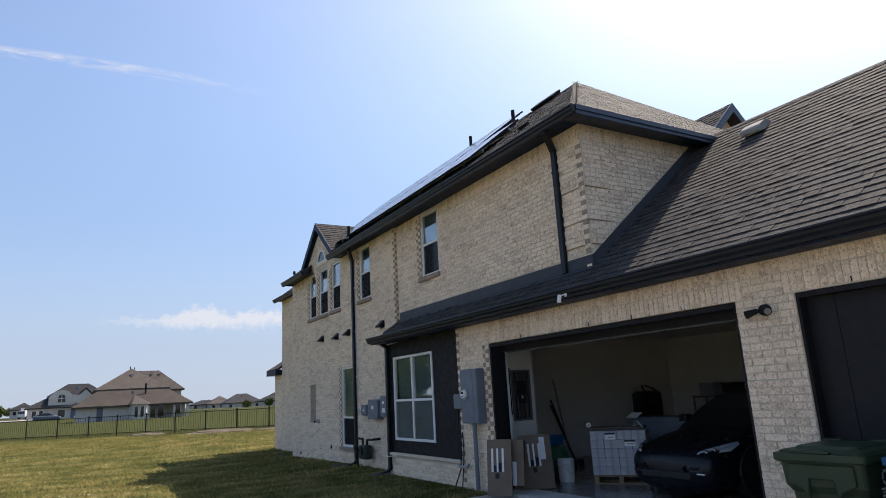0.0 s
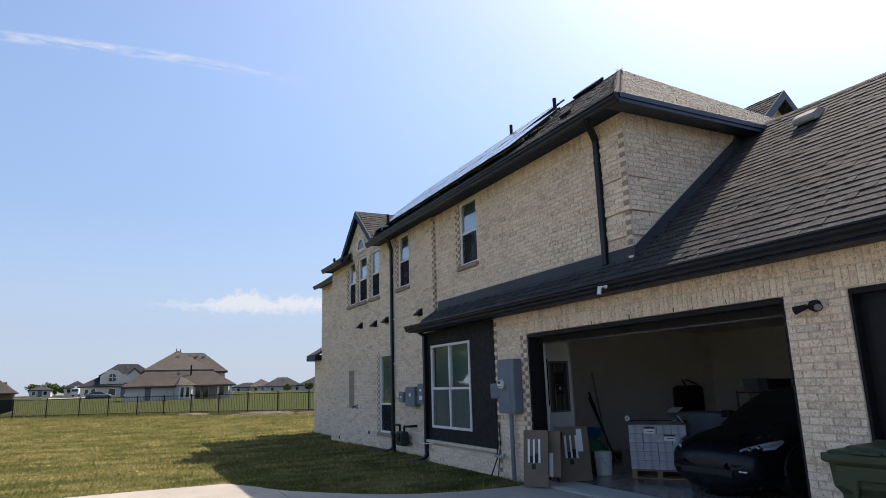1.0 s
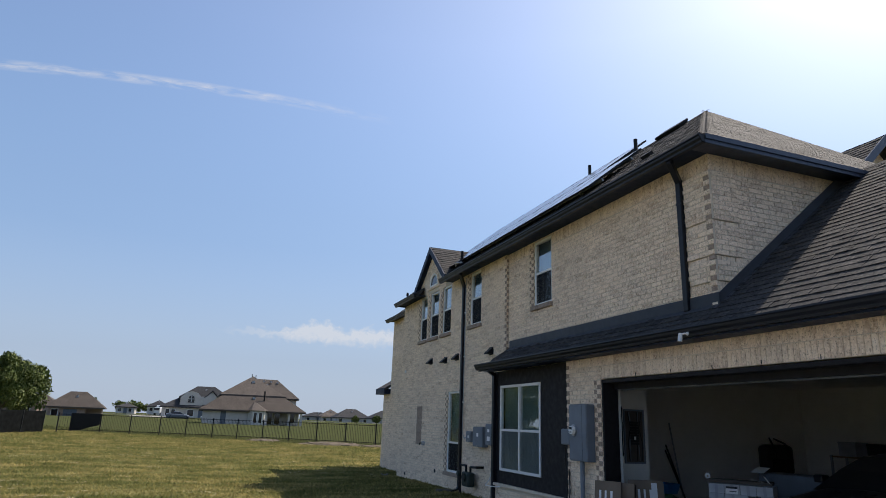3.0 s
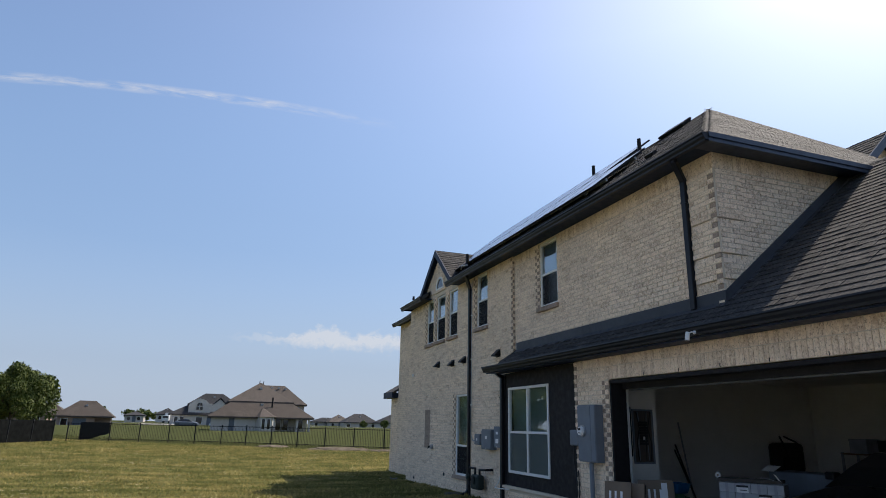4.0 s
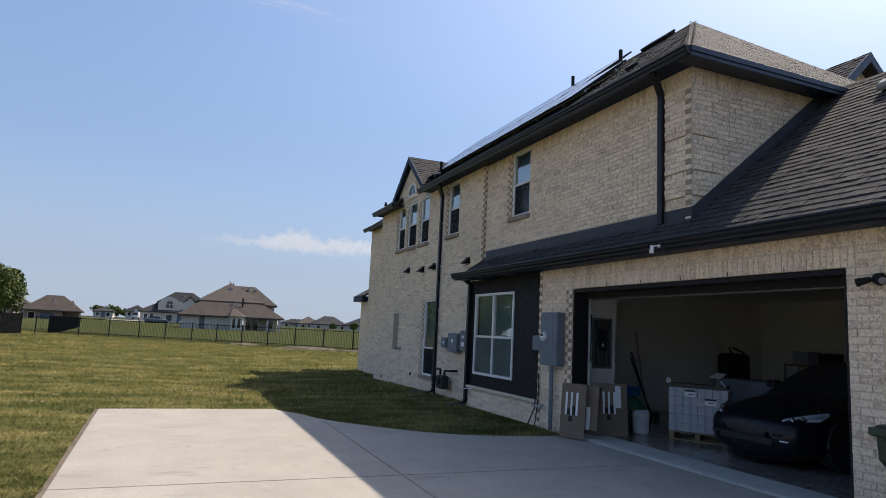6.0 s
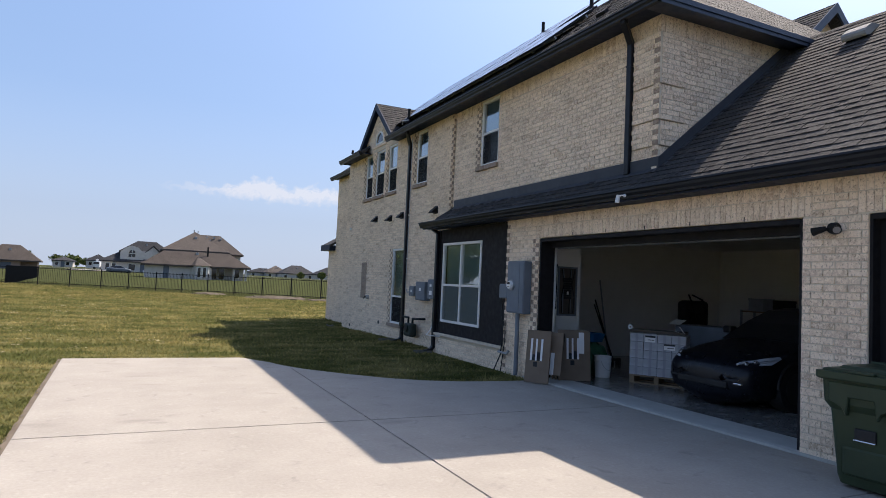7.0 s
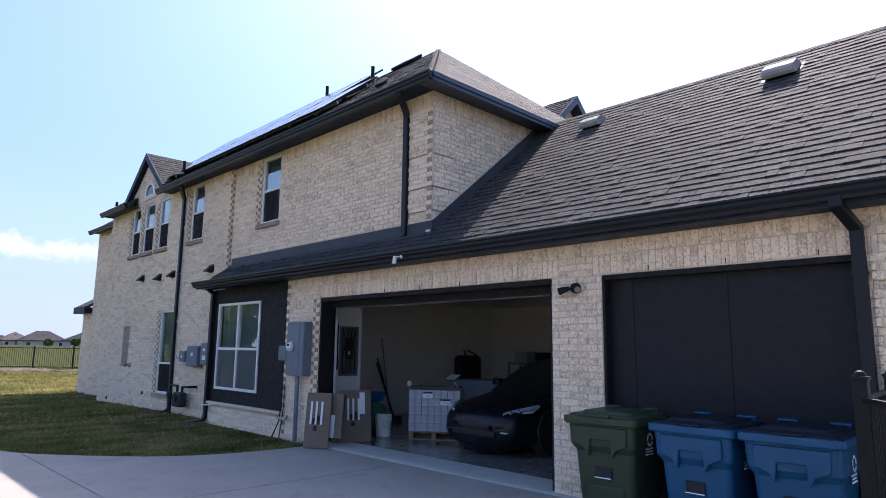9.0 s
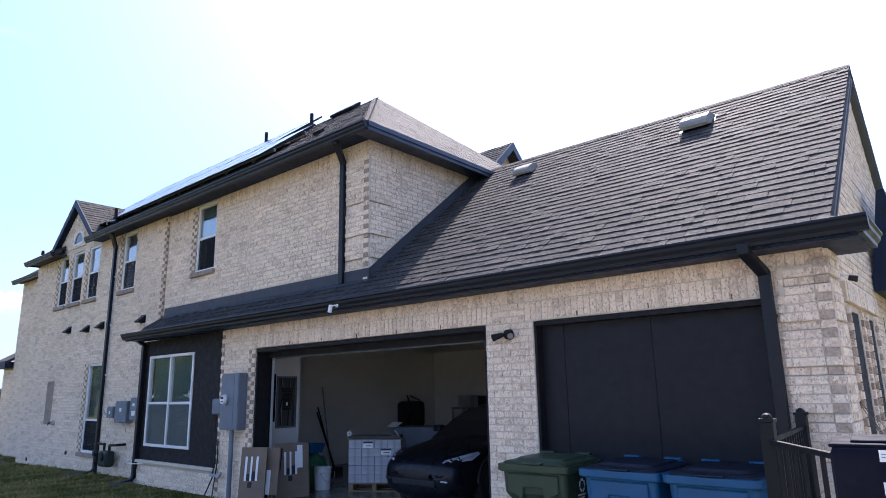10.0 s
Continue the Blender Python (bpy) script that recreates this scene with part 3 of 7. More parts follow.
def jamb(wall, x, hole, seed, depth=0.11):
    """Brick reveal on the far side of an opening, and the toothed strip beside it."""
    y = hole[1]
    z0 = max(hole[2], 0.0)
    z0 = math.ceil((z0 - BASE) / BH) * BH + BASE if z0 > 0 else 0.0
    teeth(joined, wall, face_minus_y(y + 0.004), x + 0.004, x + depth, z0, hole[3], 1, seed)
    teeth(joined, wall, face_x(x), y, y + 0.10, z0, hole[3], 0, seed + 1)
    teeth(joined, wall, face_x(x), y + 0.10, y + 0.19, z0, hole[3], 1, seed + 2)


BASE = 0.0


def strips(holes):
    return [(h[1] - 0.001, h[1] + 0.19, h[2], h[3]) for h in holes]


# ---- roofs ----
def roof_slab(name, pts, thick, material=SHINGLE):
    """A roof plane with thickness, from its outline (counter-clockwise seen from above)."""
    bm = bmesh.new()
    top = [bm.verts.new(p) for p in pts]
    low = [bm.verts.new((p[0], p[1], p[2] - thick)) for p in pts]
    bm.faces.new(top)
    bm.faces.new(low[::-1])
    for i in range(len(pts)):
        j = (i + 1) % len(pts)
        bm.faces.new((low[i], low[j], top[j], top[i]))
    bmesh.ops.recalc_face_normals(bm, faces=bm.faces)
    return bm


EX, EZ, RE, RX = 6.37, 2.99, 6.56, 10.19      # gutter line, its height, edge of the shingles, ridge
RY0 = 1.08
roof_garage = structure(part("roof_garage", roof_slab("r", [(RE, RY0, roof_z(RE)), (RE, CY + 0.1, roof_z(RE)), (RX, CY + 0.1, roof_z(RX)), (RX, RY0, roof_z(RX))][::-1], 0.09), SHINGLE), "weathered grey-brown shingle roof over the garage", "roof")
part("back_slope", roof_slab("r", [(RX, RY0, roof_z(RX)), (RX, CY + 0.1, roof_z(RX)), (13.9, CY + 0.1, 2.89), (13.9, RY0, 2.89)][::-1], 0.12), SHINGLE, roof_garage)
roof_skirt = structure(part("roof_skirt", roof_slab("r", [(RE, CY + 0.1, roof_z(RE)), (RE, 13.98, roof_z(RE)), (UX + 0.03, 13.84, roof_z(UX + 0.03)), (UX + 0.03, CY + 0.1, roof_z(UX + 0.03))][::-1], 0.09), SHINGLE), "narrow dark shingle roof over garage wall and bay", "roof")
part("hip_end", roof_slab("r", [(RE, 13.98, roof_z(RE)), (7.06, 14.72, 3.22), (UX, 13.84, roof_z(UX + 0.03))], 0.06), SHINGLE, roof_skirt)
M_SLOPE = 0.81
MX0, MY0, MZ, MK = 6.72, 6.94, 5.765, 3.26
MX1, MY1 = MX0 + 2 * MK, 22.22
RZ = MZ + M_SLOPE * MK
P0, P1 = (MX0 + MK, MY0 + MK, RZ), (MX0 + MK, MY1 - MK + 3.55, RZ)
roof_main = structure(part("roof_main", roof_slab("r", [(MX0, MY0, MZ), P0, P1, (MX0, MY1, MZ), (MX0, 20.0, MZ), (6.9, 20.0, MZ + 0.136), (7.28, 20.5, MZ + 0.44), (7.28, 17.9, MZ + 0.44), (6.9, 17.62, MZ + 0.136), (MX0, 17.62, MZ)], 0.12), SHINGLE), "weathered grey-brown hipped shingle roof of the main house", "roof")
part("hip_slope", roof_slab("r", [(MX0, MY0, MZ), (MX1, MY0, MZ), P0], 0.12), SHINGLE, roof_main)
part("back_slope", roof_slab("r", [(MX1, MY0, MZ), (MX1, MY1, MZ), P1, P0], 0.12), SHINGLE, roof_main)
part("far_slope", roof_slab("r", [(MX0, MY1, MZ), P1, (MX1, MY1, MZ)], 0.12), SHINGLE, roof_main)
roof_far = structure(part("roof_far", roof_slab("r", [(7.37, FY, MZ - 0.05), (10.6, FY, MZ + 2.48), (10.6, EY - 1.5, MZ + 2.48), (7.37, EY + 0.16, MZ - 0.05)], 0.12), SHINGLE), "shingle roof over the set-back end of the house", "roof")
roof_porch = structure(part("roof_porch", roof_slab("r", [(7.36, EY - 0.05, 2.95), (9.6, EY - 0.05, 4.3), (9.6, EY + 1.28, 4.3), (7.36, EY + 1.28, 2.95)], 0.1), SHINGLE), "low dark shingle roof edge behind the house", "roof")
part("porch_wall", B(7.606, 7.9, EY + 0.004, EY + 0.98, -0.35, 2.72), MORTAR, roof_porch)
part("eave_board", B(7.33, 7.40, EY - 0.04, EY + 1.29, 2.72, 2.95), TRIM, roof_porch)
part("soffit", B(7.40, 9.0, EY + 0.005, EY + 1.275, 2.72, 2.93), TRIM, roof_porch)

# tabs of the garage roof: those of the middle of the slope are single pieces
GLEN = (RX - RE) * math.sqrt(1 + SLOPE ** 2)
up = Vector((1, 0, SLOPE)).normalized()
G_M = slope_pose((RE, CY, roof_z(RE) + 0.002), (0, -1, 0), up)
g_tabs = shingle_rows(CY - RY0, GLEN, None, seed=5)
g_near = [t for t in g_tabs if 1.2 < t[0] < 6.0 and t[2] < 2.2]
g_near = [t for i, t in enumerate(g_near) if i < 300]
near_set = set(g_near)
shingle_stuff("shingle_course", [t for t in g_tabs if t not in near_set], G_M, roof_garage)
S_M = slope_pose((RE, 13.98, roof_z(RE) + 0.002), (0, -1, 0), up)
shingle_stuff("shingle_course", shingle_rows(13.98 - CY, (UX - RE) * math.sqrt(1 + SLOPE ** 2), lambda s: (0.14 * s / 0.72, 13.98 - CY), seed=6), S_M, roof_skirt)
mup = Vector((1, 0, M_SLOPE)).normalized()
hup = Vector((0, 1, M_SLOPE)).normalized()
per = math.sqrt(1 + M_SLOPE ** 2)
MLEN = MK * per
m_tabs = shingle_rows(MY1 - MY0, MLEN, lambda s: (0.0, MY1 - MY0 - s / per), seed=7, thick=(0.004, 0.006, 0.009))
m_tabs = [t for t in m_tabs if t[2] < MLEN - 0.16]
m_tabs = [t for t in m_tabs if t[2] / per > 0.5 or t[1] < MY1 - (20.0 if t[2] / per < 0.15 else 20.5) or t[0] > MY1 - (17.62 if t[2] / per < 0.15 else 17.9)]
shingle_stuff("shingle_course", m_tabs, slope_pose((MX0, MY1, MZ + 0.002), (0, -1, 0), mup), roof_main)
H_M = slope_pose((MX0, MY0, MZ + 0.002), (1, 0, 0), hup)
h_tabs = shingle_rows(2 * MK, MLEN, lambda s: (s / per, 2 * MK - s / per), seed=8, thick=(0.0022, 0.0030, 0.0042))
h_tabs = [t for t in h_tabs if t[2] < MLEN - 0.16]
h_near = [t for t in h_tabs if t[0] < 3.0 and t[2] < 2.0][:300]
near_hip = set(h_near)
shingle_stuff("shingle_course", [t for t in h_tabs if t not in near_hip], H_M, roof_main)
# caps along the near hip and the garage ridge
hip_caps = bmesh.new()
a, b2 = Vector((MX0, MY0, MZ)), Vector(P0)
for i in range(35):
    c0 = a.lerp(b2, i / 40)
    d = (b2 - a).normalized()
    turn_box(hip_caps, Matrix.Translation(c0 + Vector((0, 0, 0.004))) @ d.to_track_quat("Y", "Z").to_matrix().to_4x4() @ pose(0, 0.08, 0, 1.5, 0, 0), 0.055, 0.19, 0.012)
tagged(part("hip_cap", hip_caps, SHINGLE, roof_main), kind="stuff")
ridge_caps = bmesh.new()
for i in range(44):
    y = RY0 + 0.1 + i * 0.142
    for s in (-1, 1):
        turn_box(ridge_caps, pose(RX + s * 0.035, y, roof_z(RX) - 0.018, 0.8, s * 39.2, 0), 0.1, 0.2, 0.012)
tagged(part("ridge_cap", ridge_caps, SHINGLE, roof_garage), kind="stuff")

# eaves: soffits, fascias, gutters
trim_1 = structure(part("trim_garage_eave", box(B(EX + 0.02, GX, 0.86, 13.95, SOF, SOF + 0.03), EX - 0.01, EX + 0.03, 0.86, 13.97, SOF - 0.01, EZ - 0.04), TRIM), "dark painted soffit and fascia of the garage eave", "trim")
trim_2 = structure(part("trim_main_eave", box(box(box(B(MX0 + 0.04, UX, CY, 17.60, SOF2, SOF2 + 0.03), MX0, MX0 + 0.04, MY0, 17.60, SOF2 - 0.02, MZ - 0.03), MX0 + 0.04, UX, 20.02, MY1, SOF2, SOF2 + 0.03), MX0, MX0 + 0.04, 20.02, MY1, SOF2 - 0.02, MZ - 0.03), TRIM), "dark painted soffit and fascia of the main roof", "trim")
hb = B(MX0, 11.2, MY0 - 0.015, MY0 + 0.03, SOF2 - 0.06, MZ - 0.005)
box(hb, MX0, 11.2, MY0 - 0.035, MY0 + 0.02, MZ - 0.075, MZ - 0.002)
box(hb, MX0 + 0.04, 11.2, MY0 + 0.03, CY, SOF2, SOF2 + 0.03)
part("hip_fascia", hb, FASCIA, trim_2)
GUT = [(0.0, 0.0), (0.0, 0.125), (-0.115, 0.125), (-0.118, 0.105), (-0.10, 0.09), (-0.095, 0.06), (-0.07, 0.03), (-0.065, 0.0)]


def gutter(x, y0, y1, z, label):
    t = thing("gutter", pose(x, y0, z), label, "gutter", "gutters")
    shell = bmesh.new()
    prism(shell, [(u, w) for u, w in GUT[:2]] + [(-0.01, 0.125), (-0.01, 0.02), (-0.055, 0.02), (-0.085, 0.065), (-0.09, 0.092), (-0.108, 0.11)] + GUT[2:], "y", 0, y1 - y0)
    part("trough", shell, GUTTER, t)
    for e in (0.0, y1 - y0 - 0.004):
        part("end_cap", prism(bmesh.new(), GUT, "y", e, e + 0.004), GUTTER, t)
    return t


gutter(EX - 0.012, 0.78, 13.97, EZ - 0.145, "long dark metal gutter along the garage eave")
turned = gutter(EX, 0, 0.80, EZ - 0.146, "short gutter return round the garage corner")
turned.matrix_world = pose(7.18, 0.897, EZ - 0.146, 0, 0, 90)
gutter(MX0 - 0.002, MY0 - 0.02, 17.62, MZ - 0.145, "dark metal gutter along the main roof eave")
gutter(MX0 - 0.002, 20.00, MY1 + 0.02, MZ - 0.145, "dark metal gutter beside the front gable")
gutter(7.36, FY + 0.02, EY + 0.16, MZ - 0.20, "dark metal gutter on the set-back end")
fb = B(7.37, 7.41, FY + 0.02, EY + 0.15, SOF2 - 0.08, MZ - 0.10)
box(fb, 7.41, 7.60, FY + 0.02, EY + 0.15, SOF2 - 0.06, SOF2 - 0.03)
box(fb, 7.41, 7.6, FY + 0.02, EY + 0.15, SOF2 - 0.029, MZ - 0.10)
structure(part("trim_far_eave", fb, TRIM), "dark soffit and fascia of the set-back end", "trim")
tray = B(EX + 0.03, RE + 0.06, RY0, 13.95, EZ - 0.075, EZ - 0.045)
part("gutter_apron", tray, GUTTER, trim_1)
# boxed return at the garage corner
ret = B(EX + 0.035, 7.16, 0.88, GY0 - 0.002, SOF - 0.012, EZ - 0.05)
corner_return = structure(part("trim_corner_return", ret, TRIM), "dark boxed eave return at the garage corner", "trim")
rc = bmesh.new()
low = [rc.verts.new(p) for p in ((EX + 0.06, 0.80, EZ - 0.03), (7.17, 0.80, EZ - 0.03), (7.17, GY0 - 0.002, EZ - 0.03), (EX + 0.06, GY0 - 0.002, EZ - 0.03))]
top2 = [rc.verts.new(p) for p in ((6.74, GY0 - 0.002, EZ + 0.13), (7.17, GY0 - 0.002, EZ + 0.13))]
for f in ((low[0], low[1], top2[1], top2[0]), (low[3], low[0], top2[0]), (low[1], low[2], top2[1]), (low[2], low[3], top2[0], top2[1]), (low[3], low[2], low[1], low[0])):
    rc.faces.new(f)
part("return_cap", rc, SHINGLE, corner_return)
# rake boards of the garage gable
rk = bmesh.new()
for s, x0, x1, za, zb in ((1, 6.80, RX, roof_z(6.80), roof_z(RX)), (-1, RX, 13.9, roof_z(RX), 2.89)):
    prism(rk, [(x0, za - 0.02), (x1, zb - 0.02), (x1, zb - 0.24), (x0, za - 0.24)], "y", RY0 + 0.012, RY0 + 0.045)
    prism(rk, [(x0, za - 0.20), (x1, zb - 0.20), (x1, zb - 0.23), (x0, za - 0.23)], "y", RY0, GY0 + 0.01)
structure(part("trim_rake", rk, RAKE_SHEEN), "rake boards of the garage gable, sky sheen painted in grey", "trim")
# flashing where roof meets brick: lapped upright pieces along the slope, a long strip under the wall
fl = bmesh.new()
prism(fl, [(UX - 0.02, roof_z(UX - 0.02) - 0.02), (10.0, roof_z(10.0) - 0.02), (10.0, roof_z(10.0) + 0.18), (UX - 0.02, roof_z(UX) + 0.155)], "y", CY - 0.046, CY - 0.034)
box(fl, UX - 0.040, UX - 0.027, CY - 0.046, 13.84, roof_z(UX) - 0.05, roof_z(UX) + 0.155)
trim_flashing = structure(part("trim_flashing", fl, FLASHING), "grey metal flashing between shingles and brick", "trim")
for i in range(9):
    x0 = UX + 0.02 + i * 0.31
    x1 = x0 + 0.33
    bm = bmesh.new()
    prism(bm, [(x0, roof_z(x0) + 0.006), (x1, roof_z(x1) + 0.006), (x1, roof_z(x1) + 0.016), (x0, roof_z(x0) + 0.016)], "y", CY - 0.12, CY - 0.046)
    part("step_flashing", bm, FLASHING, trim_flashing)
bm = bmesh.new()
prism(bm, [(UX - 0.12, roof_z(UX - 0.12) + 0.008), (UX - 0.04, roof_z(UX - 0.04) + 0.008), (UX - 0.04, roof_z(UX - 0.04) + 0.018), (UX - 0.12, roof_z(UX - 0.12) + 0.018)], "y", CY - 0.05, 13.84)
part("apron_flashing", bm, FLASHING, trim_flashing)

# front gable over the three windows
GC, GH, GZ, GFX = 19.38, 1.42, 6.01, 6.93
GP = GZ + 0.84 * GH
front_gable = structure(part("wall_front_gable", prism(bmesh.new(), [(GC - 1.25, SOF2 - 0.02), (GC + 1.25, SOF2 - 0.02), (GC + 1.25, SOF2 + 0.1), (GC, GP - 0.19), (GC - 1.25, SOF2 + 0.1)], "x", FX + 0.002, FX + 0.25), MORTAR), "small brick gable with an arched window over three windows", "wall")
gr = bmesh.new()
for s in (-1, 1):
    prism(gr, [(GC, GP), (GC + s * GH, GZ), (GC + s * GH, GZ - 0.10), (GC, GP - 0.10)], "x", GFX, 10.0)
roof_gable = structure(part("roof_front_gable", gr, SHINGLE), "small shingled gable roof over the three windows", "roof")
glen = math.hypot(GH, GP - GZ)
for s in (-1, 1):
    shingle_stuff("shingle_course", shingle_rows(2.6, glen, None, seed=11), slope_pose((GFX, GC - GH, GZ + 0.002) if s < 0 else (GFX + 2.6, GC + GH, GZ + 0.002), (1, 0, 0) if s < 0 else (-1, 0, 0), Vector((0, -s * GH, GP - GZ))), roof_gable)
rb = bmesh.new()
for s in (-1, 1):
    prism(rb, [(GC, GP + 0.015), (GC + s * (GH + 0.03), GZ - 0.005), (GC + s * (GH + 0.03), GZ - 0.22), (GC, GP - 0.20)], "x", GFX - 0.03, GFX + 0.005)
    prism(rb, [(GC, GP - 0.13), (GC + s * GH, GZ - 0.135), (GC + s * GH, GZ - 0.16), (GC, GP - 0.155)], "x", GFX, FX + 0.01)
part("rake_board", rb, TRIM, roof_gable)

# ---- windows ----
def window(name, x, hole, cols, split, sill, label, screens=SCREEN, proud=0.0, full_sheet=False):
    """A white sash window set in an opening of a wall that faces -x."""
    y0, y1, z0, z1 = hole
    w = thing(name, pose(x, (y0 + y1) / 2, z0), label, "window")
    tagged(w, kind="structure")
    hw, h, f = (y1 - y0) / 2, z1 - z0, 0.055
    fr = bmesh.new()
    d0, d1 = 0.025 - proud, 0.10 - proud
    box(fr, d0, d1, -hw, -hw + f, 0, h, 0.006)
    box(fr, d0, d1, hw - f, hw, 0, h, 0.006)
    box(fr, d0, d1, -hw + f, hw - f, h - f, h, 0.006)
    box(fr, d0, d1, -hw + f, hw - f, 0, f, 0.006)
    part("window_frame", fr, VINYL, w)
    cw = (2 * hw - 2 * f) / cols
    for c in range(cols):
        a = -hw + f + c * cw
        if c:
            part("mullion", B(d0, d1, a - 0.03, a + 0.03, f, h - f, bev=0.005), VINYL, w)
        a0, a1 = a + (0.03 if c else 0), a + cw - (0.03 if c < cols - 1 else 0)
        zs = h * split
        part("meeting_rail", B(d0 + 0.01, d1 - 0.005, a0, a1, zs - 0.025, zs + 0.025, bev=0.004), VINYL, w)
        for q0, q1 in ((f, zs - 0.025), (zs + 0.025, h - f)):
            g1 = part("pane", B(d0 + 0.04, d0 + 0.046, a0, a1, q0, q1), GLASS, w)
            g1.visible_shadow = False
        if screens:
            sc = bmesh.new()
            for i in range(int((a1 - a0) / 0.013)):
                box(sc, d0 + 0.020, d0 + 0.022, a0 + i * 0.013, a0 + i * 0.013 + 0.0065, f, zs - 0.02)
            part("screen", sc, screens, w, "dark insect screen")
    # added sheet behind the glass, coloured like the reflection on it
    if not full_sheet:
        part("reflection_sheet", B(d1 + 0.05, d1 + 0.055, -hw + 0.03, hw - 0.03, h * split, h - 0.03), REFLECTION_BLUE, w, "pale blue sheet standing in for reflected sky")
    if full_sheet:
        part("reflection_sheet", B(d1 + 0.05, d1 + 0.055, -hw + 0.03, hw - 0.03, 0.03, h - 0.03), REFLECTION_TEAL, w, "pale teal sheet standing in for reflected trees and sky")
    if sill:
        sb = bmesh.new()
        kk = max(3, round((y1 - y0 + 0.1) / 0.075))
        for i in range(kk):
            q = -hw - 0.04 + i * (2 * hw + 0.13) / kk
            turn_box(sb, pose(0.02, q + 0.035, -0.055, 0, 8, 0), 0.16, 0.066, 0.095, 0.004)
        part("window_sill", sb, HEADER_BRICK if sill == "brick" else BRICK, w, "sloping brick sill")
    return w


window("window_1", UX, WIN_1, 1, 0.5, "brick", "white-framed sash window in the upper brick wall")
window("window_2", FX, WIN_2, 1, 0.5, "brick", "narrow white-framed sash window beside the downpipe")
for i, h in enumerate(TRIO):
    window("window_%d" % (3 + i), FX, h, 1, 0.5, "brick", "one of three tall white sash windows below a gable")
window("window_6", FX, TALL, 1, 0.36, "brick", "tall white-framed ground floor window with a low pane", full_sheet=True)
bay_hole = (11.82, 13.64, 0.71, 2.51)
window("window_7", 6.78, bay_hole, 2, 0.47, None, "large white four-pane window set in a dark bay", screens=REFLECT_SCREEN, proud=0.05, full_sheet=True)
# dark panelled bay round the window
bay = structure(part("wall_bay_panel", wall_with_holes(bmesh.new(), "x", 6.78, 6.92, GY1 + 0.02, 13.95, 0.44, SOF, [bay_hole]), PANEL), "dark painted panelled bay round a large window", "wall")
part("trim_board", B(6.768, 6.785, GY1 + 0.02, 11.45, 0.44, SOF), PANEL, bay)
part("trim_board", B(6.768, 6.785, 13.80, 13.95, 0.44, SOF), PANEL, bay)
part("bay_sill", B(6.70, 6.90, GY1 + 0.02, 13.97, 0.39, 0.445, bev=0.008), MORTAR, bay, "cast stone ledge")
part("bay_end", B(6.785, 7.06, 13.82, 13.95, 0.44, SOF), PANEL, bay)
# arched window in the small gable
arch = thing("window_8", pose(FX, GC - 0.16, 5.94), "small half-round white window in the brick gable", "window")
tagged(arch, kind="structure")
ring, glass_bm = bmesh.new(), bmesh.new()
for r0, r1, bmx, d in ((0.30, 0.36, ring, 0.04), ):
    for i in range(16):
        a0, a1 = math.pi * i / 16, math.pi * (i + 1) / 16
        prism(bmx, [(r0 * math.cos(a0), r0 * math.sin(a0)), (r1 * math.cos(a0), r1 * math.sin(a0)), (r1 * math.cos(a1), r1 * math.sin(a1)), (r0 * math.cos(a1), r0 * math.sin(a1))], "x", -0.03, d)
box(ring, -0.03, 0.04, -0.36, 0.36, -0.05, 0.0)
part("window_frame", ring, VINYL, arch)
prism(glass_bm, [(0.3 * math.cos(math.pi * i / 16), 0.3 * math.sin(math.pi * i / 16)) for i in range(17)], "x", -0.004, 0.004)
part("pane", glass_bm, DARK_GLASS, arch)
surround = bmesh.new()
for i in range(15):
    a0 = math.pi * (i + 0.5) / 15
    turn_box(surround, pose(-0.005, 0.42 * math.cos(a0), 0.42 * math.sin(a0), math.degrees(a0), 0, 0), 0.05, 0.105, 0.075, 0.004)
box(surround, -0.03, 0.02, -0.56, 0.56, -0.13, -0.055)
part("brick_arch", surround, BRICK, arch)

# ---- garage interior and rooms behind the windows ----
floor = structure(part("floor", B(6.95, 14.6, 1.35, 12.6, -0.1, 0.03), EPOXY), "dark glossy coated concrete garage floor", "floor")
ceiling = structure(part("ceiling", B(6.9, 14.6, 1.3, 12.6, 2.76, 2.86), PLASTER), "plain painted garage ceiling", "ceiling")
structure(part("wall_garage_back", B(14.35, 14.5, 1.2, 12.6, 0, 2.8), PLASTER), "plain painted back wall of the garage", "wall")
structure(part("wall_garage_left", B(8.12, 14.4, 12.4, 12.55, 0, 2.8), PLASTER), "plain painted side wall of the garage", "wall")
structure(part("wall_garage_stub", box(B(6.96, 8.12, 10.30, 10.42, 0, 2.8), 8.0, 8.118, 10.42, 12.4, 0, 2.8), PLASTER), "short painted wall holding the breaker panels", "wall")
structure(part("wall_garage_right", B(6.96, 14.4, 1.42, 1.5, 0, 2.8), PLASTER), "plain painted far side of the garage", "wall")
# unseen rooms: their dimness is in the dark paint of walls, floors and ceiling
structure(part("wall_rooms", box(box(box(B(9.2, 9.3, 12.56, 22.2, -0.1, 5.7), 9.2, 9.3, 7.6, 12.56, 2.9, 5.7), 7.3, 9.2, 7.6, 7.7, 2.9, 5.7), 7.33, 9.2, 22.1, 22.25, -0.1, 5.7), ROOM_DIMNESS), "inner walls behind the windows, dimness put into dark grey", "wall")
structure(part("floor_upper", box(B(7.1, 9.3, 7.6, 22.2, 2.88, 3.0), 7.1, 9.3, 10.42, 22.2, -0.12, 0.0), ROOM_DIMNESS), "floors behind the windows, dimness put into dark grey", "floor")
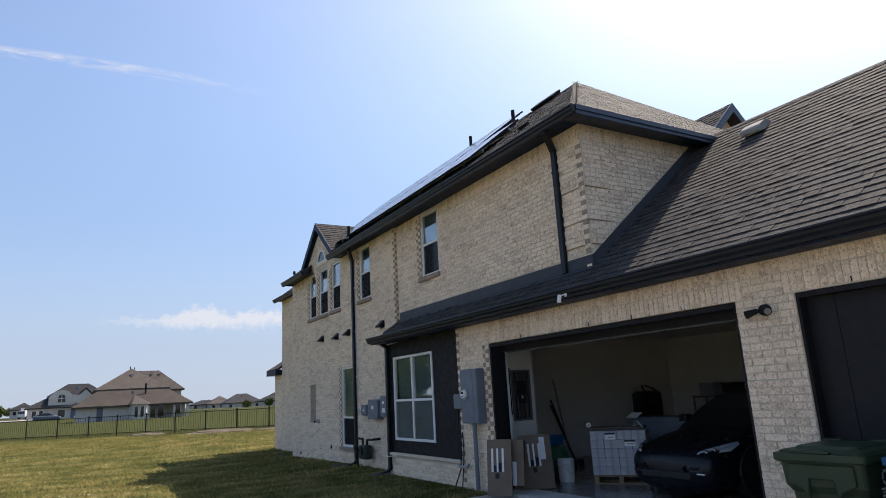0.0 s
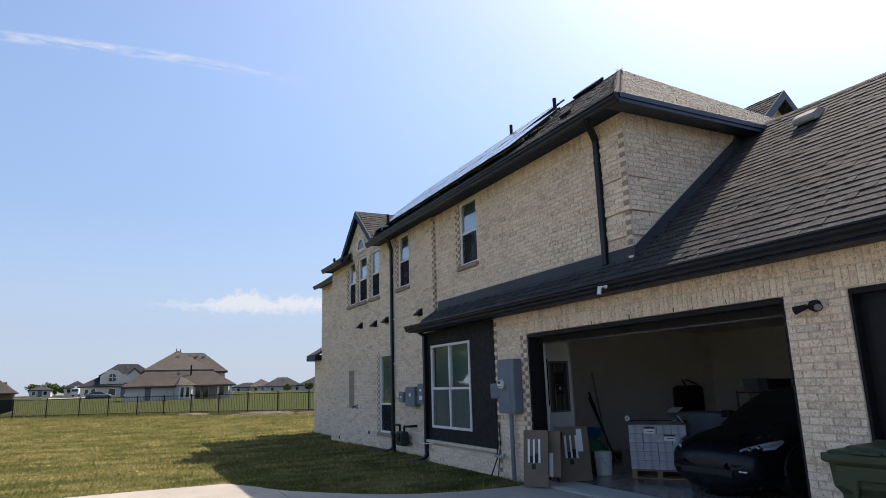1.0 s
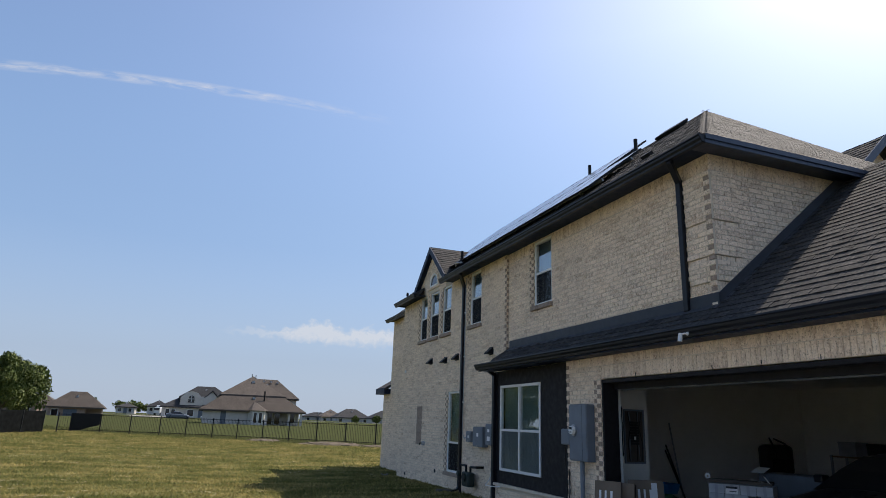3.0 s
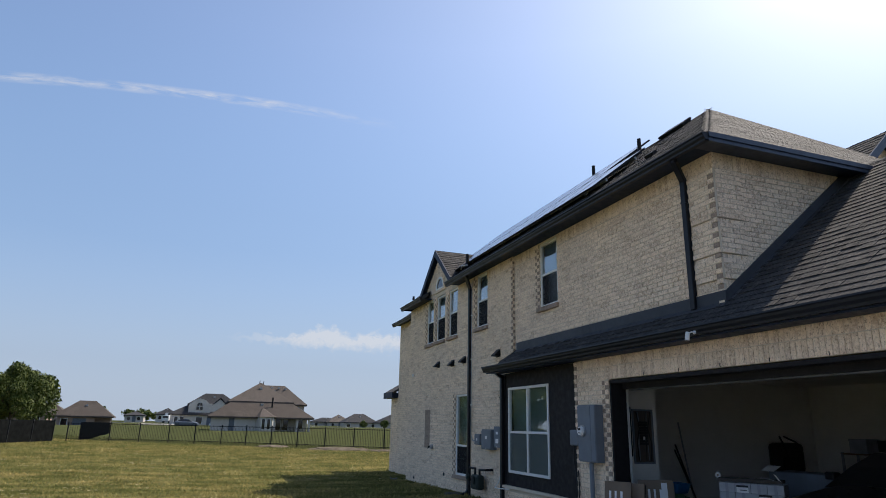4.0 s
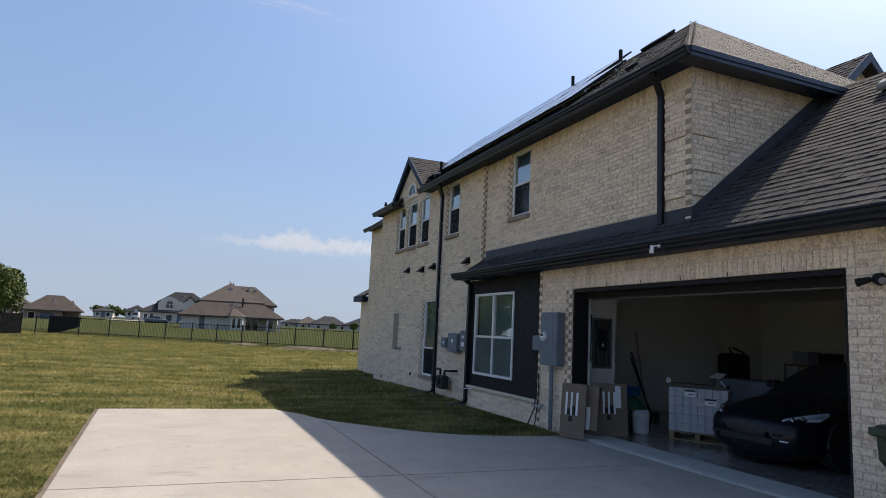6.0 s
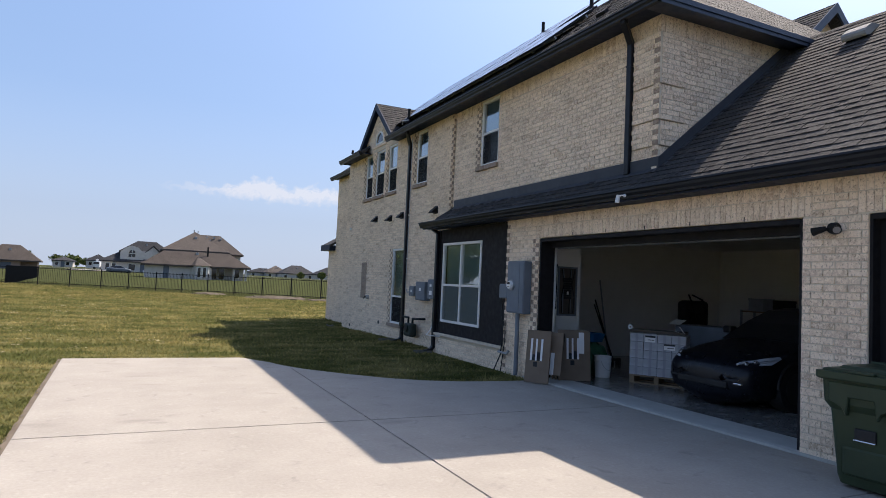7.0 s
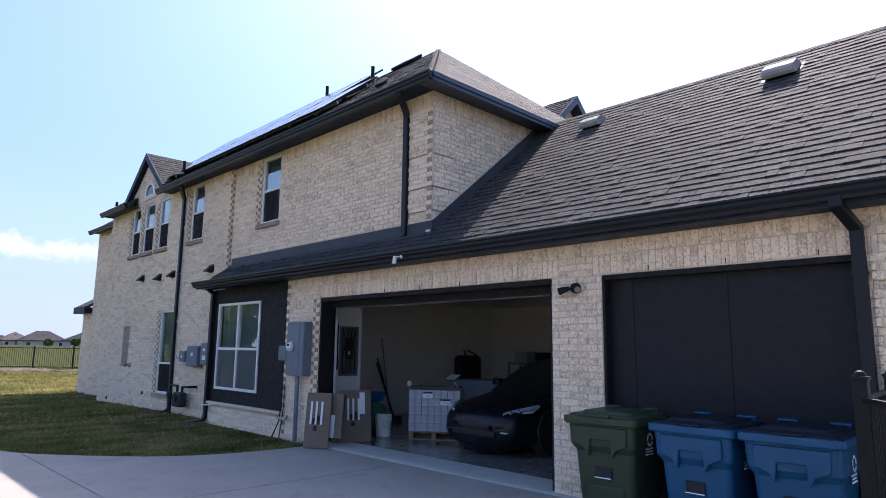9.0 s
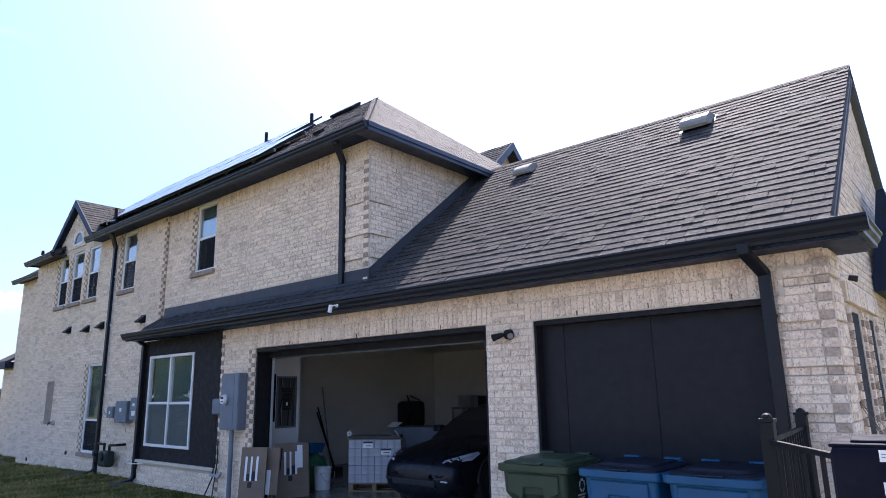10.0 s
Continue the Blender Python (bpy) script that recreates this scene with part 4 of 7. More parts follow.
structure(part("ceiling_upper", box(B(7.2, 14.5, 7.45, FY - 0.1, SOF2 + 0.03, SOF2 + 0.1), 7.75, 14.5, FY - 0.1, EY - 0.3, SOF2 + 0.03, SOF2 + 0.1), ROOM_DIMNESS), "ceiling over the upper storey", "ceiling")
# rest of the house, out of the camera's sight but for its bulk
structure(part("wall_east", box(box(B(14.55, 14.8, CY + 0.25, EY - 0.2, -0.2, SOF2), 7.9, 14.6, EY - 0.25, EY, -0.2, SOF2), 11.6, 14.6, CY + 0.01, CY + 0.25, -0.2, SOF2), MORTAR), "brick rear walls of the house", "wall")
# gable of the far wing, seen over the garage ridge
wg = bmesh.new()
prism(wg, [(12.4, 6.0), (14.7, 6.0), (14.7, 6.75), (13.55, 7.82), (12.4, 6.75)], "y", 9.15, 13)
wing_gable = structure(part("wall_wing_gable", wg, BRICK), "brick gable of the rear wing above the garage ridge", "wall")
wr = bmesh.new()
for s in (-1, 1):
    prism(wr, [(13.55, 7.96), (13.55 + s * 1.35, 6.66), (13.55 + s * 1.35, 6.56), (13.55, 7.86)], "y", 8.85, 14)
roof_wing = structure(part("roof_wing_gable", wr, SHINGLE), "shingle gable roof of the rear wing", "roof")
shingle_stuff("shingle_course", shingle_rows(4.6, 1.87, None, seed=13), slope_pose((12.2, 13.45, 6.662), (0, -1, 0), (1.35, 0, 1.3)), roof_wing)
wb = bmesh.new()
for s in (-1, 1):
    prism(wb, [(13.55, 7.975), (13.55 + s * 1.38, 6.65), (13.55 + s * 1.38, 6.43), (13.55, 7.755)], "y", 8.82, 8.86)
part("rake_board", wb, FASCIA, roof_wing)
# boxed eave of the side roof beyond the garage gable
# dark trim navy here includes the shade lying on this side
roof_wing_side = structure(part("roof_side_wing", prism(bmesh.new(), [(GY0 - 0.012, 2.94), (0.775, 2.94), (0.905, 3.98), (0.985, 3.96)], "x", 9.6, 13.3), TRIM), "boarded side of the roof beyond the gable, shade put into its navy", "roof")
for z in (3.2, 3.46, 3.72):
    part("board_joint", B(9.585, 9.63, 0.90, 0.98, z, z + 0.012), BLACK, roof_wing_side)
part("eave_board", B(9.5, 13.3, 0.72, GY0 - 0.013, 2.74, 2.935), TRIM, roof_wing_side)

# right-hand garage door, closed, and the jambs of both doors
door_1 = thing("door_1", pose(GX + 0.14, 1.61, 0.03), "closed dark navy garage door behind the carts", "garage door")
tagged(door_1, kind="structure")
for i in range(4):
    part("door_panel", B(0, 0.045, 0.02, 2.49, 0.01 + i * 0.6, 0.61 + i * 0.6), DOOR_PAINT, door_1)
part("stile", B(-0.008, 0.0, 1.19, 1.215, 0.02, 2.4), DOOR_PAINT, door_1)
part("stile", B(-0.008, 0.0, 2.2, 2.225, 0.02, 2.4), DOOR_PAINT, door_1)
part("door_handle", B(-0.03, 0, 1.1, 1.3, 0.25, 0.28, bev=0.006), BLACK, door_1)
jb = bmesh.new()
for y0, y1 in ((9.61, 9.65), (4.79, 4.83), (1.61, 1.64), (4.09, 4.12)):
    box(jb, GX + 0.02, GX + 0.24, y0, y1, 0.02, 2.44)
for y0, y1 in ((4.83, 9.61), (1.64, 4.09)):
    box(jb, GX + 0.015, GX + 0.24, y0, y1, 2.39, 2.44)
structure(part("trim_door_frames", jb, PANEL), "dark painted frames of the garage doors", "trim")
jb2 = B(GX + 0.25, GX + 0.32, 9.625, 10.25, 0.03, 2.7)
box(jb2, GX + 0.25, GX + 0.32, 4.3, 4.83, 0.03, 2.7)
box(jb2, GX + 0.25, GX + 0.32, 4.83, 9.625, 2.30, 2.74)
structure(part("trim_inner_jamb", jb2, PANEL), "dark inner jambs of the open garage door", "trim")

# ---- fittings on the outside of the house ----
def downpipe(x_top, z_top, x_wall, y, z_low, shoe, label, dy=0.0):
    t = thing("downpipe", pose(x_wall, y, 0), label, "downpipe", "downpipes")
    dx = x_top - x_wall
    fall = math.hypot(dx, dy)
    pts = [(dx, dy, z_top), (dx, dy, z_top - 0.05), (-0.04, 0, z_top - 0.07 - fall * 0.35), (-0.04, 0, z_low + (0.12 if shoe else 0.0))]
    part("pipe", square_pipe(bmesh.new(), pts, 0.098, 0.072), GUTTER, t)
    if shoe:
        part("shoe", square_pipe(bmesh.new(), [(-0.04, 0, z_low + 0.14), (-0.10, 0, z_low + 0.06), (-0.24, 0, z_low + 0.03)], 0.098, 0.072), GUTTER, t)
    z = z_top - 0.6
    while z > z_low + 0.4:
        part("strap", B(-0.079, 0.0, -0.056, 0.056, z, z + 0.03), GUTTER, t)
        z -= 1.6
    return t


downpipe(MX0 + 0.0, MZ - 0.12, UX - 0.012, 7.90, roof_z(UX - 0.05) + 0.03, False, "dark square downpipe at the upper brick corner", -0.23)
downpipe(MX0 + 0.0, MZ - 0.12, FX - 0.008, 16.58, -0.06, True, "tall dark downpipe down the long brick wall", -0.45)
downpipe(6.60, SOF + 0.06, 6.765, 13.89, -0.03, True, "short dark downpipe beside the bay")
downpipe(EX - 0.06, EZ - 0.13, GX - 0.008, 1.645, 0.0, True, "dark square downpipe beside the closed garage door", 0.055)
blk = thing("splash_block", pose(6.55, 13.9, -0.02), "small grey concrete splash block on the grass", "splash block", "splash blocks")
sb = B(-0.26, 0.14, -0.11, 0.11, -0.03, 0.01)
box(sb, -0.26, 0.14, -0.11, -0.08, 0.01, 0.04)
box(sb, -0.26, 0.14, 0.08, 0.11, 0.01, 0.04)
part("trough", sb, GREY_STONE, blk)
copy_thing(blk, pose(6.72, 16.76, -0.03))
copy_thing(blk, pose(6.7, 22.6, -0.1, 0, 0, 80))

# white cable conduit beside the tall downpipe
cc = thing("cable_conduit", pose(FX, 16.47, 0), "thin pale cable conduit on the brick wall", "conduit")
part("tube", pipe(bmesh.new(), [(-0.03, 0, 5.6), (-0.03, 0, 1.42), (-0.03, -0.12, 1.32), (-0.03, -0.25, 1.32)], 0.011, 8), GALV, cc)
for z in (4.6, 3.4, 2.2):
    part("clip", B(-0.05, 0, -0.02, 0.02, z, z + 0.03), VINYL, cc)

# hooded wall vents
hood = thing("wall_vent", pose(FX, 19.22, 3.42), "black hooded exhaust vent on the brick wall", "vent", "wall vents")
hb = bmesh.new()
prism(hb, [(0.0, 0.0), (-0.16, 0.0), (-0.16, 0.02), (-0.02, 0.15), (0.0, 0.15)], "y", -0.11, 0.11)
bmesh.ops.bevel(hb, geom=list(hb.edges), offset=0.006, segments=1, affect="EDGES")
part("hood", hb, BLACK, hood)
part("flange", B(-0.012, 0.0, -0.13, 0.13, -0.02, 0.17), BLACK, hood)
for y, z in ((17.96, 3.36), (17.05, 3.38), (14.79, 3.34)):
    copy_thing(hood, pose(FX, y, z))

# grey boxes for cables by the bay
def cable_box(y0, y1, z0, z1, d, label, stickers):
    t = thing("utility_box", pose(FX - 0.01, (y0 + y1) / 2, z0), label, "utility box", "utility boxes")
    h, w = z1 - z0, (y1 - y0) / 2
    part("body", B(-d, 0, -w, w, 0, h, bev=0.008), GREY_METAL, t)
    part("cover", B(-d - 0.012, -d, -w + 0.01, w - 0.01, 0.015, h - 0.03, bev=0.004), GREY_METAL, t)
    part("latch", B(-d - 0.025, -d - 0.01, -0.02, 0.02, 0.0, 0.04), GALV, t)
    for a, b, c, d2 in stickers:
        part("sticker", B(-d - 0.0145, -d - 0.012, a, b, c, d2), PAPER, t)
    return t


cable_box(15.70, 16.02, 1.22, 1.48, 0.10, "small grey cable box on the brick wall", [(-0.04, 0.03, 0.1, 0.16)])
cable_box(14.88, 15.46, 1.13, 1.60, 0.15, "large grey cable box on the brick wall", [(-0.06, 0.05, 0.24, 0.32)])
cable_box(14.40, 14.78, 1.19, 1.67, 0.12, "tall grey meter cabinet on the brick wall", [(-0.08, 0.08, 0.1, 0.2), (-0.05, 0.06, 0.3, 0.36)])
lk = thing("flexible_conduit", pose(FX, 16.05, 1.32), "short grey conduit joining the cable boxes", "conduit")
part("tube", pipe(bmesh.new(), [(-0.05, 0.0, 0.05), (-0.05, 0.12, 0.0), (-0.05, 0.22, -0.02)], 0.014, 8), GALV, lk)

# gas meter with its pipework
gm = thing("gas_meter", pose(6.86, 15.62, 0.0), "dark green gas meter with black iron pipes", "gas meter")
body = bmesh.new()
box(body, -0.10, 0.10, -0.22, 0.22, 0.18, 0.52, 0.05)
part("body", body, METER_GREEN, gm)
dial = bmesh.new()
cyl(dial, (-0.10, 0, 0.40), (-0.135, 0, 0.40), 0.10, seg=20)
part("dial", dial, METER_GREEN, gm)
part("dial_face", cyl(bmesh.new(), (-0.135, 0, 0.40), (-0.139, 0, 0.40), 0.075, seg=20), BLACK_PLASTIC, gm)
part("riser", pipe(bmesh.new(), [(0, 0.5, -0.1), (0, 0.5, 0.66), (0, 0.14, 0.66), (0, 0.14, 0.5)], 0.028), BLACK, gm)
part("outlet", pipe(bmesh.new(), [(0, -0.14, 0.5), (0, -0.14, 0.64), (0, -0.5, 0.66), (0.19, -0.5, 0.66)], 0.028), BLACK, gm)
reg = bmesh.new()
cyl(reg, (-0.03, 0.5, 0.45), (-0.09, 0.5, 0.45), 0.075, 0.06, 16)
part("regulator", reg, METER_GREEN, gm)
part("valve", B(-0.06, 0.0, 0.46, 0.54, 0.2, 0.26, bev=0.01), BLACK, gm)
hose = thing("bonding_cable", pose(6.9, 14.35, 0.0), "pale ground cable looped to the wall by the bay", "cable")
part("wire", pipe(bmesh.new(), [(0.12, 0.25, 0.62), (0.05, 0.2, 0.45), (-0.1, 0.1, 0.33), (-0.24, -0.5, 0.36), (-0.22, -0.9, 0.385)], 0.010, 8), PAPER, hose)
tap = thing("wall_tap", pose(FX, 19.60, 1.05), "garden tap in a pale housing on the brick wall", "tap")
part("housing", cyl(bmesh.new(), (0, 0, 0), (-0.09, 0, 0), 0.07, 0.055, 16), GALV, tap)
part("spout", pipe(bmesh.new(), [(-0.08, 0, 0), (-0.14, 0, 0.0), (-0.16, 0, -0.06)], 0.016), BLACK, tap)
for y, z in ((18.55, 0.28), (21.4, -0.02)):
    wv = thing("drain_cap", pose(FX, y, z), "small dark drain cap low on the brick wall", "drain cap", "drain caps")
    part("cap", cyl(bmesh.new(), (0.01, 0, 0.05), (-0.02, 0, 0.05), 0.05, seg=14), BLACK, wv)
wl = thing("wall_sensor", pose(FX, 21.8, 3.3), "tiny white sensor on the brick wall", "sensor")
part("body", B(-0.05, 0, -0.04, 0.04, 0, 0.08, bev=0.01), VINYL, wl)

# electric meter cabinet on the garage wall
em = thing("electric_meter_cabinet", pose(GX - 0.01, 10.10, 1.115), "tall grey electric meter cabinet on the garage wall", "electric meter")
part("body", B(-0.16, 0, -0.27, 0.27, 0, 0.93, bev=0.01), GREY_METAL, em)
part("door", B(-0.172, -0.16, -0.13, 0.262, 0.02, 0.91, bev=0.005), GREY_METAL, em)
part("breaker_door", B(-0.172, -0.16, -0.262, -0.14, 0.02, 0.91, bev=0.005), GREY_METAL, em)
ring = bmesh.new()
cyl(ring, (-0.17, 0.10, 0.50), (-0.20, 0.10, 0.50), 0.095, seg=28)
mt = part("meter", ring, GALV, em, "round glass-fronted meter")
part("dial", cyl(bmesh.new(), (-0.20, 0.10, 0.50), (-0.245, 0.10, 0.50), 0.075, 0.068, 24), PAPER, mt)
part("display", B(-0.25, -0.245, 0.06, 0.14, 0.51, 0.55), BLACK_PLASTIC, mt)
part("label_strip", B(-0.249, -0.245, 0.07, 0.13, 0.46, 0.475), BLACK_PLASTIC, mt)
part("conduit", pipe(bmesh.new(), [(-0.09, 0.0, 0.01), (-0.09, 0.0, -1.1)], 0.038, 14), GREY_METAL, em)
jbx = thing("junction_box", pose(GX - 0.01, 10.64, 1.36), "small grey junction box beside the meter cabinet", "junction box")
part("body", B(-0.10, 0, -0.15, 0.13, 0, 0.27, bev=0.025), GREY_METAL, jbx)
cb = thing("hanging_cable", pose(GX - 0.02, 10.72, 0), "loose black cables hanging down the wall corner", "cable")
part("wire", pipe(bmesh.new(), [(-0.02, 0.0, 1.36), (-0.02, 0.03, 1.1), (-0.03, -0.06, 0.75), (-0.02, 0.02, 0.3), (-0.1, 0.1, 0.02)], 0.012, 8), BLACK_PLASTIC, cb)
part("wire", pipe(bmesh.new(), [(-0.02, -0.1, 0.95), (-0.02, -0.12, 0.6), (-0.03, -0.06, 0.2), (-0.03, -0.02, 0.0)], 0.010, 8), BLACK_PLASTIC, cb)
st = thing("stub_pipe", pose(GX - 0.03, 10.55, 0.36), "pale plastic stub pipe from the wall corner", "pipe")
part("tube", pipe(bmesh.new(), [(0.0, 0.22, 0.02), (-0.05, 0.2, 0.0), (-0.06, -0.1, -0.01), (-0.05, -0.16, 0.05)], 0.022), GALV, st)

# twin flood lamp
fl1 = thing("flood_lamp", pose(GX - 0.008, 4.44, 2.315), "black twin-head flood lamp on the brick pier", "wall lamp")
part("base", cyl(bmesh.new(), (0, 0, 0), (-0.05, 0, 0), 0.062, 0.055, 20), BLACK, fl1)
for s, aim in ((1, (-0.10, 0.17, -0.035)), (-1, (-0.13, -0.10, -0.03))):
    arm = part("arm", pipe(bmesh.new(), [(-0.03, s * 0.02, -0.005), (-0.07, s * 0.055, -0.005)], 0.012), BLACK, fl1)
    hd = bmesh.new()
    p0 = Vector((-0.065, s * 0.05, -0.002))
    cyl(hd, p0, Vector(aim), 0.024, 0.044, 18)
    head = part("head", hd, BLACK, fl1)
    d = (Vector(aim) - p0).normalized()
    part("lens", cyl(bmesh.new(), Vector(aim) - d * 0.004, Vector(aim) + d * 0.002, 0.034, seg=18), LENS, head)

# security camera under the gutter
cv = thing("security_camera", pose(EX - 0.165, 7.03, EZ - 0.15), "white security camera fixed to the dark gutter", "security camera")
part("bracket", pipe(bmesh.new(), [(0.03, -0.035, 0.03), (-0.02, -0.035, 0.03), (-0.045, -0.02, 0.02)], 0.010), WHITE_PLASTIC, cv)
part("base", cyl(bmesh.new(), (0.035, -0.035, 0.03), (0.02, -0.035, 0.03), 0.024, seg=14), WHITE_PLASTIC, cv)
bd = bmesh.new()
cyl(bd, (-0.05, 0.0, 0.035), (-0.065, 0.005, -0.075), 0.026, 0.031, 18)
bmesh.ops.bevel(bd, geom=list(bd.edges), offset=0.006, segments=2, affect="EDGES")
part("body", bd, WHITE_PLASTIC, cv)
part("lens", cyl(bmesh.new(), (-0.065, 0.005, -0.074), (-0.0655, 0.005, -0.079), 0.022, seg=16), BLACK_PLASTIC, cv)
sc = thing("side_camera", pose(7.25, GY0 - 0.02, 2.62), "small dark camera on a white arm on the gable wall", "security camera")
part("arm", pipe(bmesh.new(), [(-0.03, 0.02, 0.02), (-0.02, -0.05, 0.02), (0.0, -0.07, 0.0)], 0.009), WHITE_PLASTIC, sc)
part("body", cyl(bmesh.new(), (0, -0.055, 0.0), (0.01, -0.125, -0.02), 0.024, 0.03, 14), BLACK_PLASTIC, sc)
part("mount", cyl(bmesh.new(), (-0.03, 0.02, 0.02), (-0.03, 0.006, 0.02), 0.028, seg=14), WHITE_PLASTIC, sc)

# ---- things on the roofs ----
def on_garage(y, s):
    """A pose on the garage roof: s metres up the slope."""
    x = RE + s / math.sqrt(1 + SLOPE ** 2)
    return slope_pose((x, y, roof_z(x) + 0.012), (0, -1, 0), up)


rv = thing("roof_vent", on_garage(3.0, 4.0), "weathered metal slant-back vent on the shingle roof", "roof vent", "roof vents")
hv = bmesh.new()
prism(hv, [(-0.24, 0.045), (-0.25, 0.10), (-0.225, 0.15), (-0.16, 0.175), (0.06, 0.165), (0.26, 0.012), (0.26, 0.0), (0.05, 0.15), (-0.16, 0.16), (-0.21, 0.14), (-0.235, 0.10), (-0.228, 0.045)], "x", -0.23, 0.23)
part("hood", hv, VENT_METAL, rv)
for s in (-1, 1):
    part("cheek", prism(bmesh.new(), [(-0.24, 0.06), (-0.22, 0.145), (-0.16, 0.168), (0.05, 0.158), (0.25, 0.006), (0.02, 0.0), (-0.10, 0.0)], "x", s * 0.225 - 0.004, s * 0.225 + 0.004), VENT_METAL, rv)
part("throat", B(-0.17, 0.17, -0.08, 0.1, 0, 0.12), BLACK, rv)
part("flange", B(-0.28, 0.28, -0.24, 0.28, 0, 0.006), BLACK, rv)
rv.matrix_world = on_garage(2.94, 3.84) @ Matrix.Diagonal((0.86, 0.86, 0.86, 1))
copy_thing(rv, on_garage(5.93, 3.88) @ Matrix.Diagonal((0.86, 0.86, 0.86, 1)))


def on_main(y, s, lift=0.0):
    x = MX0 + s / per
    return slope_pose((x, y, MZ + M_SLOPE * (x - MX0)), (0, -1, 0), mup) @ pose(0, 0, lift)


panel = thing("solar_panel", on_main(11.25, 2.4, 0.11), "black solar panel with shiny glass on the shingle roof", "solar panel", "solar panels")
part("frame", box(box(box(B(-0.52, -0.50, -0.86, 0.86, 0, 0.04), 0.50, 0.52, -0.86, 0.86, 0, 0.04), -0.5, 0.5, -0.86, -0.84, 0, 0.04), -0.5, 0.5, 0.84, 0.86, 0, 0.04), BLACK, panel)
part("glass", B(-0.502, 0.502, -0.842, 0.842, 0.012, 0.037), CELL, panel)
for q in (-0.48, 0.48):
    part("rail", B(-0.53, 0.53, q - 0.02, q + 0.02, -0.06, 0.0), GALV, panel)
    part("foot", B(-0.3, -0.26, q - 0.04, q + 0.04, -0.11, -0.05), GALV, panel)
panel.matrix_world = on_main(11.15, 1.62, 0.10)
for i in range(1, 10):
    copy_thing(panel, on_main(11.15 + i * 1.06, 1.62, 0.10))
for i in range(8):
    copy_thing(panel, on_main(12.65 + i * 1.06, 3.36, 0.10))
jbx2 = thing("roof_junction", on_main(9.4, 1.3), "small dark junction box on the shingle roof", "junction box")
part("body", B(-0.12, 0.12, -0.06, 0.06, 0, 0.07, bev=0.01), BLACK, jbx2)
lw = thing("low_vent", on_main(10.95, 3.85), "low black box vent near the main ridge", "roof vent")
part("cap", B(-0.40, 0.40, -0.18, 0.18, 0.03, 0.09, bev=0.02), BLACK, lw)
part("base", B(-0.38, 0.38, -0.15, 0.15, 0, 0.06), BLACK, lw)
for x, y, z0, z1 in ((9.44, 11.92, 7.98, 8.36), (10.0, 14.7, 8.42, 8.86), (7.25, 17.37, 6.25, 6.62)):
    pv = thing("vent_pipe", pose(x, y, z0), "dark plumbing vent pipe through the shingle roof", "vent pipe", "vent pipes")
    part("pipe", cyl(bmesh.new(), (0, 0, -0.1), (0, 0, z1 - z0), 0.045, seg=14), BLACK, pv)
    part("collar", cyl(bmesh.new(), (0, 0, -0.05), (0, 0, 0.12), 0.11, 0.055, 14), BLACK, pv)
df = thing("roof_bracket", pose(6.85, 16.6, 6.0), "small pale bracket on the roof edge", "bracket")
part("arm", pipe(bmesh.new(), [(0.0, 0.25, 0.0), (-0.05, 0.1, 0.05), (0.0, -0.2, 0.02)], 0.02), GALV, df)
dk = thing("gutter_strainer", pose(6.72, 21.0, 5.83), "small dark knob on the gutter by the gable", "gutter knob")
part("knob", cyl(bmesh.new(), (0, 0, 0), (0, 0, 0.12), 0.05, 0.035, 12), BLACK, dk)

# ---- wheeled carts in front of the closed door ----
def loft(bm, rings):
    """Joins rings of equal length and caps both ends."""
    vs = [[bm.verts.new(p) for p in r] for r in rings]
    for a, b in zip(vs, vs[1:]):
        for i in range(len(a)):
            bm.faces.new((a[i], a[(i + 1) % len(a)], b[(i + 1) % len(a)], b[i]))
    bm.faces.new(vs[0][::-1])
    bm.faces.new(vs[-1])
    bmesh.ops.recalc_face_normals(bm, faces=bm.faces)
    return bm


def round_rect(x0, x1, y0, y1, r, z, seg=5):
    out = []
    for cx, cy, a in ((x1 - r, y1 - r, 0), (x0 + r, y1 - r, 90), (x0 + r, y0 + r, 180), (x1 - r, y0 + r, 270)):
        out += [(cx + r * math.cos(radians(a + 90 * i / seg)), cy + r * math.sin(radians(a + 90 * i / seg)), z) for i in range(seg + 1)]
    return out


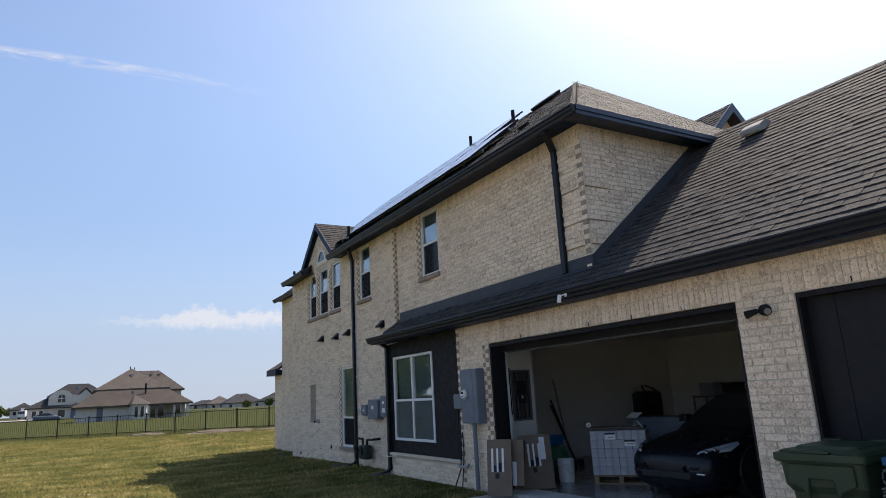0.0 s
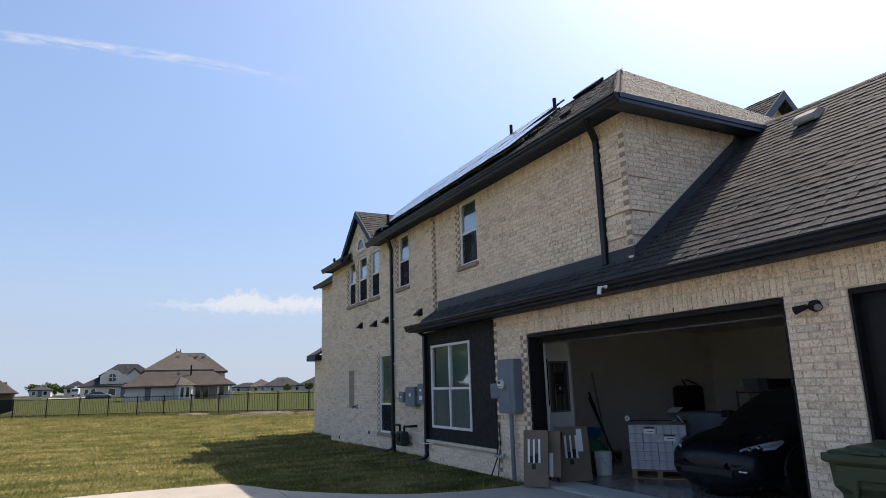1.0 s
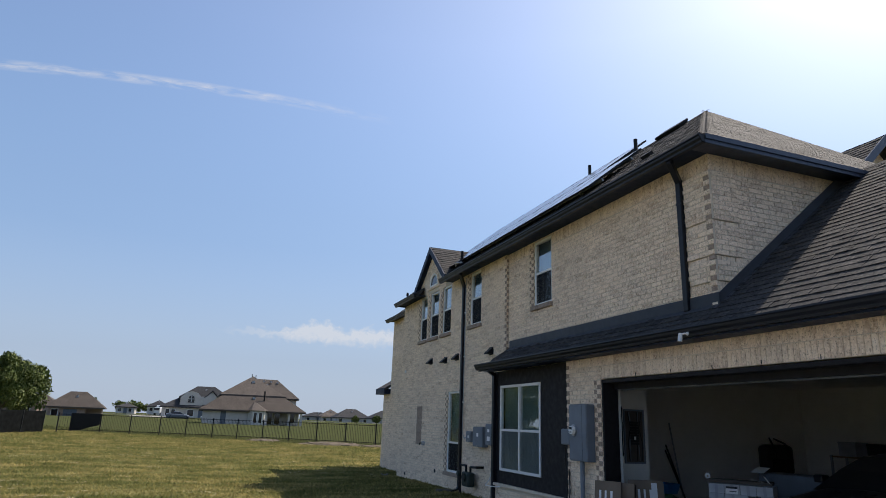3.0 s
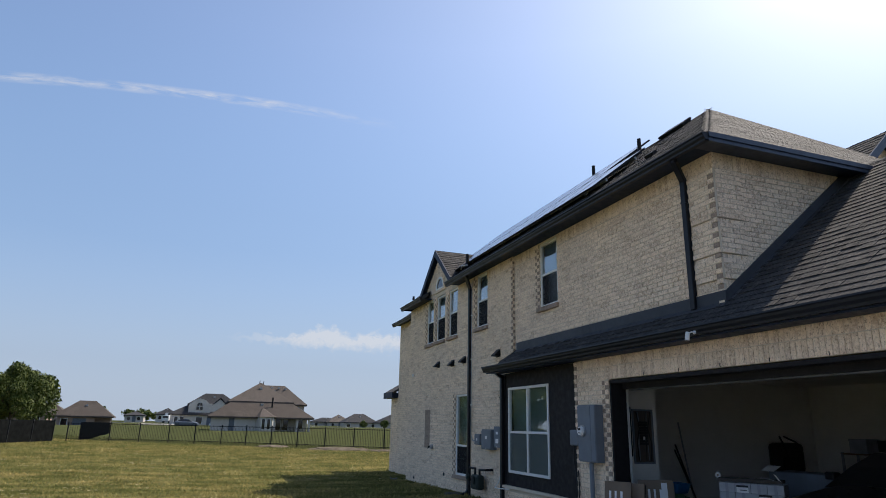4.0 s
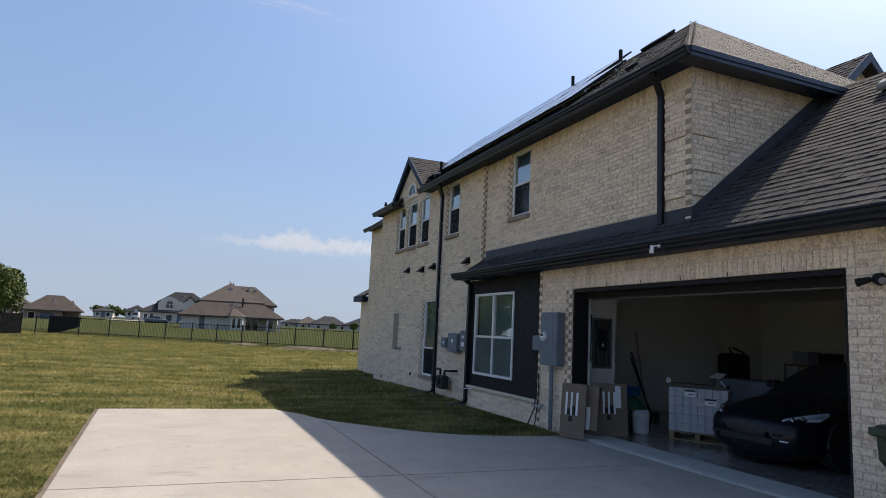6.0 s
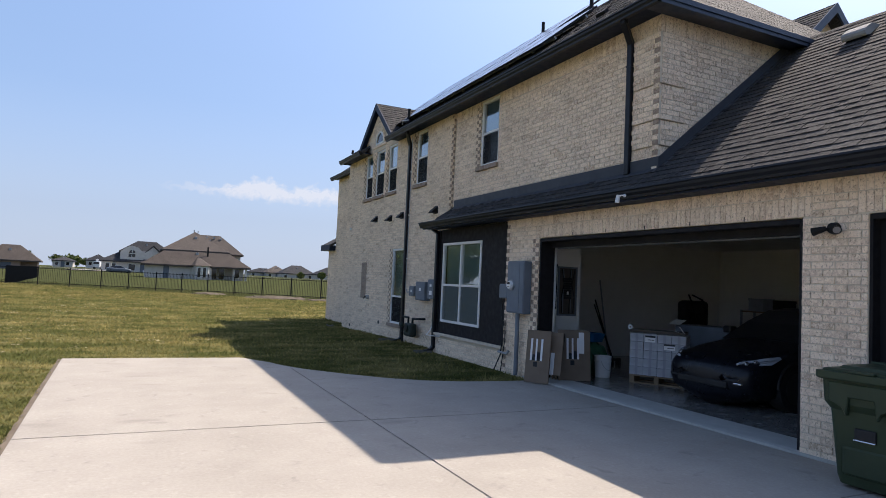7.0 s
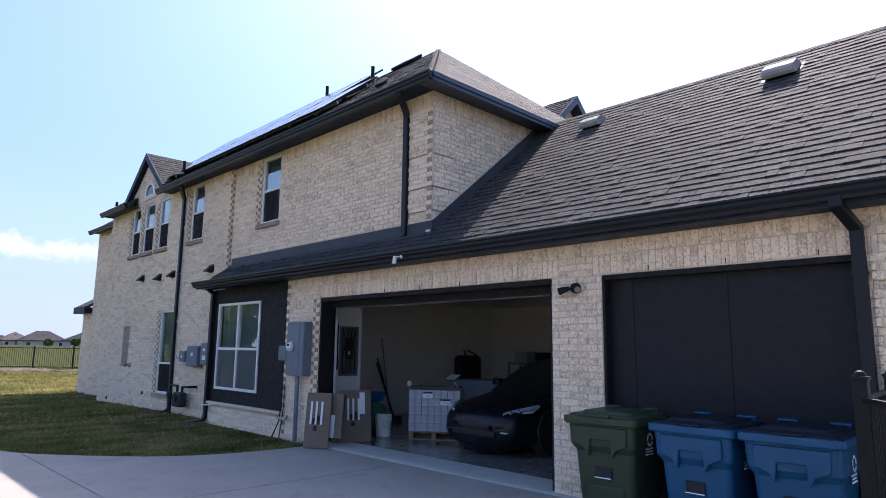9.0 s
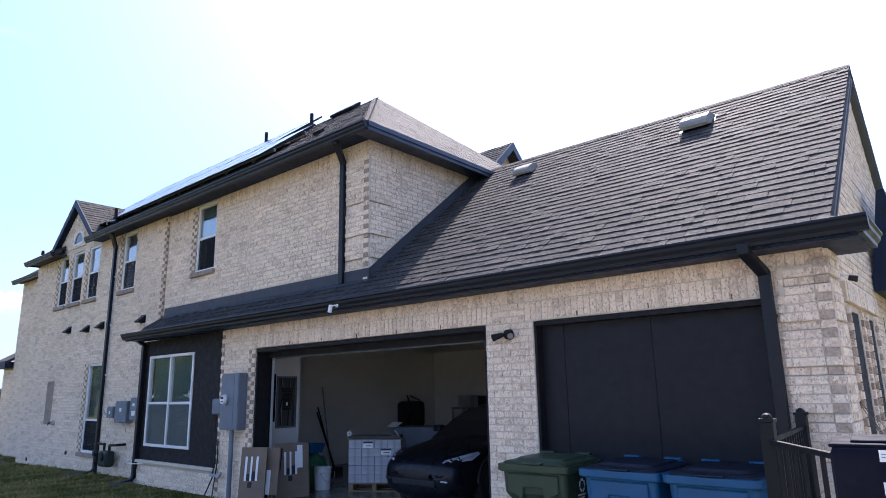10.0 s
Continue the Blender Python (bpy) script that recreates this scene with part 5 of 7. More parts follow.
def cart(m, plastic, lid_plastic, label, mark):
    """Front faces -x; 0.72 wide, 0.80 deep, 1.08 high."""
    t = thing("wheeled_cart", m, label, "wheelie bin", "carts before the garage door")
    bm = bmesh.new()
    loft(bm, [round_rect(-0.25, 0.25, -0.25, 0.25, 0.05, 0.03), round_rect(-0.27, 0.27, -0.27, 0.27, 0.06, 0.10),
              round_rect(-0.315, 0.32, -0.305, 0.305, 0.06, 0.66), round_rect(-0.32, 0.32, -0.31, 0.31, 0.06, 0.665),
              round_rect(-0.355, 0.345, -0.335, 0.335, 0.05, 0.72), round_rect(-0.37, 0.36, -0.345, 0.345, 0.05, 0.93)])
    body = part("body", bm, plastic, t)
    for p in body.data.polygons:
        p.use_smooth = False
    # moulded front: a raised shield with a hollow for the lifting bar
    sh = bmesh.new()
    prism(sh, [(-0.27, 0.90), (0.27, 0.90), (0.27, 0.74), (0.16, 0.69), (0.12, 0.62), (0.10, 0.78), (-0.10, 0.78), (-0.12, 0.62), (-0.16, 0.69), (-0.27, 0.74)], "x", -0.385, -0.33)
    bmesh.ops.bevel(sh, geom=list(sh.edges), offset=0.008, segments=1, affect="EDGES")
    part("moulding", sh, plastic, body)
    part("bar_pocket", B(-0.322, -0.29, -0.085, 0.085, 0.42, 0.53, bev=0.01), BLACK_PLASTIC, body)
    part("lift_bar", cyl(bmesh.new(), (-0.322, -0.085, 0.43), (-0.322, 0.085, 0.43), 0.009, seg=12), CHROME, t, "bright metal lifting bar")
    part("lower_panel", B(-0.30, -0.27, -0.2, 0.2, 0.12, 0.36, bev=0.02), plastic, body)
    rim = bmesh.new()
    loft(rim, [round_rect(-0.40, 0.37, -0.365, 0.365, 0.05, 0.915), round_rect(-0.415, 0.38, -0.38, 0.38, 0.05, 0.93), round_rect(-0.415, 0.38, -0.38, 0.38, 0.05, 0.985)])
    part("rim", rim, plastic, t)
    lid = bmesh.new()
    loft(lid, [round_rect(-0.36, 0.37, -0.35, 0.35, 0.05, 0.975), round_rect(-0.36, 0.37, -0.35, 0.35, 0.05, 1.000),
               round_rect(-0.335, 0.35, -0.325, 0.325, 0.05, 1.010), round_rect(-0.27, 0.33, -0.27, 0.27, 0.06, 1.012),
               round_rect(-0.24, 0.32, -0.25, 0.25, 0.06, 1.035)])
    ld = part("lid", lid, lid_plastic, t)
    part("lid_grip", B(-0.405, -0.35, -0.11, 0.11, 0.988, 1.006, bev=0.006), lid_plastic, ld)
    for s in (-1, 1):
        part("hinge_bar", B(0.30, 0.36, s * 0.2 - 0.08, s * 0.2 + 0.08, 1.03, 1.05, bev=0.005), plastic, t)
        wh = part("wheel", cyl(bmesh.new(), (0.30, s * 0.30, 0.13), (0.30, s * 0.36, 0.13), 0.13, seg=24), TYRE, t)
        part("hub", cyl(bmesh.new(), (0.30, s * 0.355, 0.13), (0.30, s * 0.37, 0.13), 0.07, seg=16), BLACK_PLASTIC, wh)
    part("handle", pipe(bmesh.new(), [(0.36, -0.26, 0.98), (0.43, -0.24, 1.0), (0.43, 0.24, 1.0), (0.36, 0.26, 0.98)], 0.016), plastic, t)
    # white printed mark and bars on the side wall
    mk = bmesh.new()
    for i in range(5):
        a0 = 2 * math.pi * i / 5 + 0.3
        turn_box(mk, pose(mark + 0.05 * math.cos(a0), -0.349, 0.79 + 0.05 * math.sin(a0), 0, -math.degrees(a0), 0), 0.022, 0.003, 0.05)
    for z, w in ((0.70, 0.16), (0.675, 0.12), (0.65, 0.16)):
        box(mk, mark - w / 2, mark + w / 2, -0.344, -0.339, z, z + 0.013)
    part("printed_mark", mk, PAPER, t, "white printed symbol and lines")
    return t


cart(pose(6.28, 3.72, 0.0, 0, 0, 3), GREEN_PLASTIC, GREEN_PLASTIC, "dark green plastic wheeled cart with a closed lid", -0.05)
cart(pose(6.29, 2.82, 0.0, 0, 0, -2), BLUE_PLASTIC, LID_PLASTIC, "blue plastic wheeled cart with a dark lid", -0.05)
cart(pose(6.29, 2.06, 0.0, 0, 0, 1), BLUE_PLASTIC, LID_PLASTIC, "blue plastic wheeled cart beside the metal fence", -0.05)

# ---- metal fence and gate opener at the garage corner ----
fence = thing("metal_fence", pose(0, 0, 0), "black metal picket fence at the garage corner", "fence")
PA, PB, PC = Vector((6.62, 1.50, 0)), Vector((5.05, 1.36, 0)), Vector((3.9, 0.62, 0))
for p, h in ((PA, 1.44), (PB, 1.46), (PC, 1.40)):
    post = part("post", B(p.x - 0.04, p.x + 0.04, p.y - 0.04, p.y + 0.04, 0, h, bev=0.004), BLACK, fence)
    cap = bmesh.new()
    box(cap, p.x - 0.047, p.x + 0.047, p.y - 0.047, p.y + 0.047, h, h + 0.02)
    q = bmesh.ops.create_uvsphere(cap, u_segments=12, v_segments=8, radius=0.036)
    bmesh.ops.translate(cap, vec=(p.x, p.y, h + 0.02), verts=q["verts"])
    part("post_cap", cap, BLACK, post)
for a, b in ((PA, PB), (PB, PC)):
    d = b - a
    ang = math.degrees(math.atan2(d.y, d.x))
    for z in (1.34, 0.16):
        rl = turn_box(bmesh.new(), Matrix.Translation((a + b) / 2 + Vector((0, 0, z))) @ pose(0, 0, 0, 0, 0, ang), d.length, 0.03, 0.03, 0.003)
        part("rail", rl, BLACK, fence)
    kk = int(d.length / 0.115)
    for i in range(1, kk):
        p = a.lerp(b, i / kk)
        part("picket", turn_box(bmesh.new(), Matrix.Translation(p + Vector((0, 0, 0.72))) @ pose(0, 0, 0, 0, 0, ang), 0.02, 0.02, 1.25), BLACK, fence)
op = thing("gate_opener", pose(3.5, 0.47, 0.0, 0, 0, 8), "dark navy gate opener box with white warning labels", "gate opener")
part("pedestal", B(-0.06, 0.06, -0.06, 0.06, 0, 1.20), BLACK, op)
bx = B(-0.20, 0.20, -0.26, 0.265, 1.185, 1.47, bev=0.022)
case = part("case", bx, NAVY, op)
part("lid", B(-0.185, 0.20, -0.262, 0.268, 1.466, 1.480, bev=0.006), NAVY, case)
part("lid_ridge", B(-0.13, 0.20, -0.255, 0.20, 1.478, 1.490, bev=0.005), NAVY, case)
for c, d in ((1.424, 1.462), (1.315, 1.357), (1.272, 1.300)):
    part("label_plate", B(-0.2035, -0.199, -0.03, 0.12, c, d), PAPER, case, "white warning label")
part("label_band", B(-0.2035, -0.199, -0.03, 0.12, 1.301, 1.314), BLACK_PLASTIC, case)
for z in (1.438, 1.448, 1.322, 1.332, 1.345, 1.284):
    part("label_line", B(-0.2042, -0.2032, -0.026, 0.114, z, z + 0.0022), GREY_METAL, case)
part("name_plate", B(-0.206, -0.199, 0.200, 0.245, 1.228, 1.248), GALV, case)
# bare shrub by the gable wall
shrub = thing("bare_shrub", pose(6.95, 0.75, 0.0), "leafless shrub with thin twigs by the wall", "shrub")
rng = random.Random(9)
for i in range(5):
    bm = bmesh.new()
    p = Vector((rng.uniform(-0.05, 0.05), rng.uniform(-0.05, 0.05), 0))
    d = Vector((rng.uniform(-0.2, 0.5), rng.uniform(-0.25, 0.25), 1)).normalized()
    r = 0.012
    for j in range(7):
        q = p + d * 0.32
        cyl(bm, p, q, r, r * 0.8, 6)
        if j > 1:
            e = p + (d + Vector((rng.uniform(-1, 1), rng.uniform(-1, 1), 0.4))).normalized() * rng.uniform(0.2, 0.5)
            cyl(bm, p, e, r * 0.5, r * 0.2, 5)
        p, r = q, r * 0.78
        d = (d + Vector((rng.uniform(-0.2, 0.2), rng.uniform(-0.2, 0.2), 0))).normalized()
    part("stem", bm, TWIG, shrub)

# ---- garage contents ----
pb = thing("breaker_panel", pose(7.81, 10.298, 1.08), "open grey breaker panel full of dark wires on the wall", "breaker panel")
part("frame", box(box(box(B(-0.22, -0.19, -0.025, 0, 0, 0.93), 0.19, 0.22, -0.025, 0, 0, 0.93), -0.19, 0.19, -0.025, 0, 0, 0.03), -0.19, 0.19, -0.025, 0, 0.9, 0.93), GREY_METAL, pb)
part("back", B(-0.19, 0.19, -0.008, 0, 0.03, 0.9), BROWN_BOARD, pb)
rng = random.Random(4)
for i in range(9):
    part("breaker", B(-0.09, 0.09, -0.03, -0.008, 0.32 + i * 0.045, 0.36 + i * 0.045, bev=0.003), BLACK_PLASTIC, pb)
for i in range(8):
    xx = rng.uniform(-0.17, 0.17)
    part("wire", pipe(bmesh.new(), [(xx, -0.014, 0.05), (xx + rng.uniform(-0.03, 0.03), -0.016, 0.35), (xx * 0.7, -0.016, 0.6), (xx + rng.uniform(-0.04, 0.04), -0.014, 0.88)], 0.006, 6), (GREY_METAL, BLACK, BLACK_PLASTIC)[i % 3], pb)
part("tag", B(-0.02, 0.02, -0.034, -0.03, 0.4, 0.46), PAPER, pb)
wb2 = thing("cover_plate", pose(7.50, 10.296, 1.2), "tall dark cover plate beside the breaker panel", "cover plate")
part("plate", B(-0.06, 0.06, -0.03, 0, 0, 0.85, bev=0.005), BLACK, wb2)
tr = thing("door_track", pose(7.06, 9.72, 0.03), "pale vertical track of the raised garage door", "door track", "door tracks")
part("track", box(box(B(0, 0.05, -0.004, 0, 0, 2.3), 0, 0.004, -0.04, 0, 0, 2.3), 0.046, 0.05, -0.04, 0, 0, 2.3), VINYL, tr)
for z in (0.4, 1.2, 2.0):
    part("bracket", B(0.0, 0.06, 0.0, 0.05, z, z + 0.06), GALV, tr)
copy_thing(tr, pose(7.06, 4.92, 0.03))
rd = thing("raised_door", pose(7.15, 7.22, 2.58), "garage door raised flat under the ceiling", "garage door")
for i in range(4):
    part("door_panel", B(i * 0.61, 0.6 + i * 0.61, -2.40, 2.40, 0, 0.045, bev=0.005), GALV, rd)
part("door_panel", B(-0.07, -0.03, -2.40, 2.40, -0.27, 0.02, bev=0.005), PANEL, rd)
part("bottom_seal", B(-0.075, -0.025, -2.40, 2.40, -0.295, -0.27), GREY_METAL, rd, "grey rubber seal")
for y in (-2.38, 2.38):
    part("rail", B(0, 3.2, y - 0.02, y + 0.02, 0.05, 0.09), GALV, rd)
cp = thing("ceiling_bracket", pose(8.6, 4.95, 2.44), "dark angle bracket under the garage ceiling", "bracket")
part("strut", pipe(bmesh.new(), [(0, 0, 0.32), (-0.1, 0.05, 0.0), (-0.25, 0.1, 0.32)], 0.018, 8), BLACK, cp)
for x, y, z, w in ((14.33, 9.6, 1.55, 0.09), (14.33, 10.9, 1.2, 0.06), (14.33, 9.3, 2.1, 0.12)):
    sp = thing("wall_plate", pose(x, y, z), "small pale plate on the garage back wall", "wall plate", "wall plates")
    part("plate", B(-0.015, 0, -w / 2, w / 2, 0, 0.16, bev=0.004), GALV, sp)


def leaning_card(m, w, h, label, strips_at, squares, labels):
    t = thing("cardboard_sheet", m, label, "cardboard", "leaning cardboard sheets")
    part("sheet", B(-0.02, 0.02, -w / 2, w / 2, 0, h, bev=0.004), CARD, t)
    for a, b, z0, z1 in strips_at:
        part("printed_strip", B(-0.023, -0.02, a, b, z0, z1), PAPER, t, "white printed strip")
    for a, b, z0, z1 in squares:
        part("cut_out", B(-0.0225, -0.018, a, b, z0, z1), BLACK_PLASTIC, t, "black printed square")
    for a, b, z0, z1 in labels:
        part("paper_label", B(-0.024, -0.02, a, b, z0, z1), PAPER, t, "white paper label")
    return t


bars = [(0.10, 0.135, 0.36, 0.72), (0.015, 0.045, 0.36, 0.72), (-0.08, -0.045, 0.36, 0.72)]
sq = [(0.045, 0.10, 0.36, 0.46), (-0.04, 0.01, 0.36, 0.46), (0.0, 0.07, 0.26, 0.34), (-0.045, 0.015, 0.40, 0.50)]
leaning_card(pose(6.46, 9.24, 0.02, 0, 7, 34), 0.42, 0.86, "brown cardboard sheet with white strips leaning by the door jamb", bars, sq, [])
leaning_card(pose(6.66, 9.22, 0.16, 0, 6, 28), 0.50, 0.70, "brown cardboard sheet with a white label behind another", [(-0.12, -0.03, 0.0, 0.36)], [(0.02, 0.09, 0.58, 0.6), (0.02, 0.09, 0.62, 0.64)], [])
leaning_card(pose(7.24, 9.24, 0.035, 0, 10, 66), 0.55, 0.86, "brown cardboard sheet with white strips leaning inside the garage", bars, sq, [(-0.17, -0.08, 0.46, 0.82)])
leaning_card(pose(7.42, 9.46, 0.035, 0, 10, 66), 0.55, 0.80, "plain brown cardboard sheet leaning inside the garage", [], [], [])
for i, (x, y, h, mt2) in enumerate(((6.98, 9.42, 0.74, RAW_WOOD), (7.03, 9.40, 0.78, BLACK), (6.95, 9.46, 0.70, RAW_WOOD))):
    wd = thing("wood_strip", pose(x, y, 0.035, 4, 3, 15 * i), "thin upright strip leaning by the cardboard", "wood strip", "strips by the cardboard")
    part("strip", B(-0.02, 0.02, -0.012, 0.012, 0, h, bev=0.002), mt2, wd)

bk = thing("bucket", pose(8.12, 9.57, 0.03), "white plastic bucket on the garage floor", "bucket")
shell = bmesh.new()
N = 28
rings = [[(r * math.cos(2 * math.pi * i / N), r * math.sin(2 * math.pi * i / N), z) for i in range(N)] for r, z in ((0.128, 0.0), (0.132, 0.01), (0.150, 0.36), (0.155, 0.365), (0.155, 0.38), (0.142, 0.38), (0.126, 0.03))]
part("body", loft(shell, rings), WHITE_PLASTIC, bk)
rb2 = bmesh.new()
rings = [[(r * math.cos(2 * math.pi * i / N), r * math.sin(2 * math.pi * i / N), z) for i in range(N)] for r, z in ((0.147, 0.28), (0.158, 0.285), (0.158, 0.30), (0.148, 0.305))]
part("rib", loft(rb2, rings), WHITE_PLASTIC, bk)
part("handle", pipe(bmesh.new(), [(-0.152 * math.cos(a), -0.06 * math.sin(a) - 0.14, 0.30 - 0.16 * math.sin(a)) for a in [math.pi * i / 8 for i in range(9)]], 0.004, 6), GALV, bk)

bl = thing("blue_tub", pose(8.25, 10.05, 0.62), "blue plastic tub on top of green bags", "tub")
tb = bmesh.new()
part("body", loft(tb, [round_rect(-0.13, 0.13, -0.16, 0.16, 0.05, 0), round_rect(-0.17, 0.17, -0.21, 0.21, 0.06, 0.16), round_rect(-0.15, 0.15, -0.19, 0.19, 0.05, 0.16), round_rect(-0.12, 0.12, -0.15, 0.15, 0.05, 0.02)]), BLUE_PLASTIC, bl)
gb = thing("green_bag", pose(8.28, 10.05, 0.03), "slumped green bag on the garage floor", "bag")
bm = bmesh.new()
bmesh.ops.create_icosphere(bm, subdivisions=4, radius=1)
for vtx in bm.verts:
    nn = noise.noise(vtx.co * 2.2) * 0.16 + noise.noise(vtx.co * 6) * 0.05
    vtx.co = Vector((vtx.co.x * 0.24, vtx.co.y * 0.27, max(vtx.co.z * 0.30, -0.28))) * (1 + nn)
    vtx.co.z += 0.29
part("sack", bm, GREEN_BAG, gb)
for x, y, tx, ty, h, mt2, nm, lb in ((9.6, 11.0, 0.6, 1.38, 1.33, BLACK, "long_pole", "dark long pole leaning on the garage wall"), (9.75, 11.15, 0.42, 1.22, 1.22, BLACK, "broom", "dark broom leaning on the garage wall"), (9.9, 11.5, 0.42, 0.88, 1.8, GALV, "thin_rod", "thin pale rod leaning on the garage wall")):
    pl = thing(nm, pose(x, y, 0.03), lb, "pole", "poles on the garage wall")
    part("shaft", cyl(bmesh.new(), (0, 0, 0.03), (tx, ty, h), 0.016, seg=10), mt2, pl)
    if nm == "broom":
        part("brush", B(-0.16, 0.16, -0.04, 0.04, 0, 0.12, bev=0.01), BLACK_PLASTIC, pl)

# shrink-wrapped cartons on a pallet
PM = pose(8.62, 8.70, 0.03, 0, 0, 33)
pal = thing("pallet", PM, "raw wooden pallet on the garage floor", "pallet")
for i in range(3):
    part("runner", B(-0.20, 0.20, -0.45 + i * 0.41, -0.37 + i * 0.41, 0.02, 0.12, bev=0.004), RAW_WOOD, pal)
for i in range(3):
    part("deck_board", B(-0.20 + i * 0.15, -0.10 + i * 0.15, -0.46, 0.46, 0.12, 0.14, bev=0.003), RAW_WOOD, pal)
for i in range(2):
    part("bottom_board", B(-0.20 + i * 0.31, -0.11 + i * 0.31, -0.46, 0.46, 0.0, 0.02, bev=0.003), RAW_WOOD, pal)
rng = random.Random(12)
first = None
for r in range(5):
    for c in range(4):
        m2 = PM @ pose(rng.uniform(-0.006, 0.006), -0.351 + c * 0.234, 0.142 + r * 0.1424, 0, 0, rng.uniform(-1.2, 1.2))
        if first is None:
            first = thing("white_carton", m2, "white cardboard carton in a stacked pallet load", "carton", "cartons on the pallet")
            part("box", B(-0.17, 0.17, -0.115, 0.115, 0, 0.141, bev=0.006), WHITE_CARD, first)
            part("tape", B(-0.1715, -0.17, -0.022, 0.022, 0.0, 0.141), TAPE, first, "grey packing tape")
        else:
            copy_thing(first, m2)
for y, z, w, h in ((0.12, 0.57, 0.17, 0.11), (-0.20, 0.46, 0.18, 0.10)):
    lb = thing("shipping_label", PM @ pose(-0.180, y, 0.142 + z), "white printed shipping label on a carton", "label", "shipping labels")
    part("sheet", B(-0.001, 0.001, -w / 2, w / 2, 0, h), PAPER, lb)
    part("printed_bar", B(-0.0025, -0.001, -w / 2, w / 2, h - 0.03, h), BLACK_PLASTIC, lb)
    part("printed_line", B(-0.0025, -0.001, -w / 2 + 0.02, w / 2 - 0.05, h * 0.3, h * 0.3 + 0.012), BLACK_PLASTIC, lb)
tc = thing("flat_carton", PM @ pose(0.05, 0.0, 0.856, 0, 0, 4), "flat brown carton lying on the pallet load", "carton")
part("box", B(-0.08, 0.27, -0.42, 0.52, 0, 0.05, bev=0.006), BROWN_BOARD, tc)
rl = thing("paper_roll", pose(8.52, 9.33, 0.914, 0, 0, 45), "white paper roll sticking out of the load", "paper roll")
part("roll", cyl(bmesh.new(), (0, 0, 0.045), (0.4, 0, 0.045), 0.044, seg=18), PAPER, rl)
part("core", cyl(bmesh.new(), (-0.002, 0, 0.045), (0.01, 0, 0.045), 0.016, seg=12), CARD, rl)
for y, a, w in ((-0.22, 12, 0.16), (-0.36, 55, 0.12)):
    sp = thing("paper_sheet", PM @ pose(-0.02, y, 0.908), "loose white paper folded on the pallet load", "paper", "papers on the load")
    part("sheet", turn_box(bmesh.new(), pose(0, 0, 0.04 if a > 30 else 0.02, a, 0, 20), 0.16, w, 0.003), PAPER, sp)
lg = thing("long_carton", pose(10.2, 8.9, 0.03, 0, 0, 4), "long grey carton standing behind the pallet", "carton")
part("box", B(-0.3, 0.3, -0.62, 0.68, 0, 0.98, bev=0.01), GREY_METAL, lg)
part("flap", turn_box(bmesh.new(), pose(-0.33, 0.60, 1.02, 0, -25, 0), 0.2, 0.25, 0.008), PAPER, lg)
bg = thing("black_backpack", pose(13.1, 12.12, 0.72), "black backpack hanging at the garage wall", "backpack")
part("sack", B(-0.42, 0.42, -0.14, 0.16, 0.05, 0.72, bev=0.1), BLACK_PLASTIC, bg)
part("pocket", B(-0.30, 0.30, -0.20, -0.13, 0.10, 0.42, bev=0.03), BLACK, bg)
for x in (-0.2, 0.2):
    part("strap", pipe(bmesh.new(), [(x, -0.15, 0.2), (x * 1.1, -0.21, 0.5), (x, -0.10, 0.74), (x * 0.3, 0.1, 0.86)], 0.018, 8), BLACK, bg)
shf = thing("storage_shelf", pose(13.9, 9.6, 0.03), "dim storage shelf at the garage back wall", "shelf")
for i in range(3):
    part("board", B(-0.25, 0.25, -1.6, 1.6, 0.3 + i * 0.45, 0.33 + i * 0.45, bev=0.004), RAW_WOOD, shf)
for x in (-0.23, 0.23):
    for y in (-1.57, 1.57):
        part("upright", B(x - 0.02, x + 0.02, y - 0.02, y + 0.02, 0, 1.25), GALV, shf)
for y, z, w, h, c2, nm in ((-0.9, 1.23, 0.35, 0.5, CARD, "brown_box"), (-0.3, 1.23, 0.4, 0.35, CARD, "brown_box"), (0.6, 1.23, 0.3, 0.28, BLACK_PLASTIC, "dark_case"), (1.2, 1.23, 0.4, 0.3, WHITE_CARD, "pale_box"), (-1.3, 1.23, 0.25, 0.22, GREEN_PLASTIC, "green_case")):
    bx2 = thing(nm, pose(13.9, 9.6 + y, 0.03 + z), nm.replace("_", " ") + " standing on the garage shelf", "box", "boxes on the shelf")
    part("box", B(-0.2, 0.2, -w / 2, w / 2, 0, h, bev=0.006), c2, bx2)
    part("lid", B(-0.205, 0.205, -w / 2 - 0.004, w / 2 + 0.004, h - 0.05, h + 0.004, bev=0.003), c2, bx2)


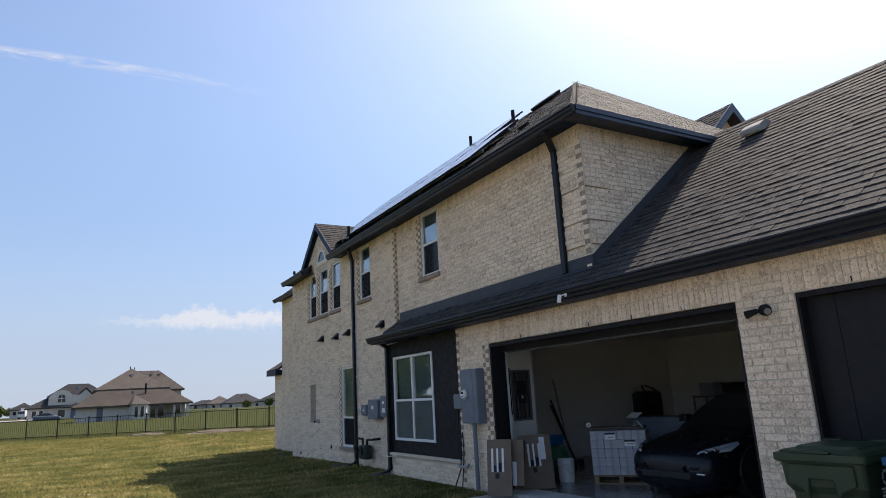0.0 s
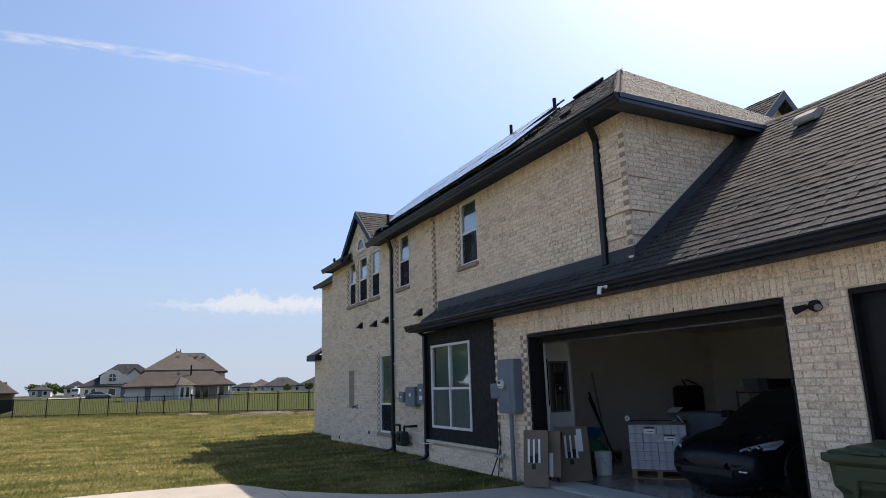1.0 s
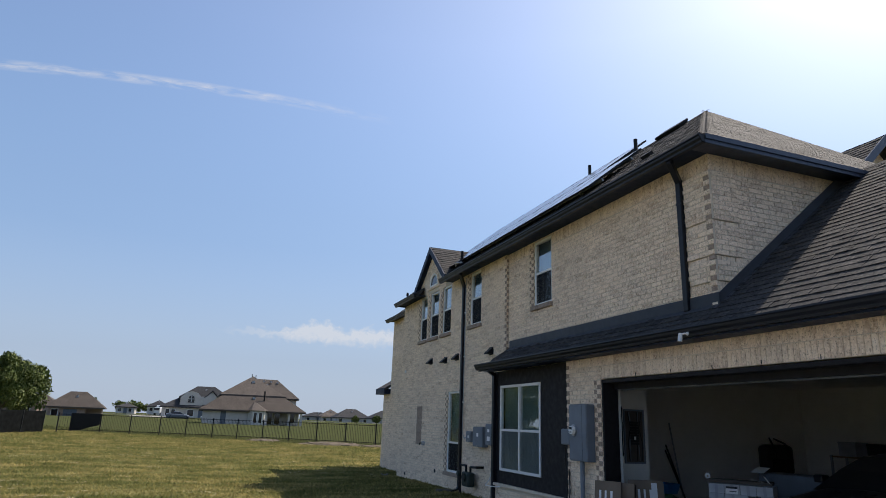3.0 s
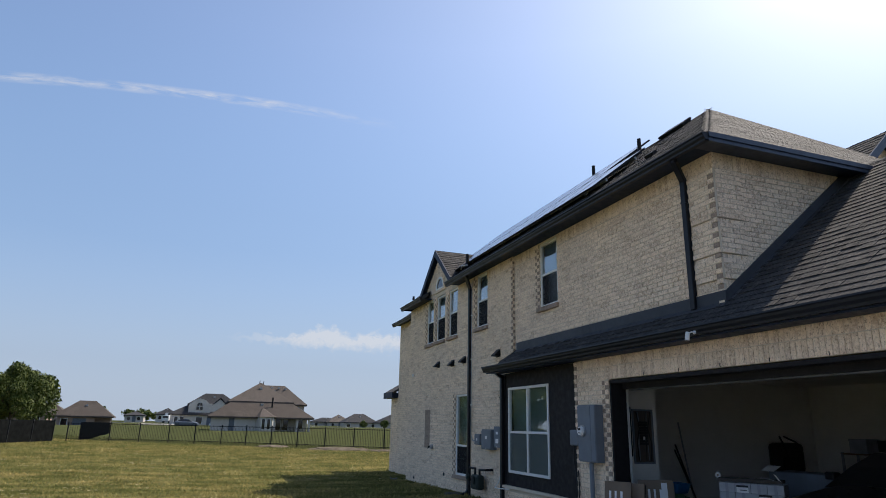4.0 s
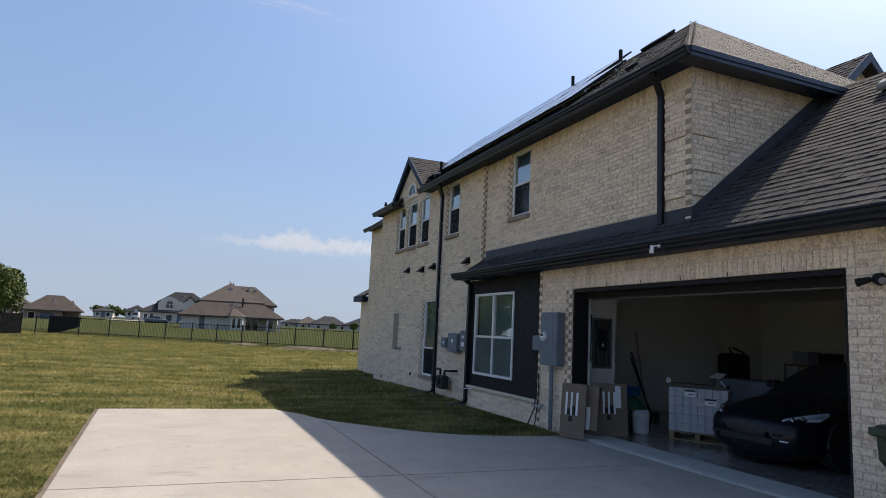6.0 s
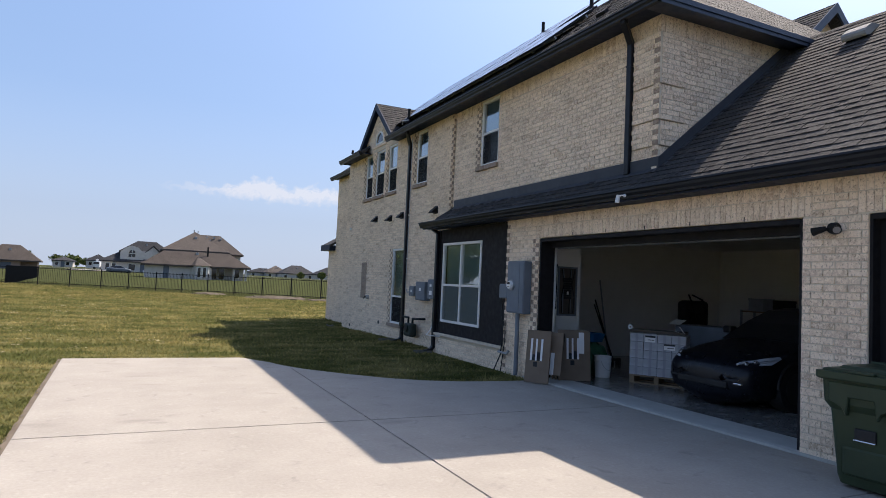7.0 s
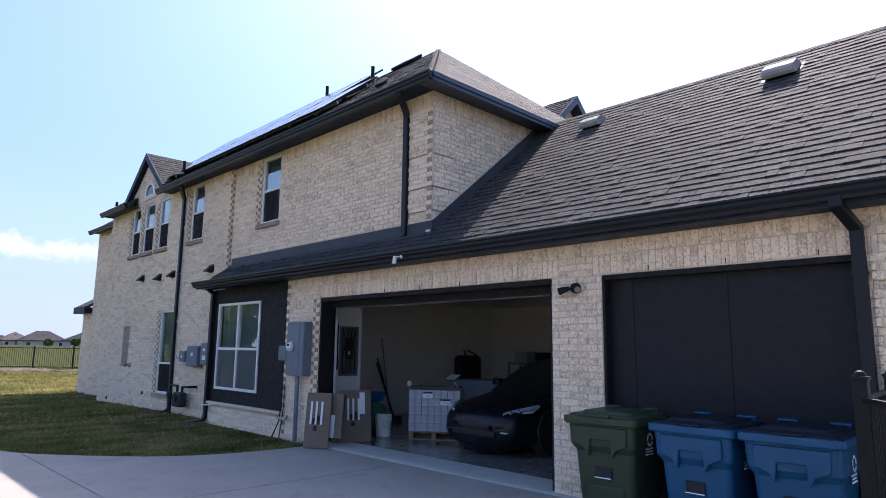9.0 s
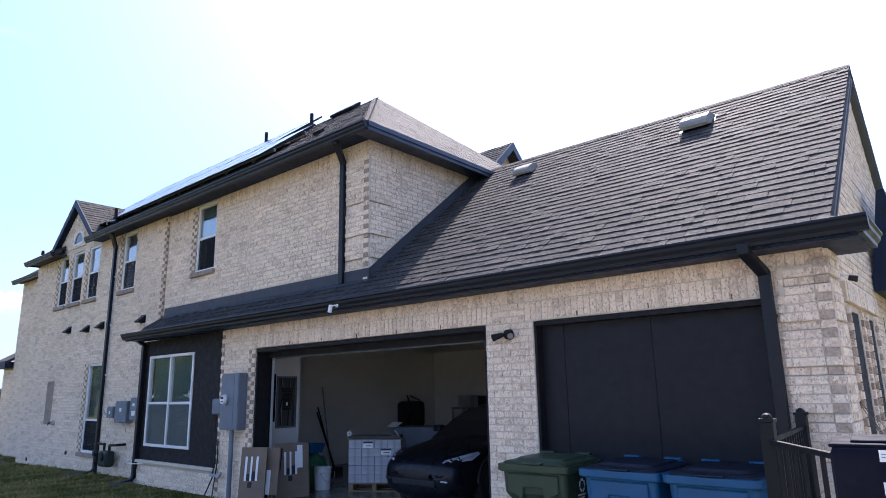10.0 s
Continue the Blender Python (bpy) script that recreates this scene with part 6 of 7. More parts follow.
# ---- cars ----
def car(m, paint, label, detail=True, kind="car"):
    """A saloon, nose to -x, 4.7 long, 1.85 wide, 1.44 high."""
    t = thing("parked_car", m, label, "car")
    Wd = 0.925
    # stations along the car: x, half width, sill, bonnet line
    st = [(0.0, 0.40, 0.38, 0.50), (0.03, 0.58, 0.29, 0.57), (0.09, 0.72, 0.22, 0.635), (0.22, 0.82, 0.18, 0.70), (0.6, 0.90, 0.17, 0.79), (1.1, Wd, 0.17, 0.88), (1.45, Wd, 0.17, 0.93), (2.3, Wd, 0.17, 0.94), (3.4, Wd, 0.17, 0.96), (4.2, 0.90, 0.18, 1.0), (4.55, 0.80, 0.25, 0.98), (4.7, 0.62, 0.40, 0.90)]
    bm = bmesh.new()
    rings = []
    for x, w, z0, z1 in st:
        rings.append([(x, -w * 0.86, z0), (x, -w * 0.98, z0 + 0.12), (x, -w, z0 + (z1 - z0) * 0.55), (x, -w * 0.97, z1 - 0.10), (x, -w * 0.84, z1 - 0.02), (x, -w * 0.45, z1 + 0.03), (x, 0, z1 + 0.045), (x, w * 0.45, z1 + 0.03), (x, w * 0.84, z1 - 0.02), (x, w * 0.97, z1 - 0.10), (x, w, z0 + (z1 - z0) * 0.55), (x, w * 0.98, z0 + 0.12), (x, w * 0.86, z0)])
    loft(bm, rings)
    bmesh.ops.subdivide_edges(bm, edges=list(bm.edges), cuts=1, use_grid_fill=True, smooth=0.6)
    body = part("body", bm, paint, t)
    body.data.shade_smooth()
    cab = bmesh.new()
    loft(cab, [[(x, y, z) for x, y, z in r] for r in (
        [(1.25, -0.80, 0.90), (1.25, 0.80, 0.90), (4.30, 0.78, 0.97), (4.30, -0.78, 0.97)],
        [(1.75, -0.72, 1.20), (1.75, 0.72, 1.20), (3.85, 0.68, 1.22), (3.85, -0.68, 1.22)],
        [(2.15, -0.62, 1.40), (2.15, 0.62, 1.40), (3.3, 0.58, 1.40), (3.3, -0.58, 1.40)],
        [(2.5, -0.50, 1.44), (2.5, 0.50, 1.44), (2.95, 0.48, 1.44), (2.95, -0.48, 1.44)])])
    part("cabin_glass", cab, DARK_GLASS, t)
    part("roof_panel", loft(bmesh.new(), [round_rect(2.18, 3.28, -0.60, 0.60, 0.12, 1.405), round_rect(2.35, 3.1, -0.5, 0.5, 0.12, 1.452)]), paint, t)
    for x in (0.88, 3.78):
        for s in (-1, 1):
            wh = part("wheel", cyl(bmesh.new(), (x, s * (Wd - 0.22), 0.335), (x, s * (Wd + 0.004), 0.335), 0.335, seg=32), TYRE, t)
            part("rim", cyl(bmesh.new(), (x, s * (Wd + 0.0), 0.335), (x, s * (Wd + 0.012), 0.335), 0.22, seg=24), BLACK_PLASTIC if detail else CAR_GREY, wh)
            if detail:
                part("wheel_arch", pipe(bmesh.new(), [(x + 0.37 * math.cos(a), s * (Wd - 0.005), 0.335 + 0.37 * math.sin(a)) for a in [math.pi * i / 10 for i in range(11)]], 0.022, 6), BLACK_PLASTIC, wh)
    for s in (-1, 1):
        hl = bmesh.new()
        loft(hl, [[(0.10, s * 0.56, 0.635), (0.10, s * 0.62, 0.665), (0.42, s * 0.865, 0.735), (0.60, s * 0.90, 0.755), (0.40, s * 0.90, 0.675)],
                  [(0.115, s * 0.54, 0.66), (0.13, s * 0.60, 0.69), (0.44, s * 0.80, 0.765), (0.62, s * 0.85, 0.785), (0.42, s * 0.86, 0.70)]])
        hl2 = part("headlight", hl, HEADLIGHT, t, "clear headlight")
        if detail:
            q = bmesh.new()
            for a, b, c in ((0.16, 0.655, 0.665), (0.26, 0.725, 0.69)):
                r0 = bmesh.ops.create_uvsphere(q, u_segments=12, v_segments=8, radius=0.036)
                bmesh.ops.translate(q, vec=(a + 0.03, s * b, c), verts=r0["verts"])
            part("projector", q, CHROME, hl2)
        part("tail_light", B(4.5, 4.66, s * 0.5 - 0.2, s * 0.5 + 0.2, 0.78, 0.88, bev=0.02), BLACK_PLASTIC, t)
        part("mirror", B(1.55, 1.72, s * 0.98 - 0.09, s * 0.98 + 0.09, 0.98, 1.1, bev=0.03), paint, t)
    part("lower_grille", B(-0.012, 0.1, -0.48, 0.48, 0.30, 0.40, bev=0.02), BLACK_PLASTIC, t)
    part("bumper_trim", B(0.03, 0.12, -0.70, -0.5, 0.37, 0.40, bev=0.01), CHROME, t)
    part("bumper_trim", B(0.02, 0.12, 0.5, 0.66, 0.36, 0.40, bev=0.01), BLACK_PLASTIC, t)
    return t


car(pose(7.8, 7.06, 0.03) @ Matrix.Diagonal((1, 0.91, 0.97, 1)), CAR_PAINT, "glossy dark blue saloon car parked nose-out in the garage")


# ---- far fence, trees, houses ----
FENCE = [Vector((-9.6, 58.6, 0)), Vector((-6.6, 58.4, 0)), Vector((-2.2, 57.0, 0)), Vector((1.7, 54.6, 0)), Vector((7.0, 50.4, 0)), Vector((12.3, 45.2, 0)), Vector((30.0, 28.0, 0))]
ff = thing("yard_fence", pose(0, 0, 0), "long black metal picket fence across the lawn", "fence")
for a, b in zip(FENCE, FENCE[1:]):
    kk = max(1, round((b - a).length / 2.4))
    ang = math.degrees(math.atan2(b.y - a.y, b.x - a.x))
    for i in range(kk):
        p, q = a.lerp(b, i / kk), a.lerp(b, (i + 1) / kk)
        part("post", B(p.x - 0.04, p.x + 0.04, p.y - 0.04, p.y + 0.04, -0.05, 1.46), BLACK, ff)
        for z in (1.34, 0.18):
            part("rail", turn_box(bmesh.new(), Matrix.Translation((p + q) / 2 + Vector((0, 0, z))) @ pose(0, 0, 0, 0, 0, ang), (q - p).length, 0.03, 0.035), BLACK, ff)
        pk = bmesh.new()
        for j in range(1, 18):
            c2 = p.lerp(q, j / 18)
            box(pk, c2.x - 0.009, c2.x + 0.009, c2.y - 0.009, c2.y + 0.009, 0.08, 1.40)
        tagged(part("picket_run", pk, BLACK, ff), kind="stuff")
# solid dark fence below the trees and a dark screen on the railing
sf = thing("screened_fence", pose(0, 0, 0), "dark screened fence panels below the trees", "fence")
a, b = Vector((-18.5, 36.0, 0)), Vector((-10.4, 57.6, 0))
for i in range(9):
    p, q = a.lerp(b, i / 9), a.lerp(b, (i + 1) / 9)
    ang = math.degrees(math.atan2(q.y - p.y, q.x - p.x))
    part("panel", turn_box(bmesh.new(), Matrix.Translation((p + q) / 2 + Vector((0, 0, 0.76))) @ pose(0, 0, 0, 0, 0, ang), (q - p).length - 0.06, 0.04, 1.55, 0.01), FABRIC, sf)
    part("post", B(q.x - 0.05, q.x + 0.05, q.y - 0.05, q.y + 0.05, 0, 1.6), BLACK, sf)
ds = thing("fabric_screen", pose(0, 0, 0), "dark fabric screen tied to the metal railing", "screen")
a, b = FENCE[0] + Vector((0.9, -0.10, 0)), FENCE[1] + Vector((-0.05, -0.05, 0))
sv = bmesh.new()
ring0 = []
for i in range(13):
    p = a.lerp(b, i / 12)
    lo = 0.10 + 0.55 * (i / 12) ** 1.6 + 0.03 * math.sin(i)
    ring0.append((p, lo))
off = Vector((-0.03, -0.03, 0))
rings = []
for p, lo in ring0:
    rings.append([sv.verts.new(p + Vector((0, 0, z)) + o) for z, o in ((lo, off), (1.45, off), (1.45, -off * 0.2), (lo, -off * 0.2))])
for r0, r1 in zip(rings, rings[1:]):
    for i in range(4):
        sv.faces.new((r0[i], r1[i], r1[(i + 1) % 4], r0[(i + 1) % 4]))
sv.faces.new(rings[0])
sv.faces.new(rings[-1][::-1])
bmesh.ops.recalc_face_normals(sv, faces=sv.faces)
part("cloth", sv, BLACK, ds)
for i, (x, y, w, d, h) in enumerate(((5.2, 49.6, 2.6, 0.7, 0.16), (9.2, 44.8, 4.6, 0.8, 0.2), (12.0, 43.2, 2.4, 0.5, 0.14))):
    mo = thing("soil_bed", pose(x, y, -0.04, 0, 0, -20), "low bed of dark bare soil by the fence", "soil bed", "soil beds")
    bm = bmesh.new()
    bmesh.ops.create_icosphere(bm, subdivisions=4, radius=1)
    for vtx in bm.verts:
        nn = 1 + 0.25 * noise.noise(vtx.co * 3 + Vector((i, 0, 0)))
        vtx.co = Vector((vtx.co.x * w / 2 * nn, vtx.co.y * d * nn, max(vtx.co.z, -0.2) * h * (1 + 0.8 * noise.noise(vtx.co * 7))))
    part("soil", bm, DIRT, mo)


def tree(m, height, rx, rz, leaves, seed, label, size=0.22):
    """Trunk with limbs and a crown of single leaf blades gathered in clumps."""
    rng = random.Random(seed)
    t = thing("tree", m, label, "tree", "trees")
    bm = bmesh.new()
    cyl(bm, (0, 0, -0.2), (0.1, 0.05, height * 0.42), height * 0.035, height * 0.022, 10)
    for i in range(9):
        a = 2 * math.pi * i / 9 + rng.uniform(-0.3, 0.3)
        p0 = Vector((0.1 * rng.random(), 0.05, height * rng.uniform(0.25, 0.42)))
        p1 = p0 + Vector((math.cos(a) * rx * 0.5, math.sin(a) * rx * 0.5, rz * rng.uniform(0.1, 0.5)))
        p2 = p1 + Vector((math.cos(a) * rx * 0.3, math.sin(a) * rx * 0.3, rz * rng.uniform(0.05, 0.3)))
        cyl(bm, p0, p1, height * 0.014, height * 0.008, 7)
        cyl(bm, p1, p2, height * 0.008, height * 0.003, 6)
    part("trunk", bm, BARK, t)
    mid = Vector((0, 0, height - rz))
    clumps = []
    for i in range(46):
        v3 = Vector((rng.gauss(0, 1), rng.gauss(0, 1), rng.gauss(0, 1))).normalized() * rng.uniform(0.35, 1.0) ** 0.6
        clumps.append((mid + Vector((v3.x * rx * 0.86, v3.y * rx * 0.86, v3.z * rz * 0.86)), rng.uniform(0.16, 0.30) * rx))
    verts, faces = [], []
    for i in range(leaves):
        c2, r = clumps[rng.randrange(len(clumps))]
        v3 = Vector((rng.gauss(0, 1), rng.gauss(0, 1), rng.gauss(0, 0.75))).normalized() * r * rng.uniform(0.5, 1.05)
        p = c2 + v3
        q = Euler((rng.uniform(0, 6.3), rng.uniform(0, 6.3), rng.uniform(0, 6.3))).to_matrix()
        s = size * rng.uniform(0.6, 1.3)
        o = len(verts)
        verts += [p + q @ Vector(w) for w in ((-s, 0, 0), (0, -s * 0.45, s * 0.1), (s, 0, 0), (0, s * 0.45, s * 0.1))]
        faces.append((o, o + 1, o + 2, o + 3))
    cr = raw("crown", verts, faces, LEAF, t)
    tagged(cr, kind="stuff")
    return t


tree(pose(-16.2, 69.0, 0), 6.45, 3.1, 2.7, 24000, 3, "broad leafy green tree behind the dark fence", 0.13)
tree(pose(-20.2, 68.0, 0), 7.0, 3.8, 3.2, 26000, 5, "broad leafy green tree behind the dark fence", 0.14)
tree(pose(-26.0, 64.0, 0), 8.5, 4.2, 3.6, 9000, 6, "broad leafy green tree behind the dark fence", 0.22)
tree(pose(-31.0, 63.0, 0), 11.0, 5.0, 4.6, 9000, 14, "tall leafy green tree beyond the lawn", 0.26)
tree(pose(-40.0, 66.0, 0), 11.5, 5.2, 4.8, 9000, 15, "tall leafy green tree beyond the lawn", 0.26)
tree(pose(-27.5, 71.0, 0), 10.5, 4.8, 4.4, 8000, 16, "tall leafy green tree beyond the lawn", 0.26)
tree(pose(-17.0, 78.0, 0), 6.6, 3.2, 2.8, 6000, 8, "leafy green tree farther back behind the fence", 0.22)
tree(pose(-34.0, 70.0, 0), 9.0, 4.5, 3.8, 8000, 9, "broad leafy green tree beyond the lawn", 0.24)


def hip_roof(bm, x0, x1, y0, y1, z, top):
    w, d = x1 - x0, y1 - y0
    k = min(w, d) / 2
    if w >= d:
        a, b = (x0 + k, (y0 + y1) / 2, top), (x1 - k, (y0 + y1) / 2, top)
    else:
        a, b = ((x0 + x1) / 2, y0 + k, top), ((x0 + x1) / 2, y1 - k, top)
    c = [bm.verts.new(p) for p in ((x0, y0, z), (x1, y0, z), (x1, y1, z), (x0, y1, z))]
    A, Bv = bm.verts.new(a), bm.verts.new(b)
    if w >= d:
        fs = [(c[0], c[1], Bv, A), (c[1], c[2], Bv), (c[2], c[3], A, Bv), (c[3], c[0], A)]
    else:
        fs = [(c[0], c[1], A), (c[1], c[2], Bv, A), (c[2], c[3], Bv), (c[3], c[0], A, Bv)]
    for f in fs:
        bm.faces.new(f)
    bm.faces.new(c[::-1])
    box(bm, x0, x1, y0, y1, z - 0.25, z - 0.002)
    return bm


def far_window(t, x0, x1, y, z0, z1):
    w = part("window", B(x0, x1, y - 0.06, y + 0.02, z0, z1), VINYL, t)
    part("window_pane", B(x0 + 0.1, x1 - 0.1, y - 0.08, y - 0.05, z0 + 0.1, z1 - 0.1), DARK_GLASS, w)


def house(m, blocks, roofs, windows, wall_mat, roof_mat, label, doors=()):
    """blocks and roofs: boxes (x0, x1, y0, y1, z...); the front faces -y."""
    t = thing("house", m, label, "house", "houses beyond the fence")
    for x0, x1, y0, y1, z0, z1 in blocks:
        part("wall", B(x0, x1, y0, y1, z0, z1), wall_mat, t)
    for x0, x1, y0, y1, z, top in roofs:
        rf = part("roof", hip_roof(bmesh.new(), x0, x1, y0, y1, z, top), roof_mat, t)
        part("roof_vent", B((x0 + x1) / 2 - 0.2, (x0 + x1) / 2 + 0.2, (y0 * 0.7 + y1 * 0.3), (y0 * 0.7 + y1 * 0.3) + 0.4, z + (top - z) * 0.62, z + (top - z) * 0.62 + 0.35), GALV, rf)
    for w in windows:
        far_window(t, *w)
    for x0, x1, y, z0, z1 in doors:
        part("door", B(x0, x1, y - 0.05, y + 0.05, z0, z1), CAR_GREY, t)
    return t


# large house with a porch: one-storey front, taller hipped blocks behind
h1 = house(pose(9.0, 107.0, 0.28), [(-7.8, 1.4, 0, 10, 0, 2.4), (1.4, 7.2, 3.2, 10, 0, 2.4), (-4.9, 4.2, 3.4, 12.4, 2.4, 4.72), (-2.0, 7.1, 7.0, 13, 2.4, 4.5)],
           [(-8.4, 7.8, -0.6, 7.6, 2.30, 5.15), (-5.6, 4.8, 2.6, 13.0, 4.75, 8.05), (-3.4, 7.5, 6.4, 13.6, 4.55, 7.75)],
           [(-0.5, 0.1, -0.02, 0.6, 2.0), (2.0, 3.0, 3.18, 0.2, 2.1), (3.2, 4.2, 3.18, 0.2, 2.1), (5.6, 6.6, 3.18, 0.5, 2.1)], RENDER_WALL, FAR_ROOF, "large pale house with a brown hipped roof and porch", [(-5.2, -4.4, 0.0, 0, 2.05)])
part("wall", prism(bmesh.new(), [(-1.3, 0.1), (-0.6, -1.2), (1.2, -1.2), (1.9, 0.1)], "z", 0, 2.35), RENDER_WALL, h1)
for x0, x1 in ((-0.45, 0.2), (0.35, 1.0)):
    far_window(h1, x0, x1, -1.2, 0.4, 2.1)
cone = bmesh.new()
base = [cone.verts.new(p) for p in ((-1.7, 0.4, 2.32), (-0.8, -1.7, 2.32), (1.4, -1.7, 2.32), (2.3, 0.4, 2.32))]
apex = cone.verts.new((-0.2, 1.4, 3.75))
for i in range(3):
    cone.faces.new((base[i], base[i + 1], apex))
cone.faces.new(base[::-1])
part("roof", cone, FAR_ROOF, h1)
for x in (1.6, 5.2, 7.1):
    part("porch_post", B(x - 0.17, x + 0.17, -0.2, 0.15, 0, 2.3), RENDER_WALL, h1)
for x, y, z in ((-0.6, 7.6, 7.8), (0.1, 8.6, 7.75)):
    part("vent_pipe", cyl(bmesh.new(), (x, y, z - 0.9), (x, y, z + 0.55), 0.06, seg=8), BLACK, h1)
part("chimney", B(1.15, 1.38, 1.6, 1.8, 3.6, 5.4), BLACK, h1)
for x, z in ((1.6, 7.2), (2.8, 7.2), (3.9, 7.1)):
    part("roof_vent", B(x - 0.16, x + 0.16, 9.0, 9.3, z, z + 0.25), GALV, h1)
# white house with an arched window
h2 = house(pose(-0.2, 168.0, 0.55), [(-7.4, 8, 0, 9, 0, 2.9), (-3.4, 3.2, 0.6, 9, 2.9, 5.4)], [(-8, 8.6, -0.6, 9.6, 2.85, 5.6), (-4.0, 8.0, 1.6, 9.4, 5.3, 8.0)],
           [(-6.6, -5.6, -0.02, 0.6, 2.3), (-5.3, -4.3, -0.02, 0.6, 2.3), (-1.8, -0.2, 0.0, 0.6, 2.3)], RENDER_WALL, FAR_ROOF_DARK, "white two-storey house with dark roof and arched window", [(0.8, 2.0, 0.0, 0, 2.2)])
gf2 = bmesh.new()
prism(gf2, [(-3.6, 2.8), (1.4, 2.8), (1.4, 5.0), (0.2, 6.2), (-1.1, 6.6), (-2.4, 6.2), (-3.6, 5.0)], "y", 0.2, 3.0)
gw = part("gable_wall", gf2, RENDER_WALL, h2)
sg = prism(bmesh.new(), [(2.0, 3.2), (5.1, 3.2), (5.1, 5.0), (3.5, 6.6), (2.0, 5.2)], "y", 0.9, 3.0)
part("gable_wall", sg, RENDER_WALL, h2)
part("roof", prism(bmesh.new(), [(1.7, 5.0), (3.5, 6.75), (5.4, 4.9), (5.4, 5.1), (3.5, 7.0), (1.7, 5.2)], "y", 0.6, 5.0), FAR_ROOF_DARK, h2)
aw = bmesh.new()
prism(aw, [(-1.8, 3.9), (-0.4, 3.9), (-0.4, 4.9), (-0.6, 5.4), (-1.1, 5.6), (-1.6, 5.4), (-1.8, 4.9)], "y", 0.12, 0.25)
part("window_pane", aw, DARK_GLASS, gw)
part("window_bar", box(B(-1.14, -1.06, 0.08, 0.14, 3.9, 5.6), -1.8, -0.4, 0.08, 0.14, 4.7, 4.8), VINYL, gw)
# brown brick bungalow behind the trees
h3 = house(pose(-21.2, 138.0, -0.35, 0, 0, 4), [(-4.2, 2.0, 0, 6, 0, 2.7), (2.0, 4.6, 1.4, 6, 0, 2.7)], [(-4.8, 5.2, -0.6, 6.6, 2.65, 5.5)], [(-3.6, -2.4, -0.02, 0.3, 2.2)], RED_WALL, FAR_ROOF, "brown brick bungalow with a hipped roof", [(-1.6, 0.6, 0.0, 0, 2.2)])
house(pose(-26.6, 118.0, 0.1, 0, 0, 5), [(-5, 3.4, 0, 8, 0, 2.6)], [(-5.5, 4.0, -0.6, 8.6, 2.55, 4.6)], [(0.8, 2.6, -0.02, 0.3, 2.1)], RED_WALL, FAR_ROOF, "brown brick house half hidden by trees")
for x, y, w, eave, top, rm, wm, lb in ((-13.2, 258, 4.0, 4.1, 6.4, FAR_ROOF_DARK, RENDER_WALL, "small far house with a dark roof"), (-24.2, 262, 3.6, 3.6, 5.0, FAR_ROOF_DARK, RENDER_WALL, "low far house with a dark roof"),
                                       (45.0, 256, 6.0, 2.7, 4.3, FAR_ROOF_DARK, RENDER_WALL, "far house with a dark hipped roof"), (48.9, 250, 4.6, 2.7, 5.5, FAR_ROOF, RENDER_WALL, "far house with a pale brown roof"),
                                       (51.2, 224, 6.2, 2.6, 5.5, FAR_ROOF_DARK, RENDER_WALL, "far house with a tall dark hipped roof"), (56.0, 200, 4.6, 2.6, 5.0, FAR_ROOF_DARK, RENDER_WALL, "dark-roofed house near the end of the fence"),
                                       (70.0, 230, 8, 3.6, 6.6, FAR_ROOF, RENDER_WALL, "far house with a brown roof"), (-52, 250, 8, 3.7, 6.8, FAR_ROOF, RED_WALL, "far brown house beyond the lawn")):
    house(pose(x, y, eave - 2.45), [(-w + 0.5, w - 0.5, 0, 8, -0.5, 2.5)], [(-w, w, -0.5, 8.5, 2.45, 2.45 + top - eave)], [(-w + 1.2, -w + 2.4, -0.02, 0.6, 2.0), (w - 2.6, w - 1.4, -0.02, 0.6, 2.0)], wm, rm, lb, [(-0.6, 0.6, 0, 0, 2.1)])

# far pale pavement, cars, bushes and low things between the houses
structure(part("far_road", turn_box(bmesh.new(), pose(-6, 186, 1.12, 0, 0, 6), 70, 5, 0.1), CONCRETE), "far pale road between the houses", "road")
structure(part("far_drive", turn_box(bmesh.new(), pose(-9, 160, 0.95, 0.3, 0, 0), 9, 16, 0.1), CONCRETE), "far pale driveway of the white house", "driveway")
structure(part("far_walk", turn_box(bmesh.new(), pose(44, 170, 1.02, 0, 0, -12), 60, 4, 0.1), CONCRETE), "far pale pavement by the houses", "pavement")
car(pose(-1.0, 150.0, ground_z(-1, 150), 0, 0, 185), CAR_GREY, "grey car parked before the white house", False)
car(pose(1.3, 146.0, ground_z(1, 146), 0, 0, 20), CAR_WHITE, "white car parked before the white house", False)
tk = thing("white_van", pose(-8.6, 196, 1.15, 0, 0, 60), "white box van parked on the far road", "van")
part("box_body", B(-1.6, 1.8, -1.0, 1.0, 0.5, 2.7, bev=0.08), CAR_WHITE, tk)
part("cab", B(-2.8, -1.62, -0.95, 0.95, 0.5, 2.1, bev=0.15), CAR_WHITE, tk)
part("windscreen", B(-2.86, -2.75, -0.8, 0.8, 1.3, 1.95), DARK_GLASS, tk)
for x in (-2.1, 1.0):
    for s in (-1, 1):
        part("wheel", cyl(bmesh.new(), (x, s * 0.8, 0.4), (x, s * 1.02, 0.4), 0.4, seg=18), TYRE, tk)
